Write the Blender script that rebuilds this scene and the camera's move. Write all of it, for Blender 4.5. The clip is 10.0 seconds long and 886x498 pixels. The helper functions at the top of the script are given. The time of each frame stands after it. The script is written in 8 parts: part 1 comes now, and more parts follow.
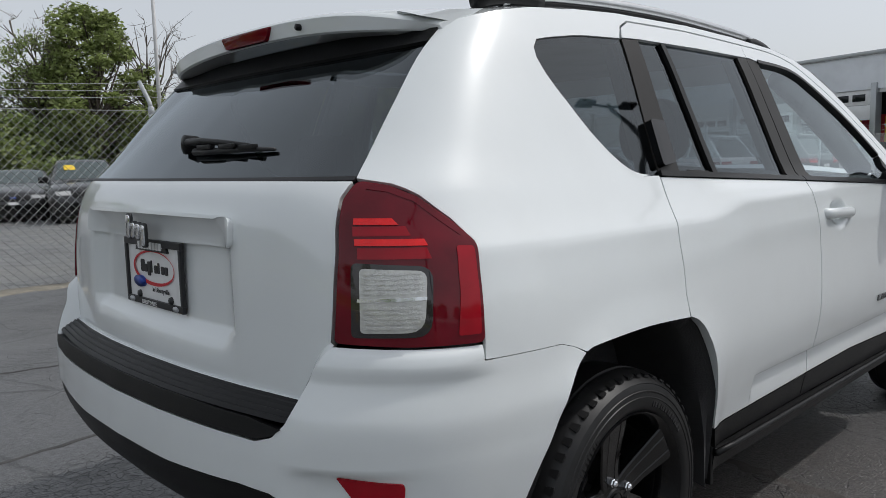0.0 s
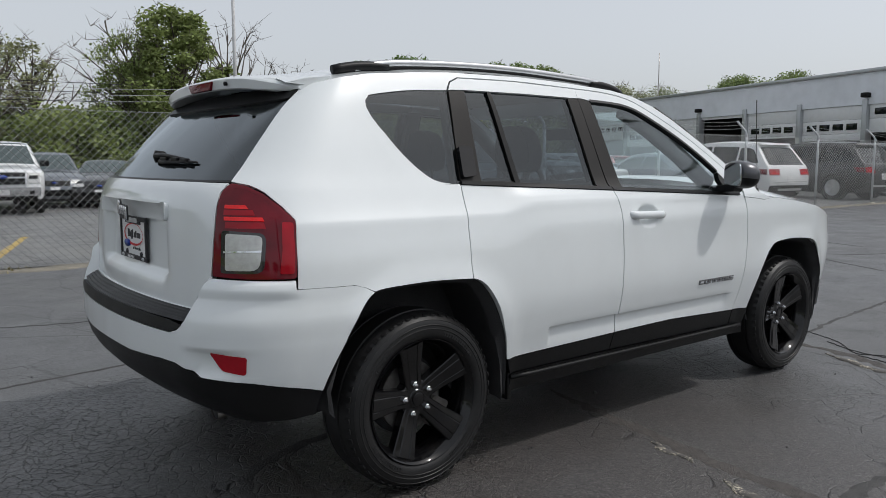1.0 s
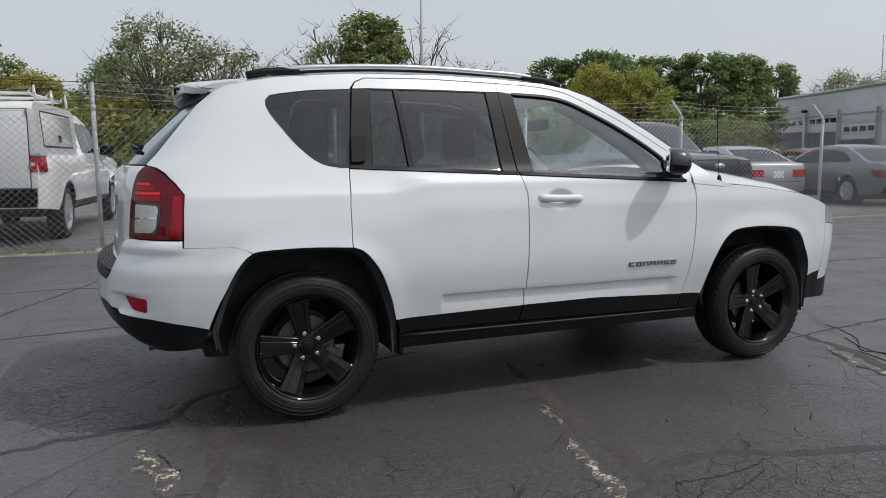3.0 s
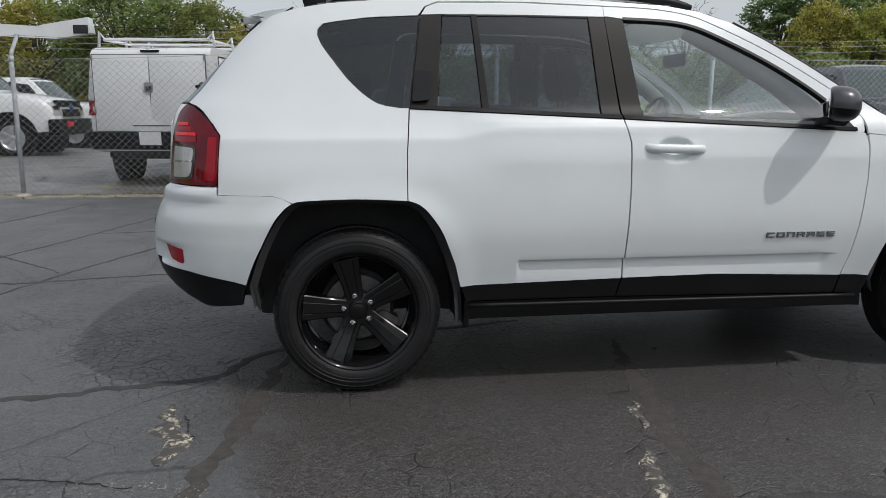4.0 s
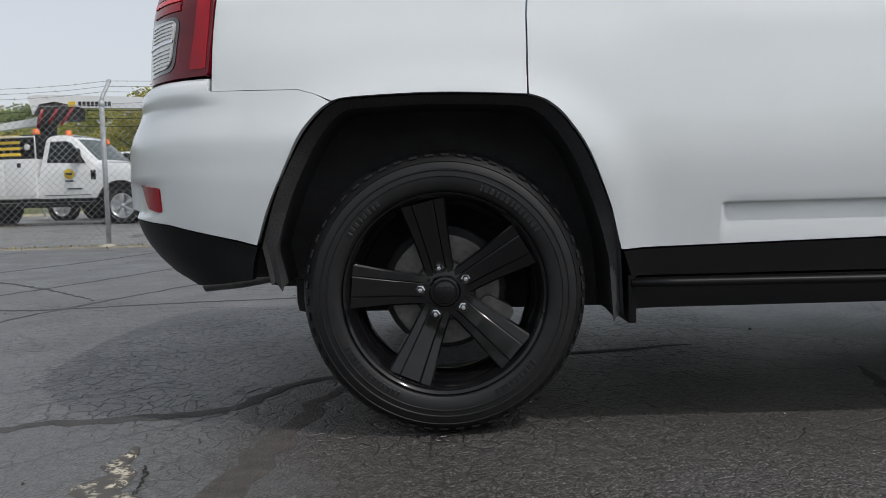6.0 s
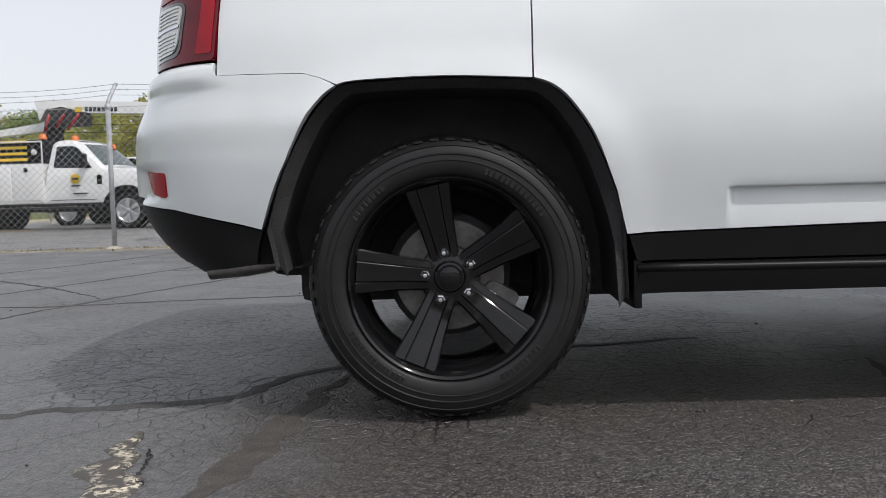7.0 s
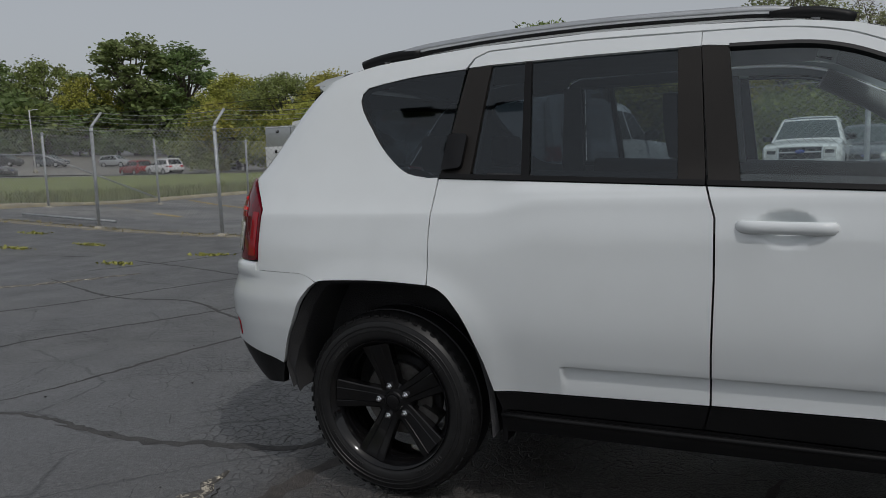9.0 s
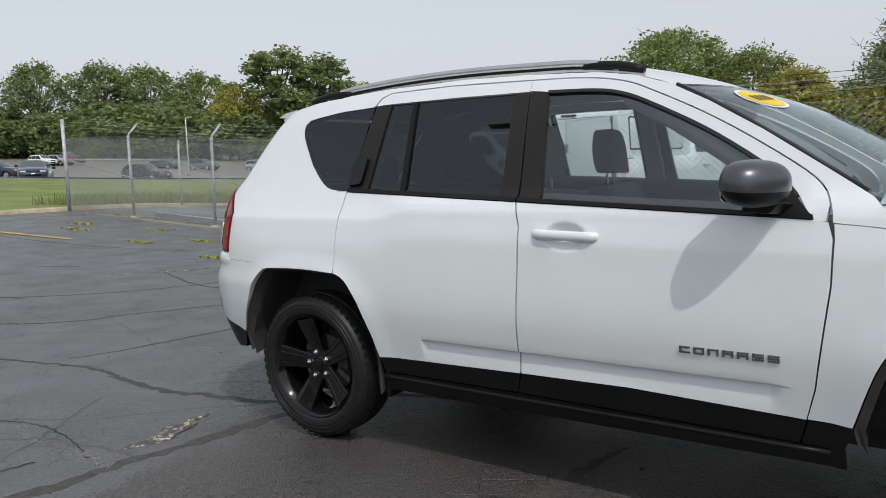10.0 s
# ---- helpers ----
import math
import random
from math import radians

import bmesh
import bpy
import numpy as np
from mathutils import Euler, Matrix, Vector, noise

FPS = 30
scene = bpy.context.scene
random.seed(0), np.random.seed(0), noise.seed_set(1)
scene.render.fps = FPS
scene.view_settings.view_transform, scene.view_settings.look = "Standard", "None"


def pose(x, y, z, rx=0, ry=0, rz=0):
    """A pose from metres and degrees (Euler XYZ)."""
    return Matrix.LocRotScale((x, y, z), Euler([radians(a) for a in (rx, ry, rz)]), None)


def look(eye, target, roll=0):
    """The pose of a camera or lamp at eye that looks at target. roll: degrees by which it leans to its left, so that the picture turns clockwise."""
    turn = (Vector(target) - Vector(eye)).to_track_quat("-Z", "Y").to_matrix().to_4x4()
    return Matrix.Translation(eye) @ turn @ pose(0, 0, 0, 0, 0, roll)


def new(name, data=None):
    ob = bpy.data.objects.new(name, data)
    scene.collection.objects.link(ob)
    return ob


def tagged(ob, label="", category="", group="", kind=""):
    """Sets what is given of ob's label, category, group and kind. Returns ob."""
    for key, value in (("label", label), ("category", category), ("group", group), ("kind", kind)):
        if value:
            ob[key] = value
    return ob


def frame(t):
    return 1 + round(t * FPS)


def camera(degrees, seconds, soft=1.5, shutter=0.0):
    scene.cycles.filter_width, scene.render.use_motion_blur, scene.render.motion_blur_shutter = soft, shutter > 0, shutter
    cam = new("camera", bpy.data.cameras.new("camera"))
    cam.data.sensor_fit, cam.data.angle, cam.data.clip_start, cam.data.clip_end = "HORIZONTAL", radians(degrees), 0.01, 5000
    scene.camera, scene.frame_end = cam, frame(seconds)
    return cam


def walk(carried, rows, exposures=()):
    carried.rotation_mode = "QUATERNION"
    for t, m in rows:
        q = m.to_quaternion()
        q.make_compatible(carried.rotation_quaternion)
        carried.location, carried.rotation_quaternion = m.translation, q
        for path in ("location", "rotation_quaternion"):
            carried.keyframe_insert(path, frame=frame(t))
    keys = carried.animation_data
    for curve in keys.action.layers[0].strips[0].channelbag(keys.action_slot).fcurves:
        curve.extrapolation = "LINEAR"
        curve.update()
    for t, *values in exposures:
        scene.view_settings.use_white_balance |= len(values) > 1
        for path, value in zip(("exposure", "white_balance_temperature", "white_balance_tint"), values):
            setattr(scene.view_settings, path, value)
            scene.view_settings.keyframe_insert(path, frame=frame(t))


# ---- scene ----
cam = camera(60.6, 10.0, soft=0.8)
PATH = [
    (0, (-1.523, -1.822, 1.177), (-0.145, -0.39, 0.951), -1.4),
    (0.5, (-1.59, -2.42, 1.185), (-0.28, -0.926, 0.96), -0.5),
    (1, (-1.632, -3.039, 1.215), (-0.399, -1.481, 0.987), -0.0),
    (1.5, (-1.525, -3.618, 1.216), (-0.387, -1.989, 0.984), 0.1),
    (2, (-1.377, -4.118, 1.196), (-0.319, -2.433, 0.994), -0.2),
    (3.5, (-0.35, -4.142, 1.158), (0.183, -2.235, 0.876), -0.1),
    (4, (-0.069, -3.787, 1.133), (0.202, -1.839, 0.767), 0.1),
    (4.5, (-0.001, -3.288, 1.114), (0.113, -1.338, 0.685), -0.3),
    (5, (0.028, -2.809, 1.018), (0.054, -0.842, 0.657), -0.8),
    (5.2, (0.017, -2.683, 0.904), (0.03, -0.704, 0.615), -1.0),
    (5.5, (0.007, -2.606, 0.698), (0.007, -0.616, 0.5), -1.4),
    (7, (0.001, -2.605, 0.523), (-0.016, -0.61, 0.389), -1.5),
    (7.5, (0.046, -2.61, 0.706), (-0.109, -0.634, 0.437), -2.0),
    (8, (0.294, -2.757, 1.092), (-0.073, -0.815, 0.785), -2.1),
    (8.3, (0.542, -2.912, 1.193), (0.037, -0.999, 0.9), -2.5),
    (9, (1.267, -3.136, 1.217), (0.449, -1.329, 0.963), -2.4),
    (9.5, (1.818, -3.284, 1.239), (0.824, -1.565, 1.002), -2.4),
    (10, (2.416, -3.32, 1.239), (1.296, -1.678, 1.015), -1.8),
]
EXPOSURE = [(t, stops, 6430 + 250 * warm, 10.8 + 4 * warm) for t, stops, warm in (
    (0, -0.22, 0), (1, -0.2, 0), (2, -0.2, 0), (3.5, -0.25, 0), (4, -0.26, 0), (4.5, -0.44, 0), (5.5, -0.28, 0), (7, 0.19, 0.6), (7.5, 0.2, 1), (8, 0.05, 1), (8.5, -0.84, 0.3), (9, -0.88, 0.1), (9.5, -0.29, 0), (10, -0.1, 0))]
walk(cam, [(t, look(eye, target, roll)) for t, eye, target, roll in PATH], EXPOSURE)

# ---- daylight: a hazy summer noon, sun high over the car's right front ----
SUN_WAY = Vector((-0.56, 0.42, -1.0)).normalized()
world = bpy.data.worlds.new("hazy_sky")
scene.world = world
world.use_nodes = True
wn, wl = world.node_tree.nodes, world.node_tree.links
wn.clear()
w_out, w_bg, w_sky, w_hs = (wn.new(k) for k in ("ShaderNodeOutputWorld", "ShaderNodeBackground", "ShaderNodeTexSky", "ShaderNodeHueSaturation"))
w_sky.sky_type, w_sky.sun_disc = "NISHITA", False
w_sky.sun_elevation = math.asin(-SUN_WAY.z)
w_sky.sun_rotation = math.atan2(-SUN_WAY.x, -SUN_WAY.y)
w_sky.air_density, w_sky.dust_density, w_sky.ozone_density = 1.0, 3.2, 1.0
w_hs.inputs["Saturation"].default_value = 0.42
w_bg.inputs["Strength"].default_value = 0.172
wl.new(w_sky.outputs[0], w_hs.inputs["Color"])
w_haze = wn.new("ShaderNodeMixRGB")          # an even veil of summer haze over the blue
w_haze.inputs[0].default_value, w_haze.inputs[2].default_value = 0.55, (4.35, 4.60, 4.80, 1)
wl.new(w_hs.outputs[0], w_haze.inputs[1])
wl.new(w_haze.outputs[0], w_bg.inputs["Color"])
wl.new(w_bg.outputs[0], w_out.inputs["Surface"])
sun_data = bpy.data.lights.new("sun", "SUN")
sun_data.energy, sun_data.angle, sun_data.color = 1.8, radians(0.7), (1.0, 0.98, 0.94)
sun = new("sun", sun_data)
sun.matrix_world = Matrix.Translation((20, -15, 36)) @ SUN_WAY.to_track_quat("-Z", "Y").to_matrix().to_4x4()

# ---- materials ----
def node_mat(name, colour, rough=0.5, metal=0.0, coat=0.0, spec=0.5, vary=0.0, scale=8.0, bump=0.0, bump_scale=60.0, dirt=0.0, dirt_colour=(0.2, 0.17, 0.13), rough_vary=0.0):
    """A surface with a base colour, two scales of variation, grain relief and an even film of dirt."""
    m = bpy.data.materials.new(name)
    m.use_nodes = True
    n, l = m.node_tree.nodes, m.node_tree.links
    p = n["Principled BSDF"]
    p.inputs["Base Color"].default_value = (*colour, 1)
    p.inputs["Roughness"].default_value, p.inputs["Metallic"].default_value = rough, metal
    p.inputs["Coat Weight"].default_value, p.inputs["Coat Roughness"].default_value = coat, 0.03
    p.inputs["Specular IOR Level"].default_value = spec
    co = n.new("ShaderNodeTexCoord")
    big = n.new("ShaderNodeTexNoise")
    big.inputs["Scale"].default_value, big.inputs["Detail"].default_value = scale, 6
    l.new(co.outputs["Object"], big.inputs["Vector"])
    last = None
    if vary:
        hs = n.new("ShaderNodeMixRGB")
        hs.blend_type = "MULTIPLY"
        ramp = n.new("ShaderNodeMapRange")
        ramp.inputs[3].default_value, ramp.inputs[4].default_value = 1 - vary, 1 + vary
        ramp.inputs[1].default_value, ramp.inputs[2].default_value = 0.3, 0.7
        l.new(big.outputs["Fac"], ramp.inputs[0])
        hs.inputs[0].default_value, hs.inputs[1].default_value = 1, (*colour, 1)
        l.new(ramp.outputs[0], hs.inputs[2])
        last = hs
    if dirt:
        dn = n.new("ShaderNodeTexNoise")
        dn.inputs["Scale"].default_value, dn.inputs["Detail"].default_value = scale * 3.1, 9
        l.new(co.outputs["Object"], dn.inputs["Vector"])
        dr = n.new("ShaderNodeMapRange")
        dr.inputs[1].default_value, dr.inputs[2].default_value, dr.inputs[4].default_value = 0.42, 0.72, dirt
        l.new(dn.outputs["Fac"], dr.inputs[0])
        mx = n.new("ShaderNodeMixRGB")
        mx.inputs[1].default_value, mx.inputs[2].default_value = (*colour, 1), (*dirt_colour, 1)
        l.new(dr.outputs[0], mx.inputs[0])
        if last:
            l.new(last.outputs[0], mx.inputs[1])
        last = mx
    if last:
        l.new(last.outputs[0], p.inputs["Base Color"])
    if rough_vary:
        rr = n.new("ShaderNodeMapRange")
        rr.inputs[3].default_value, rr.inputs[4].default_value = rough - rough_vary, rough + rough_vary
        l.new(big.outputs["Fac"], rr.inputs[0])
        l.new(rr.outputs[0], p.inputs["Roughness"])
    if bump:
        fine = n.new("ShaderNodeTexNoise")
        fine.inputs["Scale"].default_value, fine.inputs["Detail"].default_value = bump_scale, 4
        l.new(co.outputs["Object"], fine.inputs["Vector"])
        bp = n.new("ShaderNodeBump")
        bp.inputs["Strength"].default_value, bp.inputs["Distance"].default_value = bump, 0.01
        l.new(fine.outputs["Fac"], bp.inputs["Height"])
        l.new(bp.outputs[0], p.inputs["Normal"])
    return m


def glass_mat(name, tint, base=0.08, gloss=0.02):
    """A thin tinted pane: what is behind shows through the tint; its gloss grows from base to full at a glancing look."""
    m = bpy.data.materials.new(name)
    m.use_nodes = True
    n, l = m.node_tree.nodes, m.node_tree.links
    n.clear()
    o, mix, tr, gl, lw, pw, mr = (n.new(k) for k in ("ShaderNodeOutputMaterial", "ShaderNodeMixShader", "ShaderNodeBsdfTransparent", "ShaderNodeBsdfGlossy", "ShaderNodeLayerWeight", "ShaderNodeMath", "ShaderNodeMapRange"))
    tr.inputs[0].default_value = (*tint, 1)
    gl.inputs["Color"].default_value = (0.90, 0.96, 1.0, 1)
    gl.inputs["Roughness"].default_value = gloss
    lw.inputs["Blend"].default_value = 0.5
    pw.operation, pw.inputs[1].default_value = "POWER", 5.0
    mr.inputs[3].default_value, mr.inputs[4].default_value = base, 0.95
    l.new(lw.outputs["Facing"], pw.inputs[0]), l.new(pw.outputs[0], mr.inputs[0]), l.new(mr.outputs[0], mix.inputs[0])
    l.new(tr.outputs[0], mix.inputs[1]), l.new(gl.outputs[0], mix.inputs[2])
    l.new(mix.outputs[0], o.inputs["Surface"])
    return m


M = {
    "paint": node_mat("white_car_paint", (0.748, 0.782, 0.79), 0.30, coat=1.0, vary=0.012, scale=2, dirt=0.03, rough_vary=0.03),
    "black_trim": node_mat("black_plastic_trim", (0.0065, 0.0065, 0.007), 0.42, spec=0.22, vary=0.15, scale=5, bump=0.06, bump_scale=700, rough_vary=0.06),
    "pillar": node_mat("black_pillar_film", (0.023, 0.021, 0.0195), 0.42, spec=0.18, vary=0.12, scale=4, rough_vary=0.05),
    "gloss_black": node_mat("gloss_black_paint", (0.004, 0.004, 0.0047), 0.09, coat=0.0, spec=0.42, vary=0.2, scale=9, dirt=0.02),
    "rubber": node_mat("tyre_rubber", (0.011, 0.011, 0.0116), 0.45, spec=0.36, vary=0.25, scale=9, bump=0.03, bump_scale=500, dirt=0.07, dirt_colour=(0.07, 0.065, 0.06)),
    "seal": node_mat("rubber_seal", (0.012, 0.012, 0.013), 0.5, vary=0.1),
    "liner": node_mat("felt_wheel_liner", (0.034, 0.034, 0.036), 0.85, vary=0.3, scale=7, bump=0.4, bump_scale=180, dirt=0.15, dirt_colour=(0.06, 0.055, 0.05)),
    "chrome": node_mat("chrome", (0.75, 0.76, 0.78), 0.12, 1.0, vary=0.06, scale=20),
    "steel": node_mat("brushed_steel", (0.36, 0.35, 0.34), 0.38, 1.0, vary=0.2, scale=14, dirt=0.3, dirt_colour=(0.16, 0.10, 0.06)),
    "iron": node_mat("brake_iron", (0.15, 0.145, 0.14), 0.5, 0.8, vary=0.25, scale=20, dirt=0.4, dirt_colour=(0.05, 0.035, 0.025)),
    "alloy": node_mat("silver_alloy", (0.55, 0.56, 0.57), 0.3, 0.85, vary=0.1, scale=10),
    "wire": node_mat("dull_fence_wire", (0.36, 0.37, 0.37), 0.55, 0.2, vary=0.2, scale=6),
    "galv": node_mat("galvanised_steel", (0.46, 0.48, 0.50), 0.62, 0.45, vary=0.22, scale=9, bump=0.15, bump_scale=120, dirt=0.25, dirt_colour=(0.30, 0.29, 0.27)),
    "red_lens": node_mat("red_lens", (0.33, 0.003, 0.012), 0.10, spec=0.35, coat=0.08, vary=0.15, scale=16),
    "dark_lens": node_mat("smoked_red_lens", (0.13, 0.002, 0.009), 0.06, spec=0.36, coat=0.10, vary=0.3, scale=9),
    "bright_lens": node_mat("bright_red_lens", (0.80, 0.012, 0.014), 0.14, spec=0.4, coat=0.2, vary=0.1, scale=22, bump=0.2, bump_scale=300),
    "clear_lens": node_mat("clear_ribbed_lens", (0.60, 0.60, 0.58), 0.14, 0.35, coat=1.0, vary=0.10, scale=60, bump=0.12, bump_scale=240),
    "lamp_black": node_mat("lamp_housing", (0.012, 0.008, 0.009), 0.16, coat=1.0, vary=0.2),
    "cabin": node_mat("dark_cabin_cloth", (0.035, 0.035, 0.038), 0.8, vary=0.2, scale=12, bump=0.2, bump_scale=400),
    "cabin_grey": node_mat("grey_cabin_plastic", (0.22, 0.217, 0.210), 0.6, vary=0.12, scale=9),
    "privacy": glass_mat("privacy_glass", (0.19, 0.225, 0.25), 0.065),
    "clear_glass": glass_mat("clear_window_glass", (0.84, 0.91, 0.91), 0.09),
    "rear_glass": glass_mat("tinted_rear_glass", (0.09, 0.11, 0.125), 0.13),
    "screen": glass_mat("windscreen_pane", (0.78, 0.87, 0.87), 0.10),
    "plate_white": node_mat("white_plate", (0.78, 0.78, 0.78), 0.4, vary=0.04, scale=30),
    "ink_red": node_mat("red_ink", (0.55, 0.02, 0.03), 0.45, vary=0.1),
    "ink_blue": node_mat("blue_ink", (0.02, 0.06, 0.35), 0.4, vary=0.1),
    "ink_black": node_mat("black_ink", (0.02, 0.02, 0.022), 0.5, vary=0.1),
    "ink_yellow": node_mat("yellow_vinyl", (0.80, 0.55, 0.03), 0.5, vary=0.06),
    "pale_chrome": node_mat("pale_ink", (0.55, 0.56, 0.58), 0.4, vary=0.05),
    "mirror": node_mat("mirror_glass", (0.85, 0.86, 0.88), 0.02, 1.0, vary=0.01),
}


# ---- mesh helpers ----
def obj(name, bm, mat, parent=None, smooth=True, label=""):
    me = bpy.data.meshes.new(name)
    bm.to_mesh(me)
    bm.free()
    me.materials.append(M[mat] if isinstance(mat, str) else mat)
    if smooth:
        me.shade_smooth()
    ob = new(name, me)
    ob.parent = parent
    if label:
        ob["label"] = label
    return ob


def part(name, bm, mat, parent, label="", smooth=True):
    return obj(name, bm, mat, parent, smooth, label)


def sharpen(bm, degrees=32):
    bm.normal_update()
    for e in bm.edges:
        if len(e.link_faces) != 2 or e.calc_face_angle(0) > radians(degrees):
            e.smooth = False
    return bm


def box_bm(x0, x1, y0, y1, z0, z1, bevel=0.0, seg=2, bm=None):
    own = bmesh.new()
    vs = [own.verts.new(p) for p in ((x0, y0, z0), (x1, y0, z0), (x1, y1, z0), (x0, y1, z0), (x0, y0, z1), (x1, y0, z1), (x1, y1, z1), (x0, y1, z1))]
    for f in ((3, 2, 1, 0), (4, 5, 6, 7), (0, 1, 5, 4), (1, 2, 6, 5), (2, 3, 7, 6), (3, 0, 4, 7)):
        own.faces.new([vs[i] for i in f])
    if bevel:
        bmesh.ops.bevel(own, geom=own.edges[:], offset=bevel, segments=seg, profile=0.6, affect="EDGES", clamp_overlap=True)
    return merge(bm, own) if bm else sharpen(own, 50)


def merge(into, other, m=None):
    me = bpy.data.meshes.new("tmp")
    other.to_mesh(me)
    if m is not None:
        me.transform(m)
    other.free()
    into.from_mesh(me)
    bpy.data.meshes.remove(me)
    return into


def tube_bm(points, r, sides=8, bm=None, caps=True, r_end=None):
    """A round bar along points."""
    bm = bm or bmesh.new()
    pts = [Vector(p) for p in points]
    rings = []
    for i, p in enumerate(pts):
        d = (pts[min(i + 1, len(pts) - 1)] - pts[max(i - 1, 0)]).normalized()
        a = d.orthogonal().normalized() if i == 0 else (a - d * a.dot(d)).normalized()
        b = d.cross(a)
        rr = r if r_end is None else r + (r_end - r) * i / (len(pts) - 1)
        rings.append([bm.verts.new(p + rr * (math.cos(6.28319 * k / sides) * a + math.sin(6.28319 * k / sides) * b)) for k in range(sides)])
    for q, w in zip(rings, rings[1:]):
        for k in range(sides):
            bm.faces.new((q[k], q[(k + 1) % sides], w[(k + 1) % sides], w[k]))
    if caps:
        bm.faces.new(rings[0][::-1]), bm.faces.new(rings[-1])
    return bm


def spin_bm(profile, seg=48, axis="y", bm=None, closed=False):
    """A profile of (radius, offset) pairs turned round the y axis (or z)."""
    bm = bm or bmesh.new()
    rings = []
    for k in range(seg):
        a = 2 * math.pi * k / seg
        c, s = math.cos(a), math.sin(a)
        rings.append([bm.verts.new((r * c, o, r * s) if axis == "y" else (r * c, r * s, o)) for r, o in profile])
    n = len(profile)
    for k in range(seg):
        q, w = rings[k], rings[(k + 1) % seg]
        for i in range(n if closed else n - 1):
            j = (i + 1) % n
            if profile[i][0] < 1e-6 and profile[j][0] < 1e-6:
                continue
            bm.faces.new((q[i], q[j], w[j], w[i]))
    bmesh.ops.remove_doubles(bm, verts=bm.verts[:], dist=1e-6)
    bmesh.ops.recalc_face_normals(bm, faces=bm.faces[:])
    return bm


def rounded(pts, r=0.02, n=4):
    """A closed outline with its corners rounded."""
    out = []
    k = len(pts)
    for i in range(k):
        p, a, b = Vector(pts[i][:2]), Vector(pts[i - 1][:2]), Vector(pts[(i + 1) % k][:2])
        rr = pts[i][2] if len(pts[i]) > 2 else r
        u, v = a - p, b - p
        d = min(rr, u.length * 0.45, v.length * 0.45)
        if d < 1e-4:
            out.append(tuple(p))
            continue
        u, v = p + u.normalized() * d, p + v.normalized() * d
        for j in range(n + 1):
            t = j / n
            out.append(tuple((1 - t) ** 2 * u + 2 * t * (1 - t) * p + t * t * v))
    return out


def prism_bm(outline, depth, to, bevel=0.0, bm=None):
    """A flat outline (a, b) given depth; to(a, b, c) places its points."""
    own = bmesh.new()
    face = own.faces.new([own.verts.new((a, b, 0)) for a, b in outline])
    got = bmesh.ops.extrude_face_region(own, geom=[face])
    bmesh.ops.translate(own, vec=(0, 0, depth), verts=[g for g in got["geom"] if isinstance(g, bmesh.types.BMVert)])
    if bevel:
        top = [e for e in own.edges if all(abs(v.co.z - depth) < 1e-6 for v in e.verts)]
        bmesh.ops.bevel(own, geom=top, offset=bevel, segments=2, profile=0.6, affect="EDGES", clamp_overlap=True)
    for v in own.verts:
        v.co = Vector(to(*v.co))
    bmesh.ops.recalc_face_normals(own, faces=own.faces[:])
    return merge(bm, own) if bm else sharpen(own, 40)


TO_REAR = Matrix(((0, 0, -1, 0), (-1, 0, 0, 0), (0, 1, 0, 0), (0, 0, 0, 1)))      # writing that faces -x


def lettering(name, text, size, at, mat, parent):
    """Words as a thin mesh of the built-in typeface, from their left end along local x."""
    cu = bpy.data.curves.new(name, "FONT")
    cu.body, cu.size, cu.extrude, cu.resolution_u = text, size, 0.0004, 2
    tmp = bpy.data.objects.new(name, cu)
    me = bpy.data.meshes.new_from_object(tmp)
    bpy.data.objects.remove(tmp)
    me.name = name
    me.materials.clear()
    me.materials.append(M[mat])
    ob = new(name, me)
    ob.parent, ob.matrix_basis = parent, at
    return ob


def empty(name, label, category, group="", kind="", at=None):
    ob = new(name)
    ob.empty_display_size = 0.2
    if at is not None:
        ob.matrix_basis = at
    return tagged(ob, label, category, group, kind)
# ---- shape of the car's skin: s runs along the side and round the rear corner, z is height ----
def smooth_curve(xs, ys):
    """A smooth (Catmull-Rom like) function through a few stations."""
    xs, ys = np.array(xs, float), np.array(ys, float)
    d = np.gradient(ys, xs)

    def f(v):
        v = np.clip(v, xs[0], xs[-1])
        i = np.clip(np.searchsorted(xs, v) - 1, 0, len(xs) - 2)
        h = xs[i + 1] - xs[i]
        t = (v - xs[i]) / h
        return ((1 + 2 * t) * (1 - t) ** 2 * ys[i] + t * (1 - t) ** 2 * h * d[i]
                + t * t * (3 - 2 * t) * ys[i + 1] + t * t * (t - 1) * h * d[i + 1])
    return f


X0 = -0.30                       # where the rear corner begins
CORNER = [(-0.30, 0.905), (-0.41, 0.897), (-0.517, 0.877), (-0.61, 0.825), (-0.67, 0.755), (-0.709, 0.68),
          (-0.745, 0.50), (-0.770, 0.25), (-0.778, 0.0)]
_c = np.array(CORNER)
_arc = np.concatenate([[0], np.cumsum(np.hypot(*np.diff(_c, axis=0).T))])
S_REAR = X0 - _arc[-1]           # s of the rear centre line
corner_x, corner_y = smooth_curve(_arc, _c[:, 0]), smooth_curve(_arc, _c[:, 1])
half_width = smooth_curve([0.20, 0.30, 0.43, 0.54, 0.63, 0.80, 0.90, 0.98, 1.008, 1.018, 1.030, 1.08, 1.125, 1.14, 1.30, 1.49, 1.56, 1.60],
                          [0.835, 0.850, 0.866, 0.889, 0.905, 0.905, 0.896, 0.8800, 0.8745, 0.8712, 0.8648, 0.8395, 0.820, 0.813, 0.748, 0.668, 0.632, 0.605])
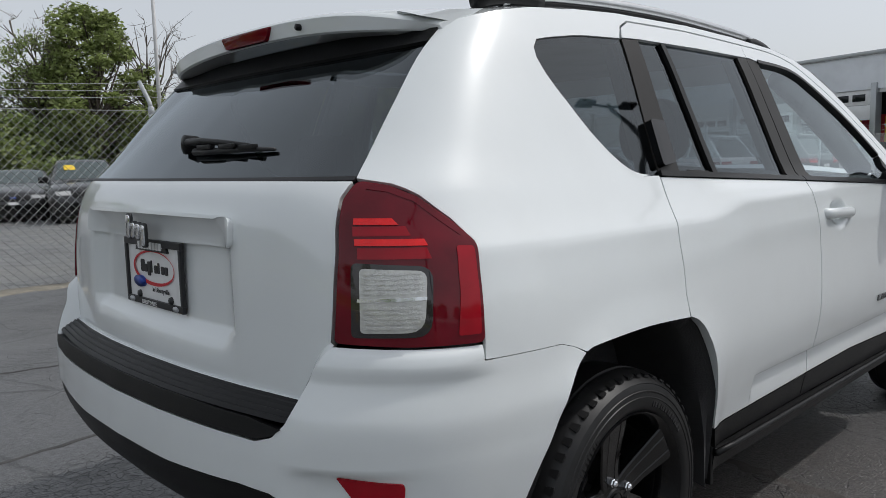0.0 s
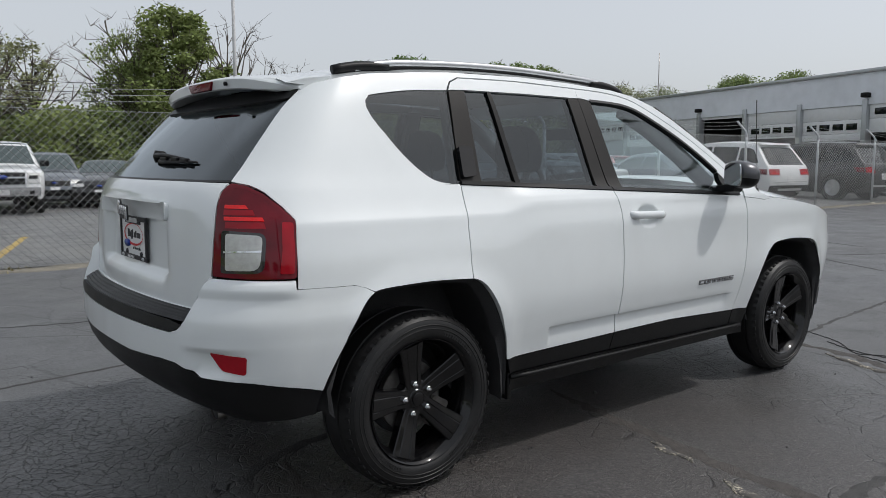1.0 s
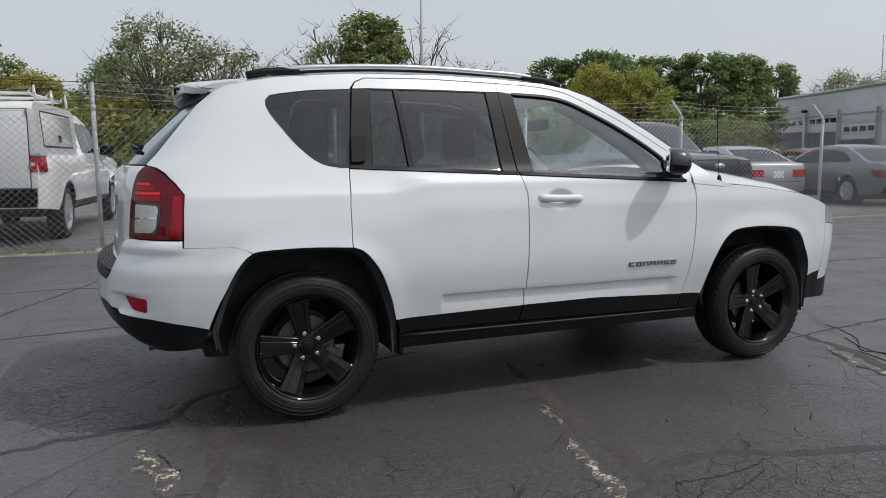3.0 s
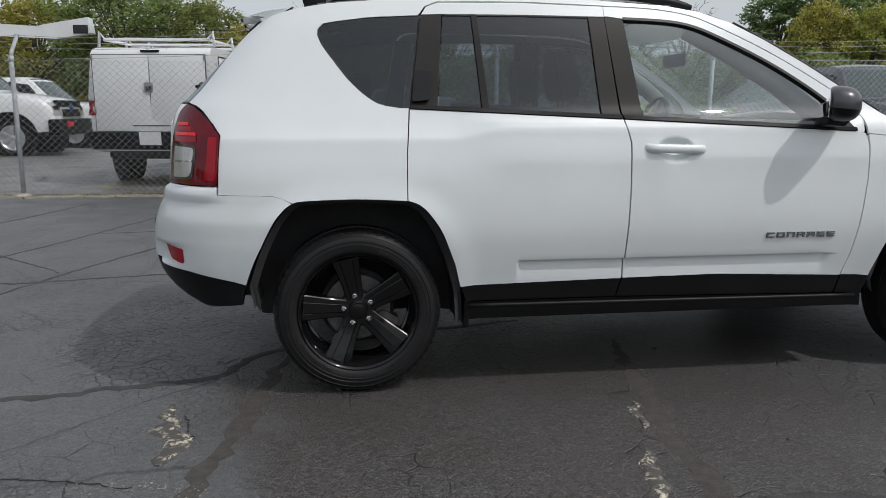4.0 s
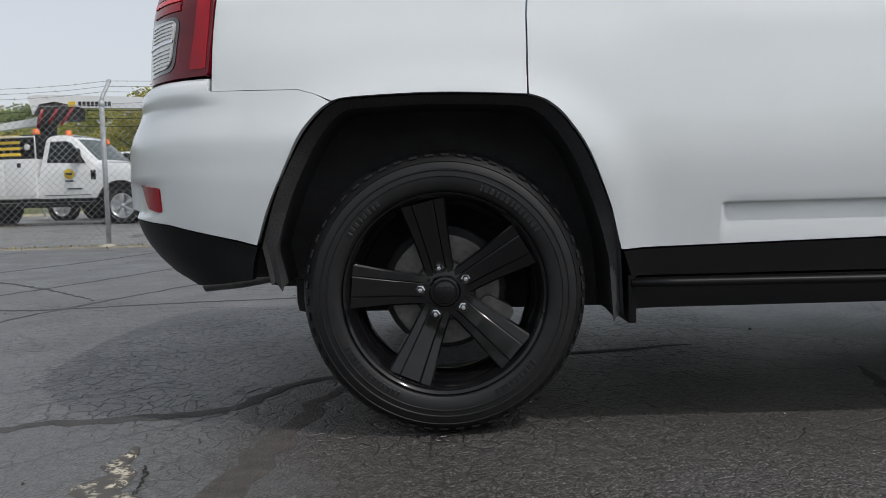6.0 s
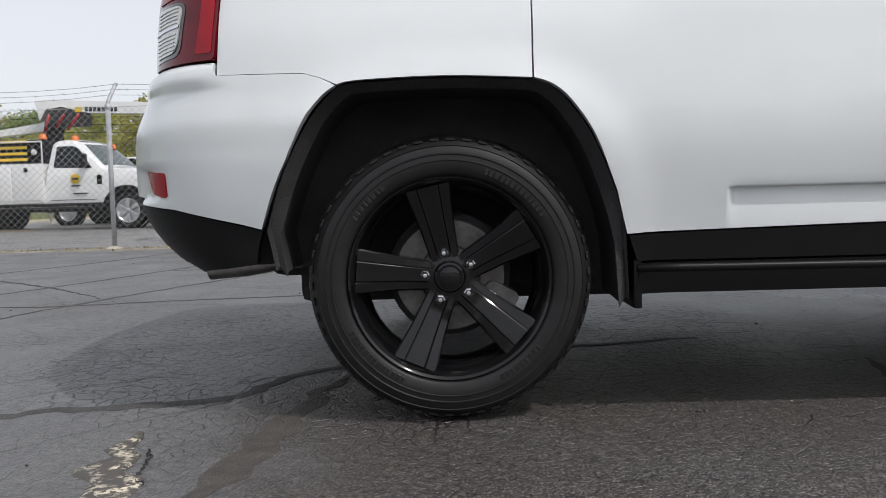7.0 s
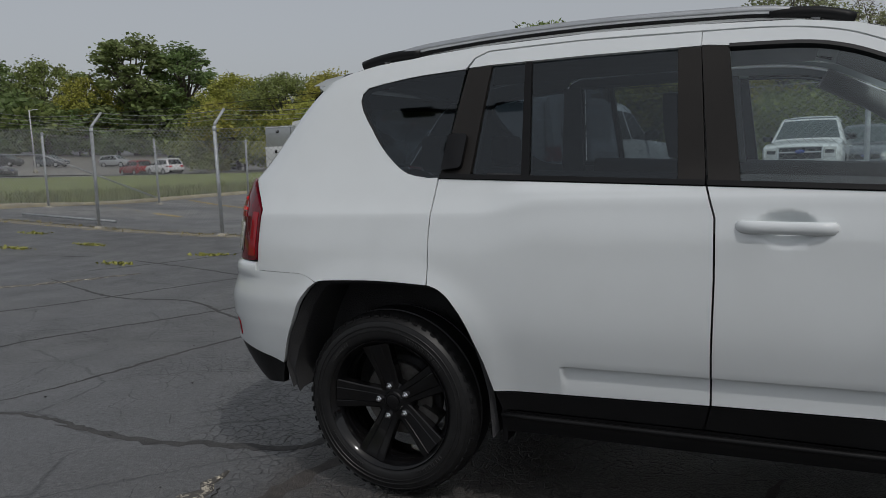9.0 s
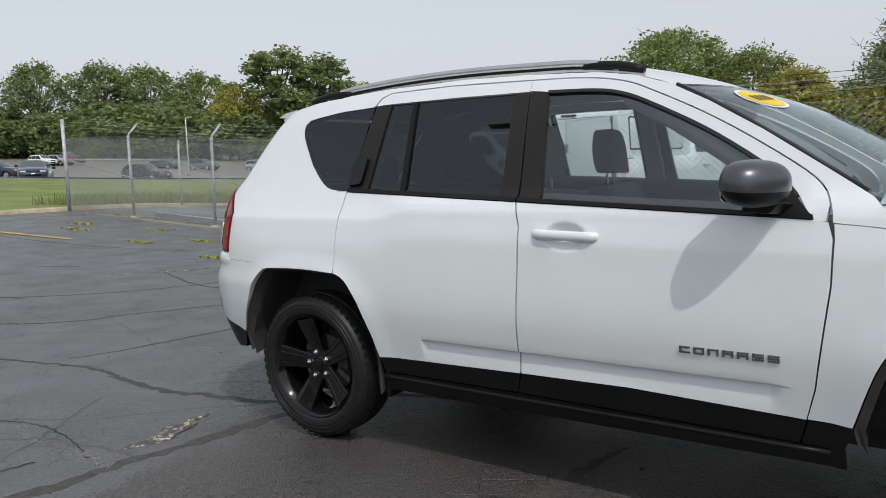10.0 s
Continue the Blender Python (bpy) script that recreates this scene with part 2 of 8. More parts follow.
front_taper = smooth_curve([1.9, 2.3, 2.65, 2.95, 3.15, 3.30, 3.42, 3.50], [1.0, 1.0, 1.0, 0.975, 0.93, 0.85, 0.70, 0.45])
rear_body = smooth_curve([0.30, 0.62, 0.85, 1.00, 1.08, 1.132, 1.197, 1.307, 1.418, 1.50, 1.58],
                         [-0.77, -0.785, -0.785, -0.780, -0.770, -0.750, -0.683, -0.573, -0.455, -0.365, -0.28])
rear_bumper = smooth_curve([0.25, 0.30, 0.36, 0.45, 0.52, 0.60, 0.68, 0.74, 0.80, 0.86],
                           [-0.40, -0.56, -0.72, -0.835, -0.868, -0.872, -0.865, -0.845, -0.815, -0.79])


def skin(s, z, bumper=False):
    """The point of the car's right side (or rear) at s and z; vectors welcome."""
    s, z = np.asarray(s, float), np.asarray(z, float)
    far = s < S_REAR
    s = np.where(far, 2 * S_REAR - s, s)
    a = np.clip(X0 - s, 0, None)
    cx = np.where(s > X0, s, corner_x(a))
    cy = np.where(s > X0, 0.905, corner_y(a))
    if not bumper:               # the corner is squarer towards the roof
        k = np.clip((z - 1.15) / 0.32, 0, 1)
        cy = np.where(a < 0.62, 0.905 - (0.905 - cy) * (1 - 0.5 * k * k * (3 - 2 * k) * np.clip((0.62 - a) / 0.12, 0, 1)), cy)
    x0 = -0.36 if bumper else 0.10
    xr = (rear_bumper if bumper else rear_body)(z)
    x = np.where(cx < x0, x0 + (cx - x0) * (x0 - xr) / (x0 + 0.778), cx)
    w = half_width(z) * np.where(s > 1.9, front_taper(s), 1.0)
    if bumper:
        w = np.maximum(w, 0.868)
    return np.stack([x, np.where(far, 1, -1) * cy / 0.905 * w, z + 0 * x], -1)


def step01(v, a, b):
    t = np.clip((np.asarray(v, float) - a) / (b - a), 0, 1)
    return t * t * (3 - 2 * t)


def relief(s, z, bumper=False):
    """How far the skin stands proud: arch flares, the door scallop, the plate recess, the bumper's lamp pocket."""
    s, z = np.asarray(s, float), np.asarray(z, float)
    s = np.where(s < S_REAR, 2 * S_REAR - s, s)
    d = np.zeros(np.broadcast(s, z).shape)
    for cx in (0.0, 2.60):
        r = ((np.abs(s - cx) / 0.42) ** 2.8 + (np.clip(z - 0.28, 0, 9) / 0.512) ** 2.8) ** (1 / 2.8)
        d = d + 0.011 * (1 - step01(r, 1.0, 1.14))
    inside = step01(s, 0.632, 0.654) * (1 - step01(s, 1.96, 1.99))
    d = d - inside * 0.019 * np.clip((z - 0.45) / 0.075, 0, 1) * (1 - step01(z, 0.526, 0.534))
    bowl = np.clip(1 - ((s - 1.275) / 0.080) ** 2 - ((z - 0.974) / 0.046) ** 2, 0, 1)
    d = d - 0.024 * bowl ** 0.8
    if not bumper:
        a = np.abs(s - S_REAR)
        pocket = (1 - step01(a, 0.34, 0.42)) * step01(z, 0.795, 0.835)
        d = d - 0.035 * pocket * (1 - step01(z, 1.05, 1.07))
    else:
        pocket = step01(s, -0.84, -0.79) * (1 - step01(s, -0.625, -0.595)) * step01(z, 0.525, 0.545) * (1 - step01(z, 0.60, 0.625))
        d = d - 0.022 * pocket * (1 - 0.75 * step01(s, -0.76, -0.62))
        d = d + 0.011 * step01(z, 0.775, 0.806) * (1 - step01(z, 0.824, 0.845)) * (1 - step01(s, -0.56, -0.46)) * step01(s, -0.86, -0.80)
        d = d + 0.005 * step01(z, 0.655, 0.70) * (1 - step01(z, 0.70, 0.76)) * step01(s, -0.85, -0.80)
    return d


def crease_shift(s, z):
    """The shoulder line steps up along the rear door."""
    return 0.04 * step01(s, 0.38, 0.58) * step01(z, 0.86, 0.95) * (1 - step01(z, 1.085, 1.125))


def surface(s, z, bumper=False, out=0.0):
    s, z = np.asarray(s, float), np.asarray(z, float)
    p = skin(s, z, bumper)
    p[..., 1] = p[..., 1] * half_width(z - crease_shift(s, z)) / half_width(z) if not bumper else p[..., 1]
    h = 0.004
    ns = skin(s + h, z, bumper) - skin(s - h, z, bumper)
    nz = skin(s, z + h, bumper) - skin(s, z - h, bumper)
    n = np.cross(ns, nz)
    n = n / np.linalg.norm(n, axis=-1, keepdims=True)
    return p + n * (relief(s, z, bumper) + out)[..., None], n


def panel_bm(polys, bumper=False, out=0.0, lip=0.026, step=0.035, zcuts=(), scuts=(), mirror=False, bm=None):
    """One sheet of the skin inside the outlines, cut to a fine grid, with its rim turned inwards."""
    own = bmesh.new()
    for poly in polys:
        own.faces.new([own.verts.new((a, 0, b)) for a, b in poly])
    flat = [p for q in polys for p in q]
    s0, s1 = min(p[0] for p in flat), max(p[0] for p in flat)
    z0, z1 = min(p[1] for p in flat), max(p[1] for p in flat)
    cuts = [((step * k, 0, 0), (1, 0, 0)) for k in range(int(s0 / step) - 1, int(s1 / step) + 2) if s0 < step * k < s1]
    cuts += [((0, 0, step * k), (0, 0, 1)) for k in range(int(z0 / step) - 1, int(z1 / step) + 2) if z0 < step * k < z1]
    cuts += [((0, 0, c), (0, 0, 1)) for c in zcuts if z0 < c < z1] + [((c, 0, 0), (1, 0, 0)) for c in scuts if s0 < c < s1]
    for co, no in cuts:
        bmesh.ops.bisect_plane(own, geom=own.verts[:] + own.edges[:] + own.faces[:], dist=1e-5, plane_co=co, plane_no=no)
    bmesh.ops.remove_doubles(own, verts=own.verts[:], dist=2e-4)
    for f in own.faces:
        f.normal_update()
        if f.normal.y > 0:
            f.normal_flip()
    rim = [e for e in own.edges if len(e.link_faces) == 1]
    old = own.verts[:]
    sz = np.array([(v.co.x, v.co.z) for v in old])
    p, n = surface(sz[:, 0], sz[:, 1], bumper, out)
    rim_verts = {v for e in rim for v in e.verts}
    twin = {}
    own.verts.index_update()
    for v, q in zip(old, p):
        v.co = q
    if lip:
        for v, q, m in zip(old, p, n):
            if v in rim_verts:
                twin[v] = own.verts.new(q - m * lip)
        for e in rim:
            a, b = e.link_loops[0].vert, e.link_loops[0].link_loop_next.vert
            own.faces.new((b, a, twin[a], twin[b]))
            e.smooth = False
    if mirror:
        for v in own.verts:
            v.co.y = -v.co.y
        bmesh.ops.reverse_faces(own, faces=own.faces[:])
    return merge(bm, own) if bm else own


def twin_half(poly):
    """The half outline of a rear piece, carried over the centre line into a whole one."""
    return list(poly) + [(2 * S_REAR - a, b) for a, b in reversed(poly) if abs(a - S_REAR) > 1e-4]


def flow(pts, n=4):
    """An open outline carried smoothly through its points."""
    out = []
    for i in range(len(pts) - 1):
        p0, p1, p2, p3 = (Vector(pts[max(0, min(len(pts) - 1, i + k))]) for k in (-1, 0, 1, 2))
        for j in range(n):
            t = j / n
            out.append(tuple(0.5 * (2 * p1 + (p2 - p0) * t + (2 * p0 - 5 * p1 + 4 * p2 - p3) * t * t + (3 * p1 - p0 - 3 * p2 + p3) * t ** 3)))
    return out + [tuple(pts[-1])]


def shift(pts, d):
    """An open outline moved sideways by d, to the right of its way."""
    out = []
    for i, p in enumerate(pts):
        a, b = Vector(pts[max(0, i - 1)]), Vector(pts[min(len(pts) - 1, i + 1)])
        w = (b - a).normalized()
        out.append((p[0] + w.y * d, p[1] - w.x * d))
    return out


roof_edge = smooth_curve([-0.42, -0.20, 0.0, 0.30, 0.70, 1.00, 1.30, 1.45, 1.58, 1.72, 1.90, 2.10, 2.28],
                         [1.490, 1.528, 1.550, 1.571, 1.580, 1.573, 1.556, 1.532, 1.490, 1.420, 1.315, 1.185, 1.065])
hood_edge = smooth_curve([2.20, 2.42, 2.60, 2.77, 2.93, 3.04, 3.2, 3.36], [1.040, 1.024, 1.004, 0.983, 0.958, 0.928, 0.87, 0.79])
DOOR_TOP = [(2.121, 0.988), (2.110, 1.085), (2.062, 1.163), (1.905, 1.270), (1.716, 1.379), (1.510, 1.477), (1.40, 1.517), (1.25, 1.540),
            (1.034, 1.549), (0.66, 1.558), (0.34, 1.552), (0.292, 1.532), (0.272, 1.492)]
ARCH_REAR = [(-0.414, 0.462), (-0.369, 0.588), (-0.314, 0.695), (-0.272, 0.750), (-0.236, 0.779), (-0.19, 0.787), (0.0, 0.792), (0.193, 0.783),
             (0.240, 0.765), (0.276, 0.732), (0.328, 0.655), (0.379, 0.530), (0.406, 0.430)]
ARCH_FRONT = [(2.187, 0.422), (2.244, 0.610), (2.300, 0.705), (2.345, 0.747), (2.405, 0.777), (2.572, 0.787), (2.758, 0.774), (2.840, 0.758), (2.893, 0.722), (2.955, 0.600), (2.985, 0.470)]
ROOF_TAIL = [(0.0, 1.550), (-0.15, 1.545), (-0.30, 1.537), (-0.50, 1.517), (-0.62, 1.499), (-0.745, 1.482)]
GLASS_EDGE = [(-0.727, 1.152), (-0.733, 1.22), (-0.752, 1.31), (-0.783, 1.40), (-0.772, 1.45), (-0.747, 1.480)]
DOOR_SEAM = flow(DOOR_TOP[:-2], 4) + DOOR_TOP[-2:]
QUARTER_GLASS = [(-0.05, 1.245), (-0.13, 1.311), (-0.225, 1.377), (-0.268, 1.412), (-0.281, 1.436), (-0.262, 1.457), (-0.18, 1.467), (0.0, 1.482), (0.262, 1.496),
                 (0.211, 1.134), (0.165, 1.1345), (0.125, 1.139), (0.090, 1.149), (0.058, 1.166), (0.022, 1.190), (-0.014, 1.217)]
WINDOW_TOP_FRONT = [(1.113, 1.497), (1.30, 1.489), (1.41, 1.470), (1.52, 1.427), (1.72, 1.328), (1.885, 1.226), (1.985, 1.150), (2.03, 1.098), (2.066, 1.036)]
WINDOW_TOP_FRONT = flow(WINDOW_TOP_FRONT, 4)


def belt(s):
    return 1.137 - 0.0455 * s - 0.0035 * max(0, s - 1.2)


def side(car, mirror):
    """Doors, glass, wing and quarter of one flank."""
    def add(name, polys, mat, parent, label="", **kw):
        return part(name, panel_bm(polys, mirror=mirror, **kw), mat, parent, label)

    g = 0.001
    zc = (0.455, 0.49, 0.515, 0.5245, 0.527, 0.530, 0.533, 0.536, 1.002, 1.008, 1.013, 1.018, 1.024, 1.030, 1.037, 1.042, 1.047, 1.052, 1.057, 1.062, 1.067, 1.073)
    # rear door
    d = add("rear_door", [[(0.406 + g, 0.433), (1.078 - g, 0.446), (1.081 - g, 0.609), (1.088 - g, 0.822), (1.088 - g, 1.0), (1.064 - g, belt(1.06)),
                           (0.64, belt(0.64)), (0.213 + g, belt(0.21)), (0.198 + g, 0.963), (0.196 + g, 0.783), *flow([(0.215, 0.778), (0.243, 0.765), (0.279, 0.732), (0.331, 0.655), (0.382, 0.530)], 5)],
                          ], "paint", car, zcuts=zc, scuts=(0.632, 0.638, 0.645, 0.652))
    add("lower_cladding", [[(0.412, 0.428), (0.432, 0.368), (1.058, 0.368), (1.075, 0.441)]], "black_trim", d, "satin black lower door cladding")
    add("upper_frame", [[(0.275, 1.499), (0.361, 1.503), (0.49, 1.504), (0.70, 1.506), (0.97, 1.504), (1.034 - g, 1.504), (1.034 - g, 1.546), (0.66, 1.555), (0.342, 1.549), (0.295, 1.529)]], "paint", d, step=0.05)
    add("pillar_trim", [[(0.216, belt(0.216) + 0.014), (0.322, belt(0.3) + 0.014), (0.357, 1.500), (0.275, 1.496)]], "pillar", d, "dark brown-black pillar film", out=-0.002)
    add("pillar_trim", [[(0.984, belt(1) + 0.014), (1.061 - g, belt(1.06) + 0.014), (1.034 - g, 1.501), (0.966, 1.501)]], "pillar", d, "dark brown-black pillar film", out=-0.002)
    add("division_bar", [[(0.500, belt(0.5) + 0.014), (0.527, belt(0.52) + 0.014), (0.499, 1.501), (0.477, 1.501)]], "black_trim", d, "black window division bar", out=0.0)
    add("belt_moulding", [[(0.213 + g, belt(0.21) + 0.002), (1.062 - g, belt(1.06) + 0.002), (1.061 - g, belt(1.06) + 0.016), (0.216 + g, belt(0.21) + 0.016)]], "black_trim", d, "black belt moulding", out=0.006)
    add("window_pane", [[(0.328, belt(0.33) + 0.012), (0.498, belt(0.5) + 0.012), (0.476, 1.503), (0.362, 1.503)]], "privacy", d, "tinted window pane", out=-0.010, lip=0)
    add("window_pane", [[(0.529, belt(0.53) + 0.012), (0.982, belt(0.98) + 0.012), (0.964, 1.504), (0.50, 1.504)]], "clear_glass" if mirror else "privacy", d, "lightly tinted window pane" if mirror else "dark tinted window pane", out=-0.010, lip=0)
    # front door
    d = add("front_door", [[(1.082 + g, 0.447), (1.5, 0.452), (2.060 - g, 0.431), (2.083 - g, 0.533), (2.101 - g, 0.69), (2.119 - g, 0.85), (2.121 - g, 0.985), (2.108 - g, 1.034),
                            (2.07, belt(2.07)), (1.57, belt(1.57)), (1.068 + g, belt(1.07)), (1.092 + g, 1.0), (1.092 + g, 0.822), (1.085 + g, 0.609)]], "paint", car, zcuts=zc + (0.93, 0.937, 0.945, 0.955, 0.965, 0.975, 0.985, 0.995, 1.012, 1.018), scuts=(1.955, 1.975, 1.995, 1.197, 1.203, 1.212, 1.222, 1.24, 1.26, 1.275, 1.29, 1.31, 1.328, 1.338, 1.347, 1.353))
    add("lower_cladding", [[(1.081, 0.442), (1.064, 0.368), (2.040, 0.352), (2.058, 0.426), (1.5, 0.447)]], "black_trim", d, "satin black lower door cladding")
    add("upper_frame", [WINDOW_TOP_FRONT + [(2.100, 1.037)] + [p for p in shift(DOOR_SEAM, -0.003) if p[0] > 1.05 and p[1] > 1.06] + [(1.034 + g, 1.546), (1.034 + g, 1.505), (1.05, 1.505)]], "paint", d, step=0.05)
    add("pillar_trim", [[(1.067 + g, belt(1.06) + 0.014), (1.155, belt(1.15) + 0.014), (1.113, 1.497), (1.05, 1.502), (1.034 + g, 1.502)]], "pillar", d, "dark brown-black pillar film", out=-0.002)
    add("belt_moulding", [[(1.067 + g, belt(1.06) + 0.002), (2.068, belt(2.07) + 0.002), (2.064, belt(2.07) + 0.016), (1.065 + g, belt(1.06) + 0.016)]], "black_trim", d, "black belt moulding", out=0.006)
    add("mirror_sail", [[(1.945, belt(1.95) + 0.016), (2.06, belt(2.06) + 0.014), (2.024, 1.096), (1.98, 1.148), (1.965, 1.160)]], "black_trim", d, "black mirror triangle", out=0.002)
    add("window_seal", [[p for p in shift(WINDOW_TOP_FRONT, 0.006) if p[0] < 1.97] + [p for p in shift(WINDOW_TOP_FRONT, -0.005) if p[0] < 1.97][::-1]], "seal", d, "black window seal", out=0.003)
    add("window_pane", [[(1.157, belt(1.15) + 0.012), (1.95, belt(1.95) + 0.012), (1.963, 1.160)] + [p for p in WINDOW_TOP_FRONT if p[0] < 1.955][::-1]], "clear_glass", d, "lightly tinted window pane", out=-0.010, lip=0)
    # quarter panel with the pillar behind the side glass and the rail over the doors
    low = [(-0.508, 0.8115), (-0.31, 0.8075), (-0.272, 0.796)] + flow(ARCH_REAR[4:8], 5) + [(0.195, 0.963), (0.209, 1.1315), (0.135, 1.1315), (-0.05, 1.1315), (-0.4, 1.1315), (-0.62, 1.1315),
           (-0.592, 1.1185), (-0.535, 1.073), (-0.499, 1.031), (-0.503, 0.95)]
    top = [(s, float(roof_edge(s * 1.0))) for s in (1.45, 1.30, 1.0, 0.7, 0.3)]
    seam = shift(DOOR_SEAM, 0.002)
    back = [p for p in seam if p[0] < 1.45]
    fore = [p for p in seam if p[0] >= 1.45]
    pillar = [GLASS_EDGE[0], (-0.65, 1.141), (-0.62, 1.1315), (-0.4, 1.1315), (-0.05, 1.1315), (0.135, 1.1315), (0.165, 1.1342), (0.125, 1.139), (0.090, 1.149), (0.058, 1.166), (0.022, 1.190), (-0.014, 1.217)] + QUARTER_GLASS[:9] + \
        back[::-1][1:] + [fore[-1]] + top + ROOF_TAIL + flow(GLASS_EDGE, 3)[::-1][1:-1]
    a_post = [p for p in fore[::-1] if p[1] > 1.036] + [(2.1185, 1.0335), (2.22, 1.0245), (2.31, 1.0145), (2.40, 1.0185), (2.34, 1.0325), (2.262, 1.0565)] + [(s, float(roof_edge(s))) for s in (2.22, 2.1, 1.9, 1.72, 1.58, 1.45)]
    add("quarter_panel", [low, pillar, a_post], "paint", car, zcuts=(0.99, 1.003, 1.008, 1.013, 1.018, 1.024, 1.03, 1.045), lip=0.01)
    q = add("quarter_window", [[(a + 0.002, b - 0.002) for a, b in QUARTER_GLASS]], "privacy", car, "dark tinted quarter window", out=-0.004, lip=0)
    add("window_seal", [[(-0.05, 1.2405), (-0.13, 1.3065), (-0.225, 1.3725), (-0.274, 1.4085), (-0.289, 1.436), (-0.266, 1.4625), (-0.18, 1.4725), (0.0, 1.4875), (0.264, 1.501), (0.262, 1.494), (0.0, 1.480), (-0.18, 1.465), (-0.258, 1.454), (-0.274, 1.436), (-0.262, 1.415), (-0.219, 1.382), (-0.124, 1.316), (-0.045, 1.250)]], "seal", q, "black window seal", out=-0.003)
    # lock pocket handle of the rear door
    add("hidden_handle", [rounded([(0.222, 1.150), (0.292, 1.158), (0.304, 1.268), (0.236, 1.272)], 0.012)], "gloss_black", q, "glossy black rear door pull", out=0.017, lip=0.019)
    # front wing
    hood_line = [(s, float(hood_edge(s)) - 0.003) for s in (3.15, 3.04, 2.93, 2.77, 2.6, 2.42)] + [(2.31, 1.0115), (2.22, 1.0215), (2.1225, 1.0300)]
    add("front_wing", [[(2.0625, 0.433)] + flow([(2.184, 0.430), (2.241, 0.612), (2.297, 0.707), (2.343, 0.750)] + [(a, b + 0.001) for a, b in ARCH_FRONT[4:]], 4) + [(3.03, 0.475), (3.15, 0.49)] + hood_line +
                       [(2.1262, 0.985), (2.1232, 0.85), (2.105, 0.69), (2.0865, 0.533)]], "paint", car, zcuts=(0.99, 1.01))
    add("wing_cladding", [[(2.048, 0.352), (2.16, 0.345), (2.19, 0.425), (2.064, 0.427)]], "black_trim", car, "satin black lower wing cladding")
    # front bumper corner and the lamp, seen from behind only
    add("front_bumper", [[(3.155, 0.43), (3.44, 0.45), (3.44, 0.72), (3.30, 0.76), (3.155, 0.78)]], "paint", car)
    add("front_valance", [[(2.99, 0.46), (3.0, 0.33), (3.42, 0.30), (3.44, 0.446), (3.155, 0.426), (3.15, 0.486), (3.03, 0.471)]], "black_trim", car, "black front lower valance")
    add("headlamp", [[(3.155, 0.785), (3.30, 0.765), (3.42, 0.725), (3.42, 0.78), (3.30, 0.82), (3.155, 0.885)]], "clear_lens", car, "clear headlamp lens")
    # sill board
    bm = panel_bm([[(0.43, 0.290), (2.17, 0.292), (2.165, 0.345), (2.05, 0.347), (1.06, 0.362), (0.44, 0.362)]], mirror=mirror, zcuts=(0.31, 0.335, 0.35))
    sill = part("sill", bm, "black_trim", car, "satin black sill board")
    sg = -1 if not mirror else 1
    part("sill_edge", tube_bm([(0.43 + 0.1 * i, sg * (0.872 + 0.004 * (0 < i < 17)), 0.352 - 0.0006 * i) for i in range(18)], 0.010, 6), "black_trim", sill)
    # lamp cluster at the rear corner
    lamp = add("tail_lamp", [rounded([(-0.717, 1.143), (-0.743, 1.112), (-0.766, 1.014), (-0.793, 0.850), (-0.653, 0.846), (-0.512, 0.846), (-0.505, 0.95), (-0.502, 1.027), (-0.538, 1.067), (-0.595, 1.112), (-0.653, 1.134)], 0.012)],
               "dark_lens", car, "smoked red tail lamp", out=0.007, lip=0.03, step=0.02)
    add("lamp_frame", [rounded([(-0.757, 0.862), (-0.610, 0.864, 0.03), (-0.592, 0.99, 0.03), (-0.743, 0.998)], 0.012)], "lamp_black", lamp, "black reversing lamp frame", out=0.0085, lip=0.004, step=0.02)
    rev = add("reversing_lamp", [rounded([(-0.738, 0.871), (-0.622, 0.873, 0.03), (-0.604, 0.982, 0.02), (-0.727, 0.988)], 0.010)], "clear_lens", lamp, "clear ribbed reversing lamp", out=0.011, lip=0.006, step=0.012)
    for k in range(12):
        z0 = 0.879 + 0.0088 * k
        if 0.922 < z0 < 0.938:
            continue
        add("lens_rib", [[(-0.729 + 0.0007 * k, z0), (-0.630 + 0.0013 * k, z0 + 0.001), (-0.630 + 0.0013 * k, z0 + 0.0045), (-0.729 + 0.0007 * k, z0 + 0.0035)]], "clear_lens", rev, "", out=0.0132, lip=0.003, step=0.03)
    add("lamp_rib", [[(-0.737, 0.927), (-0.612, 0.930), (-0.611, 0.936), (-0.736, 0.933)]], "chrome", rev, "", out=0.0135, lip=0.003, step=0.02)
    add("upper_lens", [rounded([(-0.735, 1.016), (-0.592, 1.013), (-0.60, 1.045), (-0.66, 1.095), (-0.725, 1.099)], 0.010)], "dark_lens", lamp, "dark red brake lens", out=0.0085, lip=0.004, step=0.02)
    add("light_bar", [[(-0.724, 1.064), (-0.640, 1.062), (-0.650, 1.074), (-0.722, 1.075)]], "bright_lens", lamp, "bright red light bar", out=0.0115, lip=0.004)
    add("light_bar", [[(-0.730, 1.027), (-0.597, 1.024), (-0.600, 1.036), (-0.728, 1.039)]], "bright_lens", lamp, "bright red light bar", out=0.0115, lip=0.004)
    for z0, z1, s1 in ((1.044, 1.060, -0.622), (1.004, 1.022, -0.594)):
        add("prism_field", [[(-0.730, z0), (s1, z0 - 0.001), (s1 - 0.006, z1), (-0.727, z1 + 0.001)]], "red_lens", lamp, "dim red prism field", out=0.0095, lip=0.003, step=0.03)
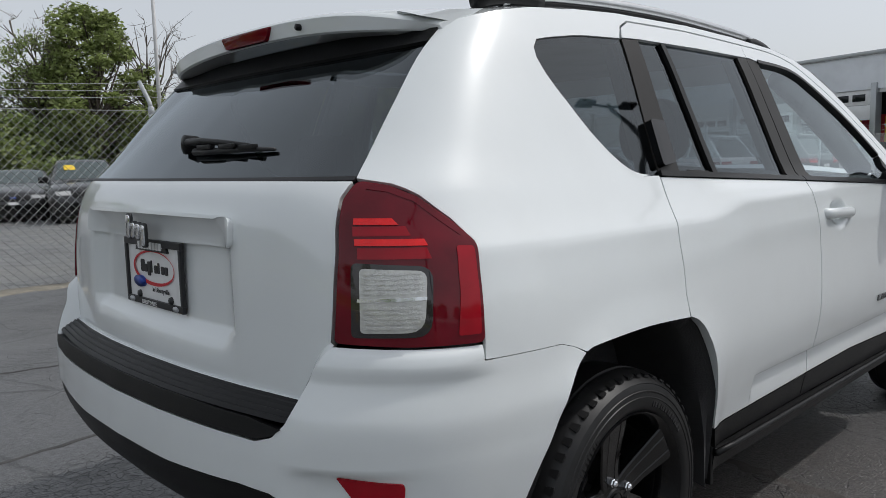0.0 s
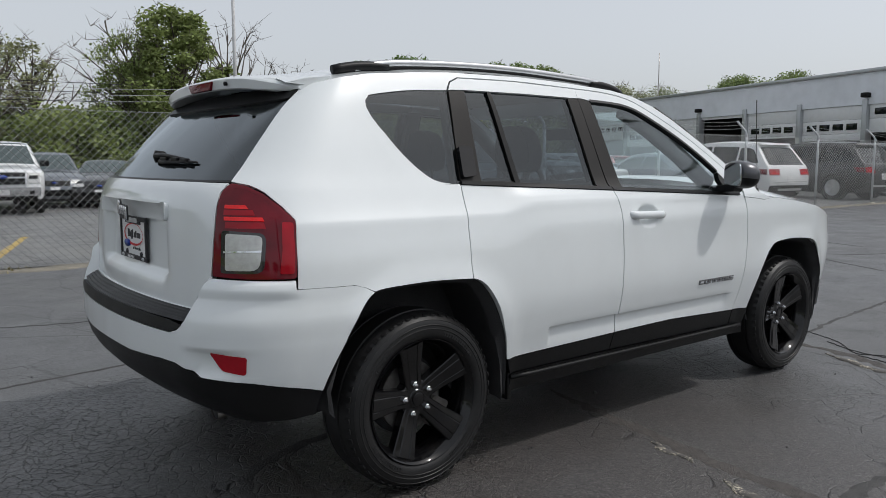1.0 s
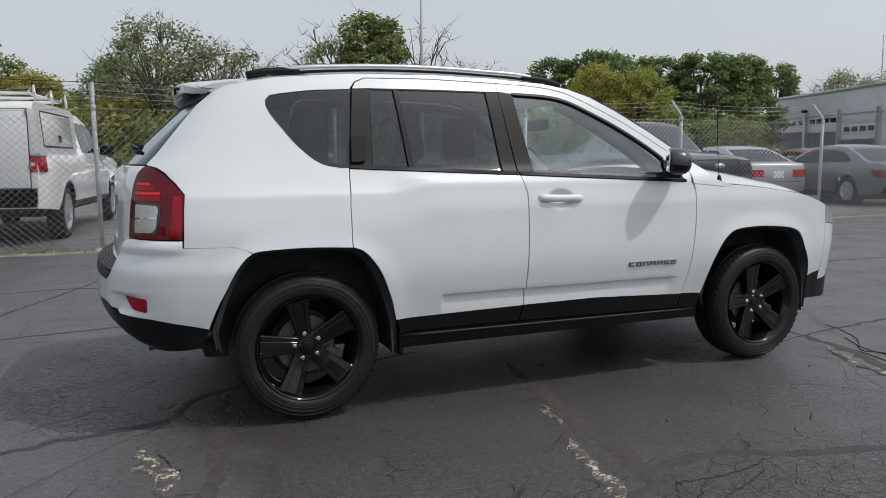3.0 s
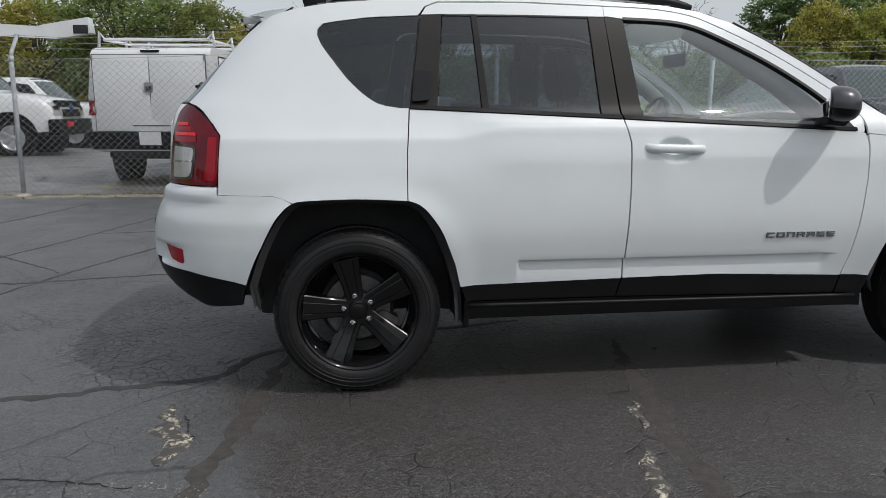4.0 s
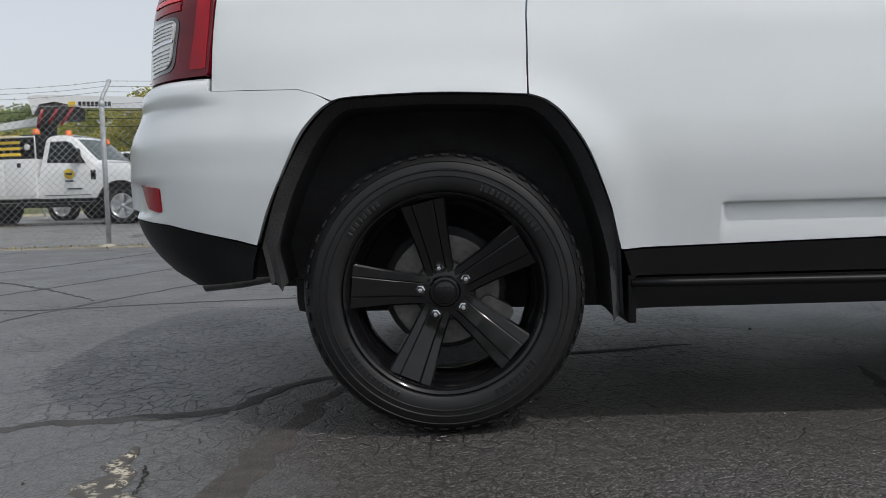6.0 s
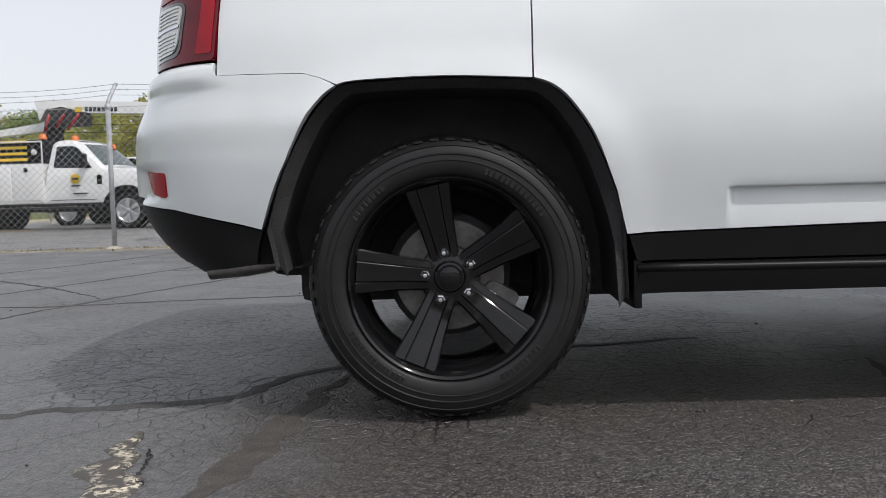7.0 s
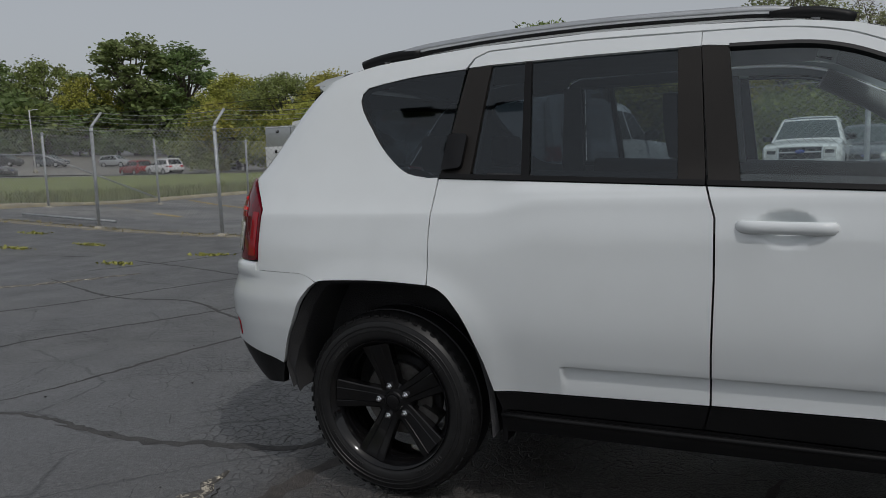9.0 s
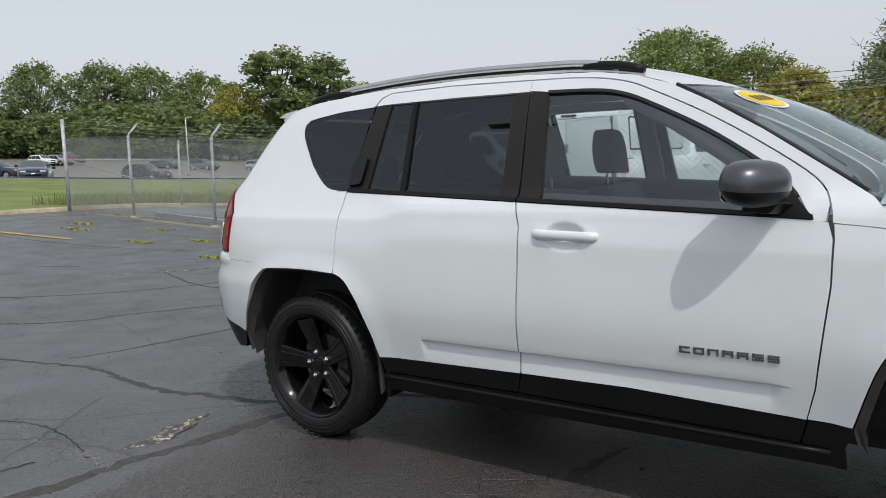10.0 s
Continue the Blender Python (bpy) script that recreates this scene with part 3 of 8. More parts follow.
    add("side_reflector", [rounded([(-0.562, 0.862), (-0.518, 0.862), (-0.511, 0.95), (-0.510, 1.020), (-0.545, 1.022), (-0.549, 0.94)], 0.006)], "red_lens", lamp, "red side reflector", out=0.0085, lip=0.004, step=0.02)
    add("lens_glow", [rounded([(-0.70, 1.128), (-0.655, 1.122), (-0.605, 1.104), (-0.560, 1.066), (-0.530, 1.040), (-0.520, 1.048), (-0.548, 1.072), (-0.60, 1.112), (-0.655, 1.130)], 0.004)], "dark_lens", lamp, "", out=0.008, lip=0.002, step=0.02)
    # door handle: a bar over a scooped bowl
    hs = 1 if mirror else -1
    y = 0.872
    hd = part("door_handle", tube_bm([(1.155 + 0.012 * i, hs * (0.876 + 0.034 * min(1, i / 2.2, (20 - i) / 2.2) ** 0.5), 0.977 - 0.0003 * i) for i in range(21)], 0.0185, 12), "paint", d, "white pull handle")
    for v in hd.data.vertices:
        v.co.y = hs * (0.872 + (abs(v.co.y) - 0.872) * 0.75)
    return d


def wheel(car, x, y, mirror):
    """Tyre, five-spoke black rim, nuts and brake of one wheel; its face looks to -y before it is turned."""
    R, w = 0.336, 0.105
    hub = new("wheel")
    hub.parent, hub.empty_display_size = car, 0.1
    hub.matrix_basis = pose(x, y, 0.337, 0, 0, 180 if mirror else 0)
    prof = [(0.232, -w + 0.012), (0.240, -w + 0.001), (0.252, -w - 0.005), (0.266, -w - 0.007), (0.270, -w - 0.007), (0.2712, -w - 0.0088), (0.2728, -w - 0.0088), (0.274, -w - 0.007), (0.284, -w - 0.006), (0.2855, -w - 0.0080), (0.2875, -w - 0.0080), (0.289, -w - 0.006), (0.294, -w - 0.005), (0.304, -w - 0.0005), (0.3055, -w - 0.002),
            (0.313, -w + 0.006), (0.322, -w + 0.017), (0.3295, -w + 0.030), (0.334, -w + 0.055), (0.329, -w + 0.057), (0.329, -w + 0.064), (0.335, -w + 0.066), (0.336, 0), (0.335, w - 0.066), (0.329, w - 0.064),
            (0.329, w - 0.057), (0.334, w - 0.055), (0.3295, w - 0.030), (0.320, w - 0.014), (0.295, w), (0.255, w), (0.232, w - 0.012)]
    tyre = part("tyre", sharpen(spin_bm(prof, 96), 40), "rubber", hub, "black tyre with a treaded shoulder")
    own = bmesh.new()
    for k in range(108):
        a = 2 * math.pi * k / 108
        blk = box_bm(-0.0077, 0.0077, -w + 0.007, -w + 0.052, 0.318, 0.3338 + 0.0006 * (k % 2))
        for v in blk.verts:
            if v.co.z > 0.33 and v.co.y < -w + 0.02:
                v.co.z -= 0.0115
        blk.normal_update()
        merge(own, blk, Matrix.Rotation(a, 4, "Y") @ Matrix.Rotation(0.12 * (-1) ** k, 4, "Z"))
    tagged(part("shoulder_tread", own, "rubber", tyre, "blocky shoulder tread", False), kind="stuff")
    # raised sidewall writing, as plain bars
    own = bmesh.new()
    for start, count in ((0.35, 13), (2.25, 9), (3.6, 13), (5.3, 8)):
        for k in range(count):
            a = start + 0.052 * k
            blk = box_bm(-0.0048 if k % 3 else -0.0022, 0.0048, -w - 0.0078, -w - 0.003, 0.2505, 0.2645, 0.0008, 1)
            merge(own, blk, Matrix.Rotation(a, 4, "Y"))
    tagged(part("sidewall_relief", own, "rubber", tyre, "raised plain bars round the sidewall", False), kind="stuff")
    rim_prof = [(0.232, w - 0.02), (0.212, w - 0.03), (0.203, 0.02), (0.205, -w + 0.045), (0.216, -w + 0.022), (0.223, -w + 0.012), (0.229, -w + 0.001), (0.2345, -w - 0.003), (0.2365, -w + 0.003), (0.233, -w + 0.014)]
    rim = part("rim", sharpen(spin_bm(rim_prof, 80), 35), "gloss_black", hub, "gloss black alloy rim")
    sp = bmesh.new()
    for k in range(5):
        own = bmesh.new()
        stations = [(0.040, 0.035, -0.056), (0.075, 0.037, -0.058), (0.12, 0.041, -0.067), (0.165, 0.047, -0.079), (0.200, 0.052, -0.088), (0.217, 0.054, -0.092)]
        rows = []
        for r, hw, o in stations:
            row = [(-hw, o + 0.040), (-hw, o + 0.0045), (-hw + 0.004, o + 0.001), (-hw * 0.50, o), (-hw * 0.46, o + 0.0022), (-hw * 0.40, o + 0.0004), (hw * 0.40, o + 0.0004), (hw * 0.46, o + 0.0022), (hw * 0.50, o), (hw - 0.004, o + 0.001), (hw, o + 0.0045), (hw, o + 0.040)]
            rows.append([own.verts.new((a, b, r)) for a, b in row])
        for q, t in zip(rows, rows[1:]):
            for i in range(len(q) - 1):
                own.faces.new((q[i], q[i + 1], t[i + 1], t[i]))
        own.faces.new(rows[-1])
        bmesh.ops.recalc_face_normals(own, faces=own.faces[:])
        merge(sp, own, Matrix.Rotation(2 * math.pi * k / 5 + SPOKE_TURN, 4, "Y"))
    part("spokes", sharpen(sp, 25), "gloss_black", rim, "five gloss black twin spokes")
    cap = [(0.0, -0.066), (0.020, -0.0655), (0.024, -0.064), (0.025, -0.060), (0.028, -0.060), (0.029, -0.062), (0.034, -0.061), (0.038, -0.057), (0.060, -0.0545), (0.070, -0.050), (0.074, -0.040), (0.075, -0.01)]
    part("centre_cap", sharpen(spin_bm(cap, 40), 30), "gloss_black", rim, "gloss black centre cap")
    for k in range(5):
        a = 2 * math.pi * k / 5 + SPOKE_TURN
        nut = [(0.0, -0.069), (0.005, -0.068), (0.0085, -0.064), (0.009, -0.060), (0.0115, -0.058), (0.0115, -0.048)]
        bm = spin_bm(nut, 6)
        bmesh.ops.translate(bm, vec=(0.058 * math.sin(a), -0.006, 0.058 * math.cos(a)), verts=bm.verts[:])
        part("wheel_nut", sharpen(bm, 30), "chrome", rim, "chrome wheel nut")
    disc = [(0.05, -0.012), (0.132, -0.012), (0.134, -0.009), (0.134, 0.01), (0.05, 0.01)]
    part("brake_disc", sharpen(spin_bm(disc, 48)), "iron", hub, "grey iron brake disc")
    cal = prism_bm(rounded([(-0.05, 0.085), (0.05, 0.085), (0.06, 0.168), (-0.06, 0.168)], 0.02), 0.07, lambda a, b, c: (a, -0.035 + c, b), 0.008)
    bmesh.ops.rotate(cal, cent=(0, 0, 0), matrix=Matrix.Rotation(2.2, 3, "Y"), verts=cal.verts[:])
    part("brake_caliper", cal, "iron", hub, "dull iron brake caliper")
    part("hub_back", spin_bm([(0.0, 0.02), (0.145, 0.022), (0.152, 0.03), (0.152, 0.05), (0.0, 0.05)], 32), "liner", hub, "dark brake backing plate")
    return hub


SPOKE_TURN = -0.218


def car_body():
    car = empty("parked_suv", "white compact SUV with black wheels parked on asphalt", "car")
    doors = [side(car, False), side(car, True)]
    # tailgate, rear glass and spoiler
    gate = part("tailgate", panel_bm([twin_half([(S_REAR, 0.724), (-1.20, 0.724), (-0.888, 0.724), (-0.842, 0.785), (-0.806, 0.842), (-0.777, 1.014), (-0.753, 1.115), (-0.733, 1.146), (-0.9, 1.148), (-1.2, 1.149), (S_REAR, 1.149)])],
                                     step=0.03, zcuts=(0.81, 0.83, 1.05, 1.06, 1.07), scuts=(S_REAR + 0.36, S_REAR + 0.40, S_REAR - 0.36, S_REAR - 0.40)), "paint", car, "white tailgate with a plate recess")
    pane = part("rear_window", panel_bm([twin_half([(S_REAR, 1.153), (-1.2, 1.153)] + [(a - 0.004, b + 0.001) for a, b in flow(GLASS_EDGE, 3)] + [(-1.0, 1.48), (S_REAR, 1.48)])], lip=0, out=-0.004, step=0.025), "rear_glass", gate, "dark tinted rear window")
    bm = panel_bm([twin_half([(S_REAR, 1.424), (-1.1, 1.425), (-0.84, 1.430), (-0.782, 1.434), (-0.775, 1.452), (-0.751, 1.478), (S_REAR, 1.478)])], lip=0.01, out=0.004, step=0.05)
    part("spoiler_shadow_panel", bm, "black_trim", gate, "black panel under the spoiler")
    bm = panel_bm([twin_half([(S_REAR, 1.149), (-1.2, 1.149), (-0.731, 1.149), (-0.731, 1.156), (S_REAR, 1.156)])], lip=0.008, out=0.0, step=0.05)
    part("window_seal", bm, "seal", pane, "black window seal")
    # spoiler: a thin wing that carries the roof line back over the glass, black beneath
    bm, under = bmesh.new(), bmesh.new()
    rows, lows = [], []
    n = 32
    for i in range(n + 1):
        v = -1 + 2 * i / n
        back = -0.470 + 0.035 * v * v + 0.08 * abs(v) ** 10
        crown = 0.045 * (1 - abs(v) ** 2.6)
        zt = 1.503 + crown * 0.85 - 0.018 * abs(v) ** 6
        thick = 0.050 - 0.028 * abs(v) ** 8

        def at(a, b):
            return (a, v * float(np.interp(a, [-0.48, -0.40, -0.345, -0.30, -0.26], [0.575, 0.604, 0.616, 0.626, 0.632])), b)
        pts = [(-0.235, 1.519 + crown), (-0.33, 1.508 + crown * 0.97), (-0.40, zt + 0.004), (back + 0.022, zt - 0.001), (back + 0.005, zt - 0.006), (back, zt - 0.012), (back + 0.006, zt - thick + 0.004), (back + 0.014, zt - thick)]
        rows.append([bm.verts.new(at(*p)) for p in pts])
        lows.append([under.verts.new(at(*p)) for p in ((back + 0.014, zt - thick), (back + 0.035, zt - thick + 0.004), (max(-0.385, back + 0.05), zt - thick - 0.004), (-0.33, zt - thick + 0.006))])
    for m, rr in ((bm, rows), (under, lows)):
        for q, t in zip(rr, rr[1:]):
            for i in range(len(q) - 1):
                m.faces.new((q[i], t[i], t[i + 1], q[i + 1]))
        bmesh.ops.recalc_face_normals(m, faces=m.faces[:])
    bm.faces.new(rows[0]), bm.faces.new(rows[-1][::-1])
    sp = part("spoiler", sharpen(bm, 40), "paint", gate, "white roof spoiler")
    part("spoiler_underside", under, "paint", sp, "white spoiler underside")
    bm = prism_bm(rounded([(-0.10, 1.494), (0.10, 1.494), (0.125, 1.527), (-0.125, 1.527)], 0.008), 0.02, lambda a, b, c: (-0.455 - c, a, b), 0.004)
    part("brake_light", bm, "dark_lens", sp, "dark red high brake light")
    part("washer_nozzle", tube_bm([(-0.44, -0.24, 1.510), (-0.472, -0.24, 1.509)], 0.008, 8), "black_trim", sp, "black washer nozzle")
    # wiper
    wip = part("wiper", tube_bm([(-0.660, -0.040, 1.236), (-0.674, -0.055, 1.241), (-0.674, -0.13, 1.241), (-0.665, -0.22, 1.234), (-0.656, -0.30, 1.226), (-0.651, -0.335, 1.221)], 0.0105, 8, r_end=0.0045), "black_trim", gate, "black rear wiper")
    part("wiper_blade", tube_bm([(-0.667, -0.075, 1.217), (-0.667, -0.16, 1.217), (-0.662, -0.25, 1.217), (-0.653, -0.345, 1.216), (-0.645, -0.40, 1.214)], 0.0095, 8, r_end=0.004), "seal", wip, "black wiper blade")
    for y, z, x in ((-0.14, 1.227, -0.671), (-0.235, 1.226, -0.665), (-0.31, 1.222, -0.658)):
        part("blade_bridge", box_bm(x - 0.008, x + 0.006, y - 0.034, y + 0.034, z - 0.006, z + 0.006, 0.003), "black_trim", wip, "black blade bridge")
    part("wiper_boss", spin_bm([(0.0, -0.03), (0.018, -0.028), (0.022, -0.02), (0.024, 0.01), (0.0, 0.02)], 16), "black_trim", wip).matrix_basis = pose(-0.660, -0.030, 1.236, 0, -30, 90)
    # handle bar over the plate, badge, plate
    bar = panel_bm([twin_half(rounded([(S_REAR, 1.010, 0.0), (-1.075, 1.012), (-1.062, 1.074), (S_REAR, 1.078, 0.0)], 0.02)[0:])], lip=0.045, out=0.012, step=0.04)
    hb = part("handle_bar", bar, "paint", gate, "white tailgate handle bar")
    part("bar_edge", panel_bm([twin_half([(S_REAR, 1.072), (-1.12, 1.069), (-1.09, 1.074), (S_REAR, 1.080)])], lip=0.004, out=0.0145, step=0.06), "paint", hb, "bright upper edge")
    for k, (w_, z0, z1) in enumerate(((0.020, 1.026, 1.082), (0.022, 1.028, 1.064), (0.022, 1.026, 1.062), (0.023, 1.010, 1.060))):
        y0 = 0.050 - 0.027 * k
        shape = rounded([(y0 - w_ / 2, z0), (y0 + w_ / 2, z0), (y0 + w_ / 2, z1), (y0 - w_ / 2, z1)], 0.009)
        grown = rounded([(y0 - w_ / 2 - 0.004, z0 - 0.004), (y0 + w_ / 2 + 0.004, z0 - 0.004), (y0 + w_ / 2 + 0.004, z1 + 0.004), (y0 - w_ / 2 - 0.004, z1 + 0.004)], 0.011)
        back = part("badge_backing", prism_bm(grown, 0.006, lambda p, q, c: (-0.788 - c, p - 0.010, q - 0.012), 0.001), "ink_black", hb, "black badge backing")
        part("badge_shape", prism_bm(shape, 0.005, lambda p, q, c: (-0.7935 - c, p - 0.010, q - 0.012), 0.002), "chrome", back, "chrome plain badge shape")
    px = -0.752

    def on_plate(a, b, c):
        return (px - c, a, b)
    plate = part("dealer_plate", prism_bm(rounded([(-0.15, 0.85), (0.15, 0.85), (0.15, 0.998), (-0.15, 0.998)], 0.01), 0.003, on_plate), "plate_white", gate, "white dealer plate")
    fr = bmesh.new()
    for q in ([(-0.16, 0.842), (0.16, 0.842), (0.16, 0.858), (-0.16, 0.858)], [(-0.16, 0.991), (0.16, 0.991), (0.16, 1.008), (-0.16, 1.008)],
              [(-0.16, 0.8585), (-0.149, 0.8585), (-0.149, 0.9905), (-0.16, 0.9905)], [(0.149, 0.8585), (0.16, 0.8585), (0.16, 0.9905), (0.149, 0.9905)], [(-0.09, 0.979), (0.09, 0.979), (0.085, 0.9908), (-0.085, 0.9908)]):
        merge(fr, prism_bm(q, 0.010, on_plate, 0.002))
    part("plate_frame", fr, "ink_black", plate, "black plate frame")
    ring = bmesh.new()
    inner, outer = [], []
    for k in range(40):
        a = 2 * math.pi * k / 40
        wv = 0.0065 + 0.004 * math.cos(a + 0.7)
        outer.append(ring.verts.new((px - 0.0055, 0.118 * math.cos(a), 0.937 + 0.044 * math.sin(a))))
        inner.append(ring.verts.new((px - 0.0055, (0.118 - wv) * math.cos(a), 0.937 + (0.044 - wv) * math.sin(a))))
    for k in range(40):
        ring.faces.new((outer[k], inner[k], inner[(k + 1) % 40], outer[(k + 1) % 40]))
    part("red_ring", ring, "ink_red", plate, "red oval ring", False)
    for k, (w_, h_) in enumerate(((0.020, 0.034), (0.016, 0.022), (0.016, 0.030), (0.006, 0.034), (0.016, 0.022), (0.009, 0.030), (0.016, 0.022), (0.016, 0.022))):
        y0 = 0.074 - 0.0195 * k
        part("name_bar", prism_bm(rounded([(y0 - w_, 0.925 - (0.008 if k == 2 else 0)), (y0, 0.925 - (0.008 if k == 2 else 0)), (y0, 0.925 + h_ * 0.9), (y0 - w_, 0.925 + h_ * 0.9)], 0.004), 0.005, on_plate), "ink_black", plate)
    for k in range(8):
        y0 = 0.068 - 0.0172 * k
        part("frame_text_bar", prism_bm(rounded([(y0 - 0.0125, 0.984), (y0, 0.984), (y0, 1.002), (y0 - 0.0125, 1.002)], 0.003), 0.0125, on_plate), "plate_white", plate)
    lettering("plate_town", "in Libertyville", 0.0175, Matrix.Translation((px - 0.0052, 0.012, 0.879)) @ TO_REAR, "ink_black", plate)
    lettering("frame_town", "LIBERTYVILLE", 0.0145, Matrix.Translation((px - 0.0128, 0.062, 0.8455)) @ TO_REAR, "plate_white", plate)
    for y0 in (0.125, -0.125):
        part("frame_oval", spin_bm([(0.0, -0.0125), (1.0, -0.0125), (1.0, -0.006)], 20), "pale_chrome", plate).matrix_basis = Matrix.Translation((px, y0, 0.850)) @ Matrix.Rotation(radians(-90), 4, "Z") @ Matrix.Diagonal((0.014, 1, 0.007, 1))
        part("plate_screw", spin_bm([(0.0, -0.010), (0.008, -0.009), (0.010, -0.003)], 12), "ink_black", plate).matrix_basis = Matrix.Translation((px, y0 * 0.72, 0.866)) @ Matrix.Rotation(radians(-90), 4, "Z")
    part("blue_oval", spin_bm([(0.0, -0.007), (1.0, -0.007), (1.0, -0.002)], 24), "ink_blue", plate).matrix_basis = Matrix.Translation((px, 0.083, 0.899)) @ Matrix.Rotation(radians(-90), 4, "Z") @ Matrix.Diagonal((0.036, 1, 0.015, 1))
    # bumper with step pad, pockets and lower valance
    white = [(S_REAR, 0.552), (-1.22, 0.550), (-0.98, 0.562), (-0.885, 0.562), (-0.830, 0.548), (-0.770, 0.527), (-0.61, 0.512), (-0.417, 0.464), *flow([(-0.417, 0.464), (-0.372, 0.590), (-0.318, 0.697), (-0.276, 0.752), (-0.243, 0.777)], 5)[1:], (-0.274, 0.7945), (-0.312, 0.806), (-0.509, 0.810),
             (-0.513, 0.840), (-0.793, 0.843), (-0.820, 0.798), (-0.838, 0.745), (-0.858, 0.700), (-0.885, 0.672), (-0.930, 0.657), (-1.2, 0.657), (S_REAR, 0.657)]
    bump = part("rear_bumper", panel_bm([twin_half(white)], bumper=True, step=0.03, zcuts=(0.53, 0.54, 0.6, 0.608, 0.615, 0.625, 0.775, 0.785, 0.795, 0.806, 0.824, 0.833)), "paint", car, "white rear bumper")
    for m in (False, True):
        bm, prev = bmesh.new(), None
        for s_, z_ in flow([(-0.790, 0.846), (-0.820, 0.798), (-0.838, 0.745), (-0.858, 0.700), (-0.866, 0.690)], 4):
            a, b = (surface(np.array([q]), np.array([z_]), e, o)[0][0] for q, e, o in ((s_, True, 0.0), (s_ - 0.035, False, -0.012)))
            row = [bm.verts.new((p[0], p[1] * (-1 if m else 1), p[2])) for p in (Vector(a), Vector(a).lerp(Vector(b), 0.5) + Vector((0, 0, 0.004)), Vector(b))]
            if prev:
                for j in range(2):
                    bm.faces.new((prev[j], prev[j + 1], row[j + 1], row[j]))
            prev = row
        bmesh.ops.recalc_face_normals(bm, faces=bm.faces[:])
        part("bumper_return", bm, "paint", bump, "white inner face of the bumper corner")
    black = [(S_REAR, 0.315), (-0.80, 0.345), (-0.55, 0.368), (-0.45, 0.38), (-0.418, 0.458), (-0.61, 0.507), (-0.770, 0.522), (-0.832, 0.543), (-0.886, 0.557), (-0.98, 0.557), (-1.22, 0.545), (S_REAR, 0.547)]
    part("valance", panel_bm([twin_half(black)], bumper=True, out=-0.004), "black_trim", bump, "black lower valance")
    part("pad_face", panel_bm([twin_half([(S_REAR, 0.661), (-1.2, 0.661), (-0.932, 0.661), (-0.888, 0.674), (-0.864, 0.690), (-0.95, 0.698), (-1.2, 0.702), (S_REAR, 0.702)])], bumper=True, out=0.002, step=0.03), "black_trim", bump, "black step pad face")
    bm, shelf = bmesh.new(), bmesh.new()
    prev = None
    K = 48
    for i in range(K + 1):
        s = -0.858 + (2 * S_REAR + 2 * 0.858) * i / K
        o = surface(np.array([s]), np.array([0.712]), True)[0][0]
        q = surface(np.array([s]), np.array([0.730]), False)[0][0]
        row = []
        for j in range(17):
            t = j / 16
            p = o + (q - o) * t
            dz = -0.012 + 0.036 * t ** 0.75 - (0.004 if 1 < j < 16 and j % 3 == 0 else 0.0)
            row.append(Vector((p[0] + 0.004, p[1], 0.712 + dz)))
        if prev:
            for j in range(16):
                to = bm if j < 13 else shelf
                to.faces.new([to.verts.new(q) for q in (prev[j], row[j], row[j + 1], prev[j + 1])])
        prev = row
    for b in (bm, shelf):
        bmesh.ops.remove_doubles(b, verts=b.verts[:], dist=1e-5)
    bmesh.ops.recalc_face_normals(shelf, faces=shelf.faces[:])
    if sum(f.normal.z for f in shelf.faces) < 0:
        bmesh.ops.reverse_faces(shelf, faces=shelf.faces[:])
    part("bumper_shelf", shelf, "paint", bump, "white shelf behind the pad")
    bmesh.ops.recalc_face_normals(bm, faces=bm.faces[:])
    if sum(f.normal.z for f in bm.faces) < 0:
        bmesh.ops.reverse_faces(bm, faces=bm.faces[:])
    part("step_pad", sharpen(bm, 30), "black_trim", bump, "black ribbed step pad")
    for m in (False, True):
        part("reflector", panel_bm([rounded([(-0.752, 0.607), (-0.626, 0.598), (-0.625, 0.539), (-0.700, 0.549)], 0.010)], bumper=True, out=0.004, lip=0.02, step=0.03, mirror=m), "red_lens", bump, "dark red bumper reflector")
    # roof skin, windscreen, bonnet
    def over(x0, x1, nx, edge, crown, inset, drop=0.0, ny=20):
        bm = bmesh.new()
        rows = []
        for i in range(nx + 1):
            x = x0 + (x1 - x0) * i / nx
            ze = float(edge(x))
            w = float(half_width(ze)) * float(front_taper(x)) - inset
            c = float(crown(x)) if callable(crown) else crown
            rows.append([bm.verts.new((x + drop * (1 - v * v), w * v, ze + c * (1 - abs(v) ** 2.6))) for v in (-1 + 2 * j / ny for j in range(ny + 1))])
        for q, t in zip(rows, rows[1:]):
            for j in range(ny):
                bm.faces.new((q[j], t[j], t[j + 1], q[j + 1]))
        return bm
    line = [(x, float(roof_edge(x))) for x in np.linspace(1.60, 0.06, 27)] + flow(ROOF_TAIL, 5)
    rim, _ = surface(np.array([p[0] for p in line]), np.array([p[1] for p in line]))
    bm, prev = bmesh.new(), None
    for x, y, z in rim:
        k = float(step01(x, 1.05, 1.60))
        row = [bm.verts.new((x - 0.02 * (1 - v * v) * (x < 0) + 0.12 * k * (1 - abs(v) ** 2.2), abs(y) * v, z + (0.078 - 0.069 * k - 0.033 * float(step01(-x, -0.5, 0.2))) * (1 - abs(v) ** 2.6))) for v in (-1 + 2 * j / 24 for j in range(25))]
        if prev:
            for j in range(24):
                bm.faces.new((prev[j], prev[j + 1], row[j + 1], row[j]))
        prev = row
    bmesh.ops.recalc_face_normals(bm, faces=bm.faces[:])
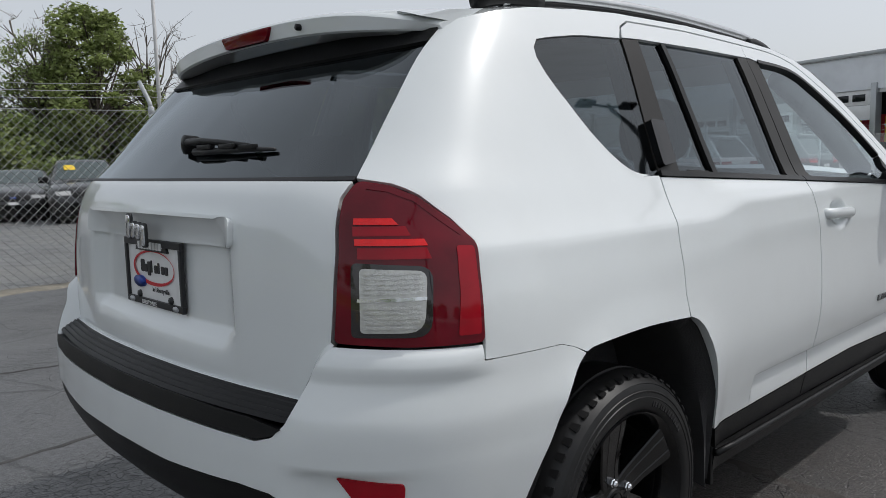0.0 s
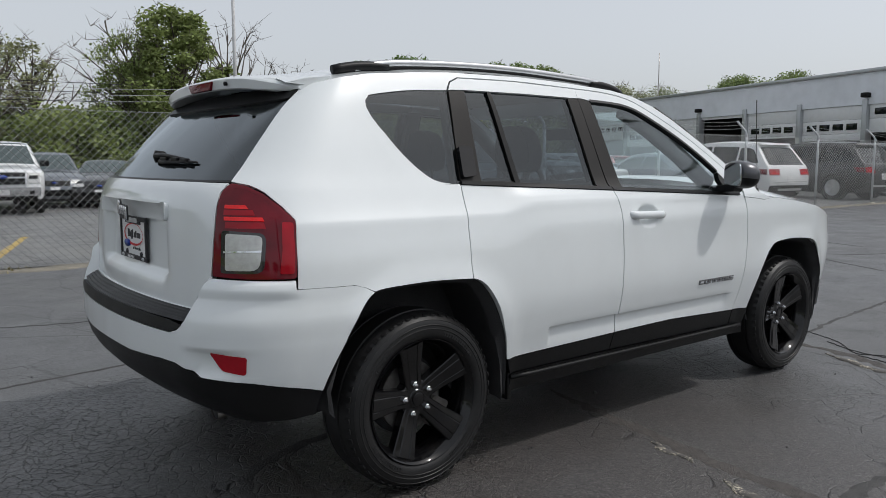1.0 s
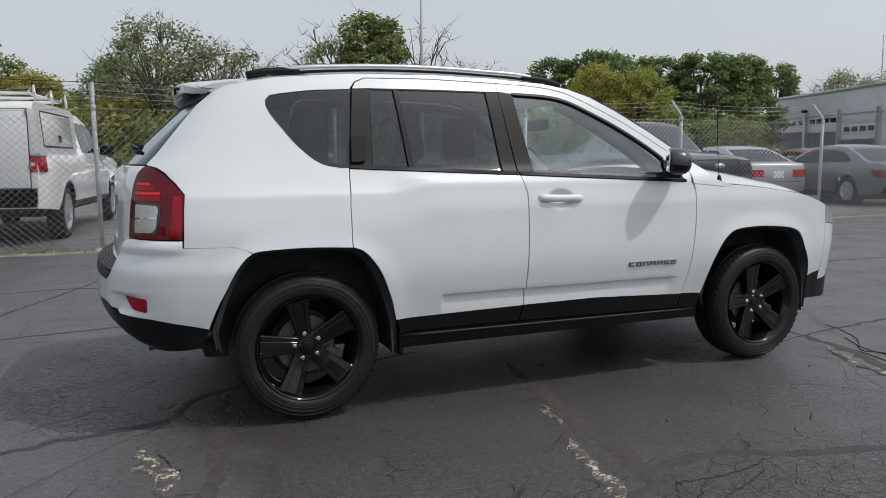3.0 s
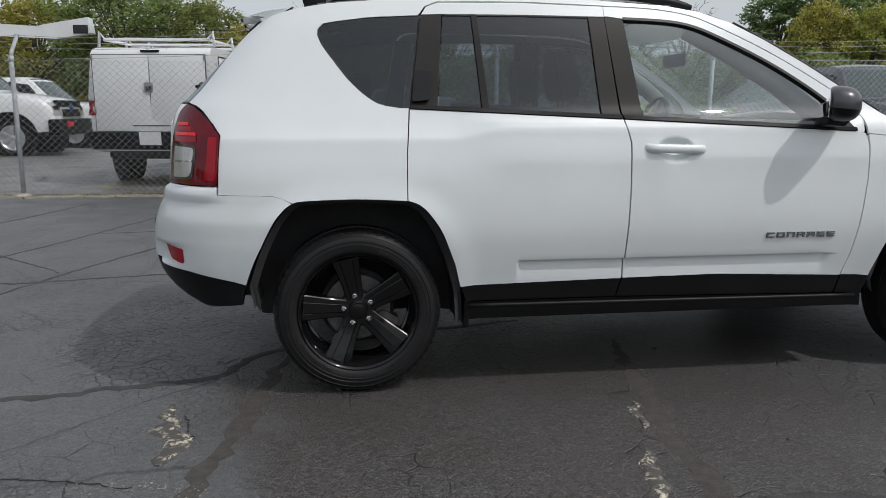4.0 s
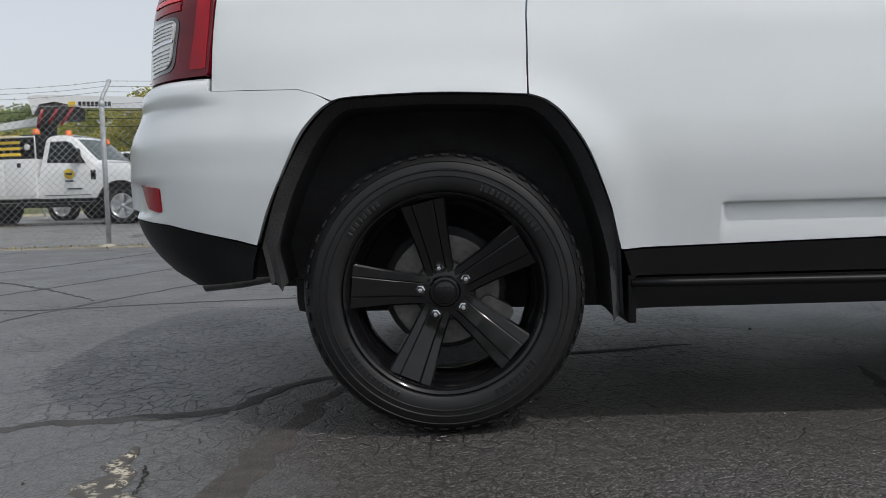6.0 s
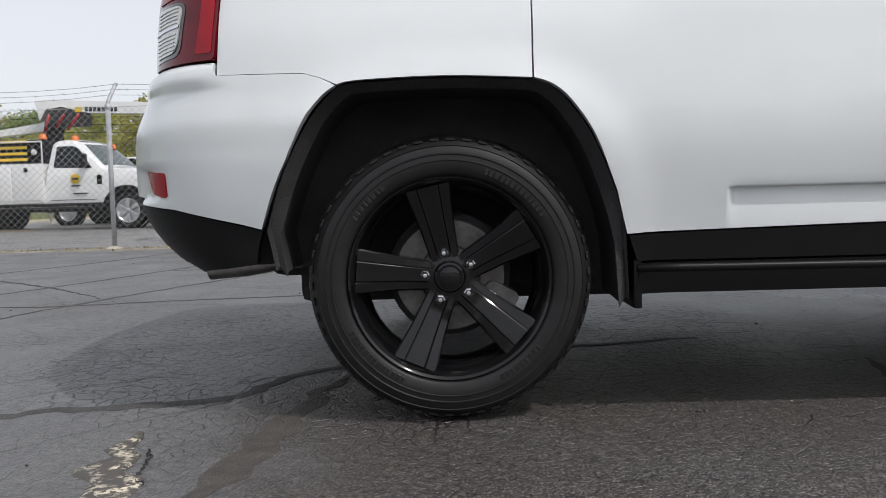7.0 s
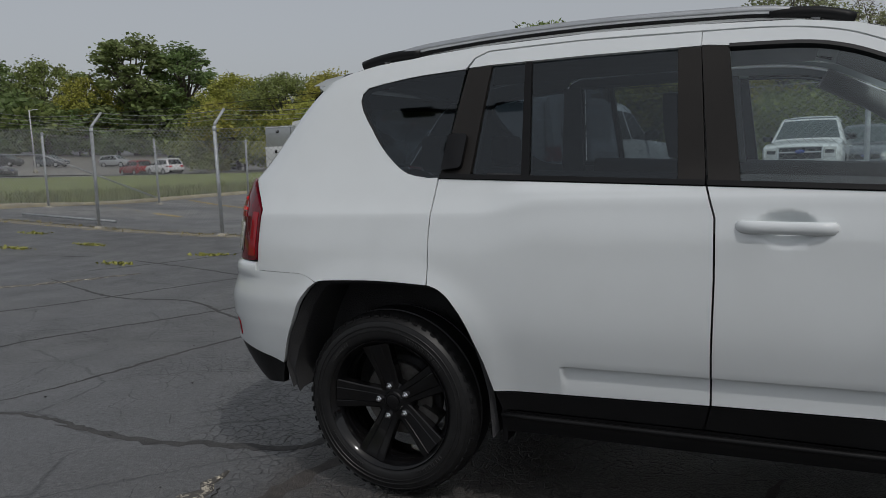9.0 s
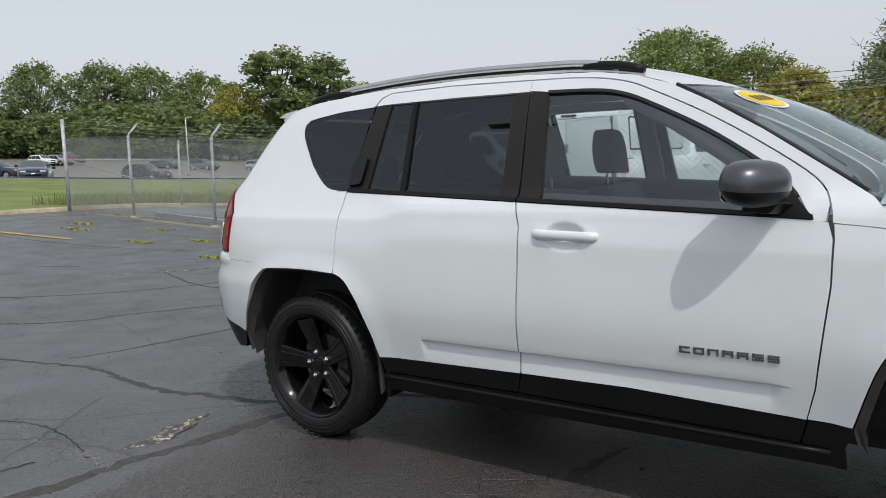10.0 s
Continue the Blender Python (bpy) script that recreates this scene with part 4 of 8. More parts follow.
    part("roof", bm, "paint", car, "white roof skin")
    mid = smooth_curve([1.60, 1.72, 1.87, 2.03, 2.19, 2.39], [1.528, 1.492, 1.440, 1.365, 1.276, 1.150])

    def screen_at(xe, v, out=0.0):
        """A point of the windscreen: xe runs down its edge, v across it."""
        ze = float(roof_edge(xe)) + 0.004
        w = float(half_width(ze)) * float(front_taper(xe)) - 0.02
        k = 1 - abs(v) ** 2.2
        return Vector((xe + 0.12 * k + 0.45 * out, w * v, ze + (float(mid(xe + 0.12)) - ze) * k + 0.85 * out))

    def screen_patch(inside, out, nx, ny):
        bm = bmesh.new()
        g = [[bm.verts.new(screen_at(*inside(i / nx, j / ny), out)) for j in range(ny + 1)] for i in range(nx + 1)]
        for q, t in zip(g, g[1:]):
            for j in range(ny):
                bm.faces.new((q[j], t[j], t[j + 1], q[j + 1]))
        return bm
    glass = part("windscreen", screen_patch(lambda a, b: (1.60 + 0.64 * a, -1 + 2 * b), 0.0, 20, 24), "screen", car, "green-tinted windscreen")
    part("top_band", screen_patch(lambda a, b: (1.597 + 0.010 * a, -0.98 + 1.96 * b), 0.002, 2, 24), "seal", glass, "black band along the windscreen top")
    for nm, out, k, mt, lab in (("sticker_rim", 0.003, 1.0, "plate_white", "white rim of the oval sticker"), ("oval_sticker", 0.0045, 0.86, "ink_yellow", "yellow oval price sticker")):
        bm = bmesh.new()
        ring = [bm.verts.new(screen_at(1.742 + 0.082 * k * math.cos(q), -0.60 + 0.17 * k * math.sin(q), out)) for q in (2 * math.pi * i / 36 for i in range(36))]
        ctr = bm.verts.new(screen_at(1.742, -0.60, out))
        for i in range(36):
            bm.faces.new((ctr, ring[i], ring[(i + 1) % 36]))
        part(nm, bm, mt, glass, lab, False)
    for k in range(4):
        bm = bmesh.new()
        v0 = -0.69 + 0.048 * k
        bm.faces.new([bm.verts.new(screen_at(xx, vv, 0.006)) for xx, vv in ((1.72, v0), (1.765, v0), (1.765, v0 + 0.022), (1.72, v0 + 0.022))])
        part("sticker_bar", bm, "ink_black", glass, "dark bar on the sticker", False)
    part("windscreen_seal", tube_bm([(x, -(float(half_width(float(roof_edge(x)))) - 0.012), float(roof_edge(x)) + 0.004) for x in (1.60, 1.7, 1.8, 2.0, 2.2)], 0.008, 6), "seal", car, "black windscreen seal")
    bonnet = over(2.22, 3.34, 30, hood_edge, smooth_curve([2.22, 2.4, 2.8, 3.1, 3.34], [0.075, 0.105, 0.100, 0.085, 0.03]), 0.0, 0.0)
    part("bonnet", bonnet, "paint", car, "white bonnet")
    part("cowl", box_bm(2.16, 2.30, -0.70, 0.70, 1.00, 1.075, 0.02), "black_trim", car, "black cowl panel")
    part("front_end", box_bm(3.10, 3.40, -0.55, 0.55, 0.32, 0.80, 0.08, 3), "paint", car, "white front end")
    part("aerial", tube_bm([(2.352, -0.81, 1.05), (2.34, -0.81, 1.15), (2.312, -0.81, 1.55)], 0.0022, 5), "black_trim", car, "thin black aerial")
    part("aerial_base", spin_bm([(0.0, 0.052), (0.009, 0.05), (0.016, 0.02), (0.022, 0.0), (0.0, -0.03)], 12, "z"), "black_trim", car).matrix_basis = pose(2.352, -0.81, 1.022)
    # roof rails
    for sg in (-1, 1):
        pts = []
        for i in range(25):
            x = -0.10 + 1.46 * i / 24
            lift = 0.016 * min(1, i / 2.5, (24 - i) / 2.5) ** 0.6
            ze = float(roof_edge(x))
            pts.append((x, sg * 0.565, ze + 0.022 + lift))
        rail = part("roof_rail", tube_bm(pts, 0.015, 10), "alloy", car, "silver metal roof rail")
        low = [(p[0], p[1], p[2] - 0.018) for p in pts]
        part("rail_foot_strip", tube_bm(low, 0.010, 6), "black_trim", rail, "black rail underside")
        for x0, x1 in ((-0.19, 0.05), (1.22, 1.45)):
            q = []
            for i in range(9):
                x = x0 + (x1 - x0) * i / 8
                ze = float(roof_edge(x))
                q.append((x, sg * 0.565, ze + 0.016 + 0.014 * math.sin(math.pi * min(1, max(0.0, (i + 0.5) / 9))) ** 0.7))
            part("rail_end", tube_bm(q, 0.019, 10), "black_trim", rail, "black rail end cap")
    # mirrors
    for sg in (-1, 1):
        shells = []
        turn = Matrix.Translation((1.918, sg * 0.962, 0)) @ Matrix.Rotation(radians(33 * sg), 4, "Z")
        for low in (0, 1):
            head = bmesh.new()
            bmesh.ops.create_uvsphere(head, u_segments=28, v_segments=18, radius=1.0)
            for v in head.verts:
                x, y, z = v.co
                x, y, z = (math.copysign(abs(c) ** 0.78, c) for c in (x, y, z))
                v.co = (0.056 * x + (0.022 * x if x > 0 else 0), 0.113 * y, 1.152 + 0.070 * z - 0.006 * x)
            for v in head.verts:
                v.co.x = max(v.co.x, -0.036)
            bmesh.ops.bisect_plane(head, geom=head.verts[:] + head.edges[:] + head.faces[:], plane_co=(0, 0, 1.135 + 0.004 * low), plane_no=(0.10, 0, 1), clear_inner=not low, clear_outer=bool(low))
            for v in head.verts:
                if low:
                    v.co = Vector((0, 0, 1.16)) + (v.co - Vector((0, 0, 1.16))) * 0.985
                v.co = turn @ v.co
            shells.append(head)
        mir = part("wing_mirror", shells[0], node_mat("mirror_cap", (0.10, 0.10, 0.108), 0.32, 0.75, coat=0.3, vary=0.06), doors[0] if sg < 0 else doors[1], "wing mirror with a gunmetal cap")
        part("mirror_base", shells[1], "black_trim", mir, "black lower mirror shell")
        part("mirror_face", prism_bm(rounded([(-0.115, -0.062), (0.115, -0.062), (0.105, 0.066), (-0.105, 0.066)], 0.035), 0.004, lambda a, b, c: turn @ Vector((-0.0375 - c, a * 0.80, 1.152 + b * 0.86)), 0.0), "mirror", mir, "mirror glass")
        part("mirror_foot", prism_bm(rounded([(1.89, 1.052), (1.97, 1.046), (2.00, 1.082), (1.90, 1.094)], 0.012), 0.16, lambda a, b, c: (a + 0.03 - 0.25 * c, sg * (0.79 + c), b + 0.10 * c), 0.004), "black_trim", mir, "black mirror foot")
    # wheels, arches, underside, exhaust
    for x in (0.0, 2.634):
        for sg in (-1, 1):
            wheel(car, x, sg * 0.765, sg > 0)
            bm = bmesh.new()
            arch = ARCH_REAR if x == 0 else ARCH_FRONT
            outer = flow(arch, 5)
            outer = [(outer[0][0] + 0.015, 0.37)] + outer + [(outer[-1][0] + 0.01, 0.28)]
            rows = []
            cx = sum(o[0] for o in outer) / len(outer)
            for k, (yy, shr) in enumerate(((0.900, 1.0), (0.885, 0.985), (0.86, 0.94), (0.82, 0.955), (0.70, 0.975), (0.61, 0.97))):
                rows.append([bm.verts.new((cx + (a - cx) * shr, sg * yy * (1 if k > 1 else min(1.0, float(half_width(b)) / 0.905 + 0.012)), b + (-0.004 if k == 0 else 0.004 if k == 1 else -0.02 if k == 2 else -0.012))) for a, b in outer])
            for q, t in zip(rows, rows[1:]):
                for j in range(len(q) - 1):
                    bm.faces.new((q[j], q[j + 1], t[j + 1], t[j]))
            bm.faces.new(rows[-1])
            part("arch_liner", sharpen(bm, 60), "liner", car, "black felt arch liner")
    part("underbody", box_bm(-0.42, 3.05, -0.50, 0.50, 0.24, 0.40, 0.03), "liner", car, "dark underbody")
    part("floor_pan", box_bm(0.46, 2.12, -0.74, 0.74, 0.300, 0.42, 0.02), "liner", car, "dark floor pan")
    part("boot_floor", box_bm(-0.70, -0.42, -0.66, 0.66, 0.36, 0.60, 0.05), "liner", car, "dark boot underside")
    part("axle", tube_bm([(0, -0.7, 0.33), (0, 0.7, 0.33)], 0.04, 8), "steel", car, "rear axle beam")
    part("exhaust", tube_bm([(-0.30, -0.52, 0.385), (-0.46, -0.52, 0.372), (-0.56, -0.52, 0.356), (-0.662, -0.52, 0.348)], 0.034, 18, caps=False), "steel", car, "rusty steel exhaust tip")
    # a capped dark bar fills the pipe, ending 3 mm inside its mouth
    part("exhaust_plug", tube_bm([(-0.45, -0.52, 0.373), (-0.560, -0.52, 0.356), (-0.659, -0.52, 0.3485)], 0.030, 18), "liner", car, "dark plug just inside the exhaust tip")
    part("muffler", box_bm(-0.52, -0.30, -0.46, 0.30, 0.31, 0.42, 0.05, 3), "liner", car, "dark muffler")
    for sg in (-1, 1):
        part("mud_guard", box_bm(0.425, 0.445, sg * 0.80 - 0.06, sg * 0.80 + 0.06, 0.255, 0.37, 0.006), "black_trim", car, "black mud guard")
    cabin(car)
    # model badge on the doors: seven plain blocks shaped by short bars
    for m in (False, True):
        for k in range(7):
            bars, a = bmesh.new(), 1.685 + 0.0448 * k
            z0, z1, t = 0.607, 0.629, 0.0050
            sides = {0: "lbt", 1: "lrbt", 2: "lrt", 3: "lrtm", 4: "lrtm", 5: "sbtm", 6: "sbtm"}[k]
            box4 = {"l": (a, z0, a + 0.007, z1), "r": (a + 0.027, z0, a + 0.034, z1), "b": (a, z0, a + 0.034, z0 + t), "t": (a, z1 - t, a + 0.034, z1), "m": (a, z0 + 0.0085, a + 0.034, z0 + 0.013), "s": (a, z0 + 0.010, a + 0.007, z1)}
            for i, c in enumerate(sides):
                x0, y0, x1, y1 = box4[c]
                merge(bars, panel_bm([[(x0, y0), (x1, y0), (x1, y1), (x0, y1)]], out=0.005 + 0.0002 * i, lip=0.006, mirror=m, step=0.2))
            part("badge_block", bars, "ink_badge", doors[1 if m else 0], "dull chrome badge block", False)
    return car


def cabin(car):
    """Seats, dash and trim seen through the glass."""
    for y in (-0.37, 0.37):
        seat = part("front_seat", prism_bm(rounded([(1.05, 0.45), (1.60, 0.45), (1.62, 0.62), (1.22, 0.66), (1.02, 1.12), (0.90, 1.10), (1.02, 0.60)], 0.06), 0.46, lambda a, b, c: (a, y - 0.23 + c, b), 0.03), "cabin", car, "dark cloth front seat")
        part("headrest", prism_bm(rounded([(-0.10, 1.165, 0.05), (0.10, 1.165, 0.05), (0.125, 1.27, 0.09), (0.075, 1.385, 0.07), (-0.075, 1.385, 0.07), (-0.125, 1.27, 0.09)], 0.06), 0.10, lambda a, b, c: (0.90 + c + 0.1 * (1.25 - b), y + a, b), 0.03), "cabin", seat, "dark headrest")
        for k in (-0.05, 0.05):
            part("headrest_post", tube_bm([(0.955, y + k, 1.08), (0.945, y + k, 1.19)], 0.007, 6), "steel", seat)
    bench = part("rear_bench", prism_bm(rounded([(0.10, 0.45), (0.70, 0.45), (0.70, 0.66), (0.32, 0.68), (0.10, 1.14), (-0.02, 1.12), (0.06, 0.6)], 0.06), 1.12, lambda a, b, c: (a, -0.56 + c, b), 0.03), "cabin", car, "dark cloth rear bench")
    for y in (-0.38, 0.38):
        part("headrest", prism_bm(rounded([(-0.12, 1.14), (0.12, 1.14), (0.115, 1.28), (-0.115, 1.28)], 0.05), 0.08, lambda a, b, c: (0.0 + c, y + a, b), 0.02), "cabin", bench)
    dash = part("dashboard", prism_bm(rounded([(1.72, 0.62), (2.20, 0.62), (2.24, 1.02), (1.95, 1.065), (1.78, 1.03), (1.74, 0.85)], 0.05), 1.40, lambda a, b, c: (a, -0.70 + c, b), 0.02), "cabin_grey", car, "grey dashboard")
    wheel_ = spin_bm([(0.175 + 0.015 * math.cos(a), 0.015 * math.sin(a)) for a in (k * math.pi / 4 for k in range(8))], 32, "z", closed=True)
    sw = part("steering_wheel", wheel_, "cabin", car, "dark steering wheel")
    sw.matrix_basis = pose(1.68, 0.37, 1.025, 0, -65, 0)
    part("wheel_spoke", box_bm(-0.17, 0.17, -0.025, 0.025, -0.01, 0.012, 0.006), "cabin_grey", sw)
    part("wheel_hub", box_bm(-0.06, 0.06, -0.07, 0.07, -0.012, 0.025, 0.015), "cabin_grey", sw)
    part("inner_mirror", box_bm(1.64, 1.66, -0.12, 0.12, 1.34, 1.405, 0.012), "cabin", car, "dark inner mirror")
    part("headlining", box_bm(-0.05, 1.38, -0.50, 0.50, 1.535, 1.550, 0.004), "cabin_grey", car, "grey headlining")
    for sg in (-1, 1):
        part("inner_pillar", prism_bm([(1.01, 0.95), (1.13, 0.95), (1.10, 1.12), (1.075, 1.50), (1.0, 1.50), (1.01, 1.12)], 0.04, lambda a, b, c: (a, sg * (float(half_width(b)) - 0.035 - c), b)), "cabin_grey", car, "grey inner pillar trim")
        part("inner_pillar", prism_bm([(0.21, 1.0), (0.32, 1.0), (0.32, 1.14), (0.35, 1.50), (0.27, 1.50), (0.21, 1.13)], 0.03, lambda a, b, c: (a, sg * (float(half_width(b)) - 0.035 - c), b)), "cabin_grey", car, "grey inner pillar trim")
        part("door_lining", box_bm(0.45, 2.0, sg * 0.78 - 0.012, sg * 0.78 + 0.012, 0.45, 1.05, 0.01), "cabin", car, "dark door lining")
        post = [(1.98, 0.735, 1.10), (1.80, 0.690, 1.24), (1.60, 0.645, 1.37), (1.42, 0.612, 1.465)]
        part("inner_post", tube_bm([(x, sg * y, z) for x, y, z in post], 0.045, 8), "cabin_grey", car, "grey inner windscreen post")
        part("door_card", box_bm(1.16, 1.94, sg * 0.765 - 0.012, sg * 0.765 + 0.012, 0.80, 1.055, 0.02), "cabin", car, "dark upper door card")
        part("door_cap", tube_bm([(0.38 + 0.2 * i, sg * 0.775, belt(0.38 + 0.2 * i) - 0.008) for i in range(9)], 0.042, 8), "cabin", car, "dark padded door cap")
    part("centre_vent", box_bm(1.76, 1.80, -0.16, 0.16, 0.86, 0.98, 0.015), "cabin", car, "dark centre vents")
    for y in (-0.60, 0.60):
        part("side_vent", spin_bm([(0.0, 0.015), (0.045, 0.012), (0.055, 0.0), (0.0, -0.01)], 18), "cabin", car, "round dark air vent").matrix_basis = pose(1.775, y, 0.945, 0, 0, 90)
    part("load_floor", box_bm(-0.66, 0.0, -0.56, 0.56, 0.66, 0.74, 0.01), "cabin", car, "dark load floor")
    part("load_cover", box_bm(-0.62, 0.02, -0.60, 0.60, 1.04, 1.06, 0.006), "cabin", car, "dark load cover")


M["ink_badge"] = node_mat("dull_chrome_letters", (0.30, 0.30, 0.31), 0.25, 0.9, vary=0.1)
car_body()

# ---- ground ----
def ground_z(x, y):
    """The lot is level; it rises gently towards the grass and the far car park in the west, less so further north."""
    k = float(step01(y, 7.5, 12.0))
    dip = -0.18 * float(step01(y, 13.0, 20.0)) * float(step01(x, -8.0, -2.0))
    near, far = 1 - 0.9 * float(step01(y, 4.0, 26.0)), 1 - float(step01(y, 8.0, 58.0))
    return dip + 0.45 * near * float(step01(-x, 6.0 + 5.0 * k, 17.0 + 2.0 * k)) + 1.15 * far * float(step01(-x, 17.0, 40.0)) + 4.9 * min(1.0, max(0.0, (-x - 64.0) / 84.0))


def ground_sheet():
    xs = sorted({-6.0, -4.0, -2.0, *np.linspace(-900, -160, 8), *np.linspace(-150, -20, 27), *np.linspace(-18, 18, 25), *np.linspace(25, 120, 12), *np.linspace(200, 900, 6)})
    ys = sorted({*np.linspace(-900, -60, 8), *np.linspace(-40, 60, 41), *np.linspace(75, 200, 8), *np.linspace(300, 900, 5)})
    bm = bmesh.new()
    g = [[bm.verts.new((x, y, ground_z(x, y))) for y in ys] for x in xs]
    for a, b in zip(g, g[1:]):
        for j in range(len(ys) - 1):
            bm.faces.new((a[j], b[j], b[j + 1], a[j + 1]))
    return bm


def asphalt_mat(name, tone, warm, crack=1.0, scale=1.0, zone=False):
    m = bpy.data.materials.new(name)
    m.use_nodes = True
    n, l = m.node_tree.nodes, m.node_tree.links
    p = n["Principled BSDF"]
    p.inputs["Specular IOR Level"].default_value = 0.7
    geo = n.new("ShaderNodeNewGeometry")

    def noise_(scale_, detail=5.0, rough=0.55):
        t = n.new("ShaderNodeTexNoise")
        t.inputs["Scale"].default_value, t.inputs["Detail"].default_value, t.inputs["Roughness"].default_value = scale_, detail, rough
        l.new(geo.outputs["Position"], t.inputs["Vector"])
        return t

    def rng_(src, a, b, c, d):
        r = n.new("ShaderNodeMapRange")
        for i, v in enumerate((a, b, c, d)):
            r.inputs[i + 1].default_value = v
        l.new(src, r.inputs[0])
        return r.outputs[0]

    def math_(op, a, b):
        k = n.new("ShaderNodeMath")
        k.operation = op
        for i, v in enumerate((a, b)):
            if isinstance(v, (int, float)):
                k.inputs[i].default_value = v
            else:
                l.new(v, k.inputs[i])
        return k.outputs[0]

    def mix_(fac, a, b, mode="MIX"):
        k = n.new("ShaderNodeMixRGB")
        k.blend_type = mode
        for i, v in enumerate((fac, a, b)):
            if isinstance(v, (int, float)):
                k.inputs[i].default_value = v
            elif isinstance(v, tuple):
                k.inputs[i].default_value = (*v, 1)
            else:
                l.new(v, k.inputs[i])
        return k.outputs[0]
    broad, patch, grain = noise_(0.35, 4), noise_(2.2, 6), noise_(160, 3)
    stone = n.new("ShaderNodeTexVoronoi")
    stone.inputs["Scale"].default_value = 140
    l.new(geo.outputs["Position"], stone.inputs["Vector"])
    col = mix_(rng_(broad.outputs["Fac"], 0.38, 0.62, 0, 1), tone, warm)
    field, coarse = 0.0, 0.55
    if zone:
        # a coarser, browner resurfaced strip along the car's right flank, and a field of fatigue cracks behind it
        sep = n.new("ShaderNodeSeparateXYZ")
        l.new(geo.outputs["Position"], sep.inputs[0])
        wob = rng_(noise_(1.3, 4).outputs["Fac"], 0.3, 0.7, -0.25, 0.25)
        xx, yy = math_("ADD", sep.outputs[0], wob), math_("ADD", sep.outputs[1], wob)
        strip = math_("MULTIPLY", math_("MULTIPLY", rng_(xx, -0.55, -0.42, 0, 1), rng_(xx, 1.6, 2.6, 1, 0)), math_("MULTIPLY", rng_(yy, -7.0, -6.0, 0, 1), rng_(yy, -0.2, 0.6, 1, 0)))
        coarse = rng_(strip, 0, 1, 0.35, 0.62)
        col = mix_(strip, col, (0.080, 0.071, 0.066))
        dx, dy = math_("MULTIPLY", math_("ADD", sep.outputs[0], 0.15), 0.75), math_("ADD", sep.outputs[1], -0.25)
        rad = math_("ADD", math_("MULTIPLY", dx, dx), math_("MULTIPLY", math_("MULTIPLY", dy, dy), 0.7))
        field = rng_(math_("ADD", rad, wob), 0.75, 1.15, 1, 0)
        ex, ey = math_("ADD", sep.outputs[0], -2.0), math_("ADD", sep.outputs[1], 2.55)
        web = math_("ADD", math_("MULTIPLY", math_("MULTIPLY", ex, ex), 0.5), math_("MULTIPLY", ey, ey))
        field = math_("MAXIMUM", field, rng_(math_("ADD", web, wob), 0.25, 0.7, 0.75, 0))
    col = mix_(rng_(patch.outputs["Fac"], 0.3, 0.7, 0.0, 0.45), col, tuple(c * 0.72 for c in tone))
    col = mix_(coarse, col, rng_(stone.outputs["Distance"], 0.05, 0.6, 1.85, 0.28), "MULTIPLY")
    col = mix_(math_("MULTIPLY", rng_(stone.outputs["Color"], 0.72, 1.0, 0, 0.6), coarse), col, (0.27, 0.255, 0.23))
    fleck = noise_(42, 8, 0.8)
    col = mix_(1.0, col, rng_(fleck.outputs["Fac"], 0.36, 0.66, 0.52, 1.50), "MULTIPLY")
    # fatigue cracks, in fields
    warp = noise_(1.7, 4)
    add = n.new("ShaderNodeVectorMath")
    add.operation = "MULTIPLY_ADD"
    l.new(warp.outputs["Color"], add.inputs[0])
    add.inputs[1].default_value = (0.35, 0.35, 0.0)
    l.new(geo.outputs["Position"], add.inputs[2])
    height = []
    for sc, wid, lo, hi, sd in ((21.0 * scale, 0.060, 0.50, 0.60, 0.55), (6.2 * scale, 0.020, 0.50, 0.60, 1.3), (1.15 * scale, 0.015, 0.30, 0.42, 0.9)):
        v = n.new("ShaderNodeTexVoronoi")
        v.feature = "DISTANCE_TO_EDGE"
        v.inputs["Scale"].default_value = sc
        l.new(add.outputs[0], v.inputs["Vector"])
        where = noise_(sd, 3)
        mask = rng_(where.outputs["Fac"], lo, hi, 0, crack)
        if zone and sc > 10:
            mask = math_("MAXIMUM", math_("MULTIPLY", mask, rng_(strip, 0, 1, 0.7, 0.30)), field)
        if zone and sc < 5:
            mask = math_("MULTIPLY", mask, rng_(strip, 0, 1, 0.6, 0.02))
        line = math_("MULTIPLY", math_("MULTIPLY", rng_(v.outputs["Distance"], wid * 0.25, wid, 1, 0), mask), rng_(noise_(sc * 1.7, 3).outputs["Fac"], 0.36, 0.50, 0.15, 1))
        col = mix_(line, col, (0.004, 0.004, 0.0045))
        height.append(line)
    l.new(col, p.inputs["Base Color"])
    l.new(rng_(patch.outputs["Fac"], 0.3, 0.7, 0.36, 0.50), p.inputs["Roughness"])
    hsum = math_("SUBTRACT", math_("MULTIPLY", math_("MULTIPLY", stone.outputs["Distance"], coarse), -0.7), math_("ADD", height[0], math_("ADD", height[1], height[2])))
    hsum = math_("ADD", hsum, math_("MULTIPLY", grain.outputs["Fac"], 0.3))
    bp = n.new("ShaderNodeBump")
    bp.inputs["Strength"].default_value, bp.inputs["Distance"].default_value = 0.9, 0.007
    l.new(hsum, bp.inputs["Height"])
    l.new(bp.outputs[0], p.inputs["Normal"])
    return m


M["asphalt"] = asphalt_mat("worn_asphalt", (0.118, 0.120, 0.125), (0.108, 0.107, 0.106), 0.75, zone=True)
M["old_asphalt"] = asphalt_mat("bleached_asphalt", (0.20, 0.20, 0.20), (0.235, 0.228, 0.212), 0.8, 0.6)
ground = obj("ground", ground_sheet(), "asphalt", None)
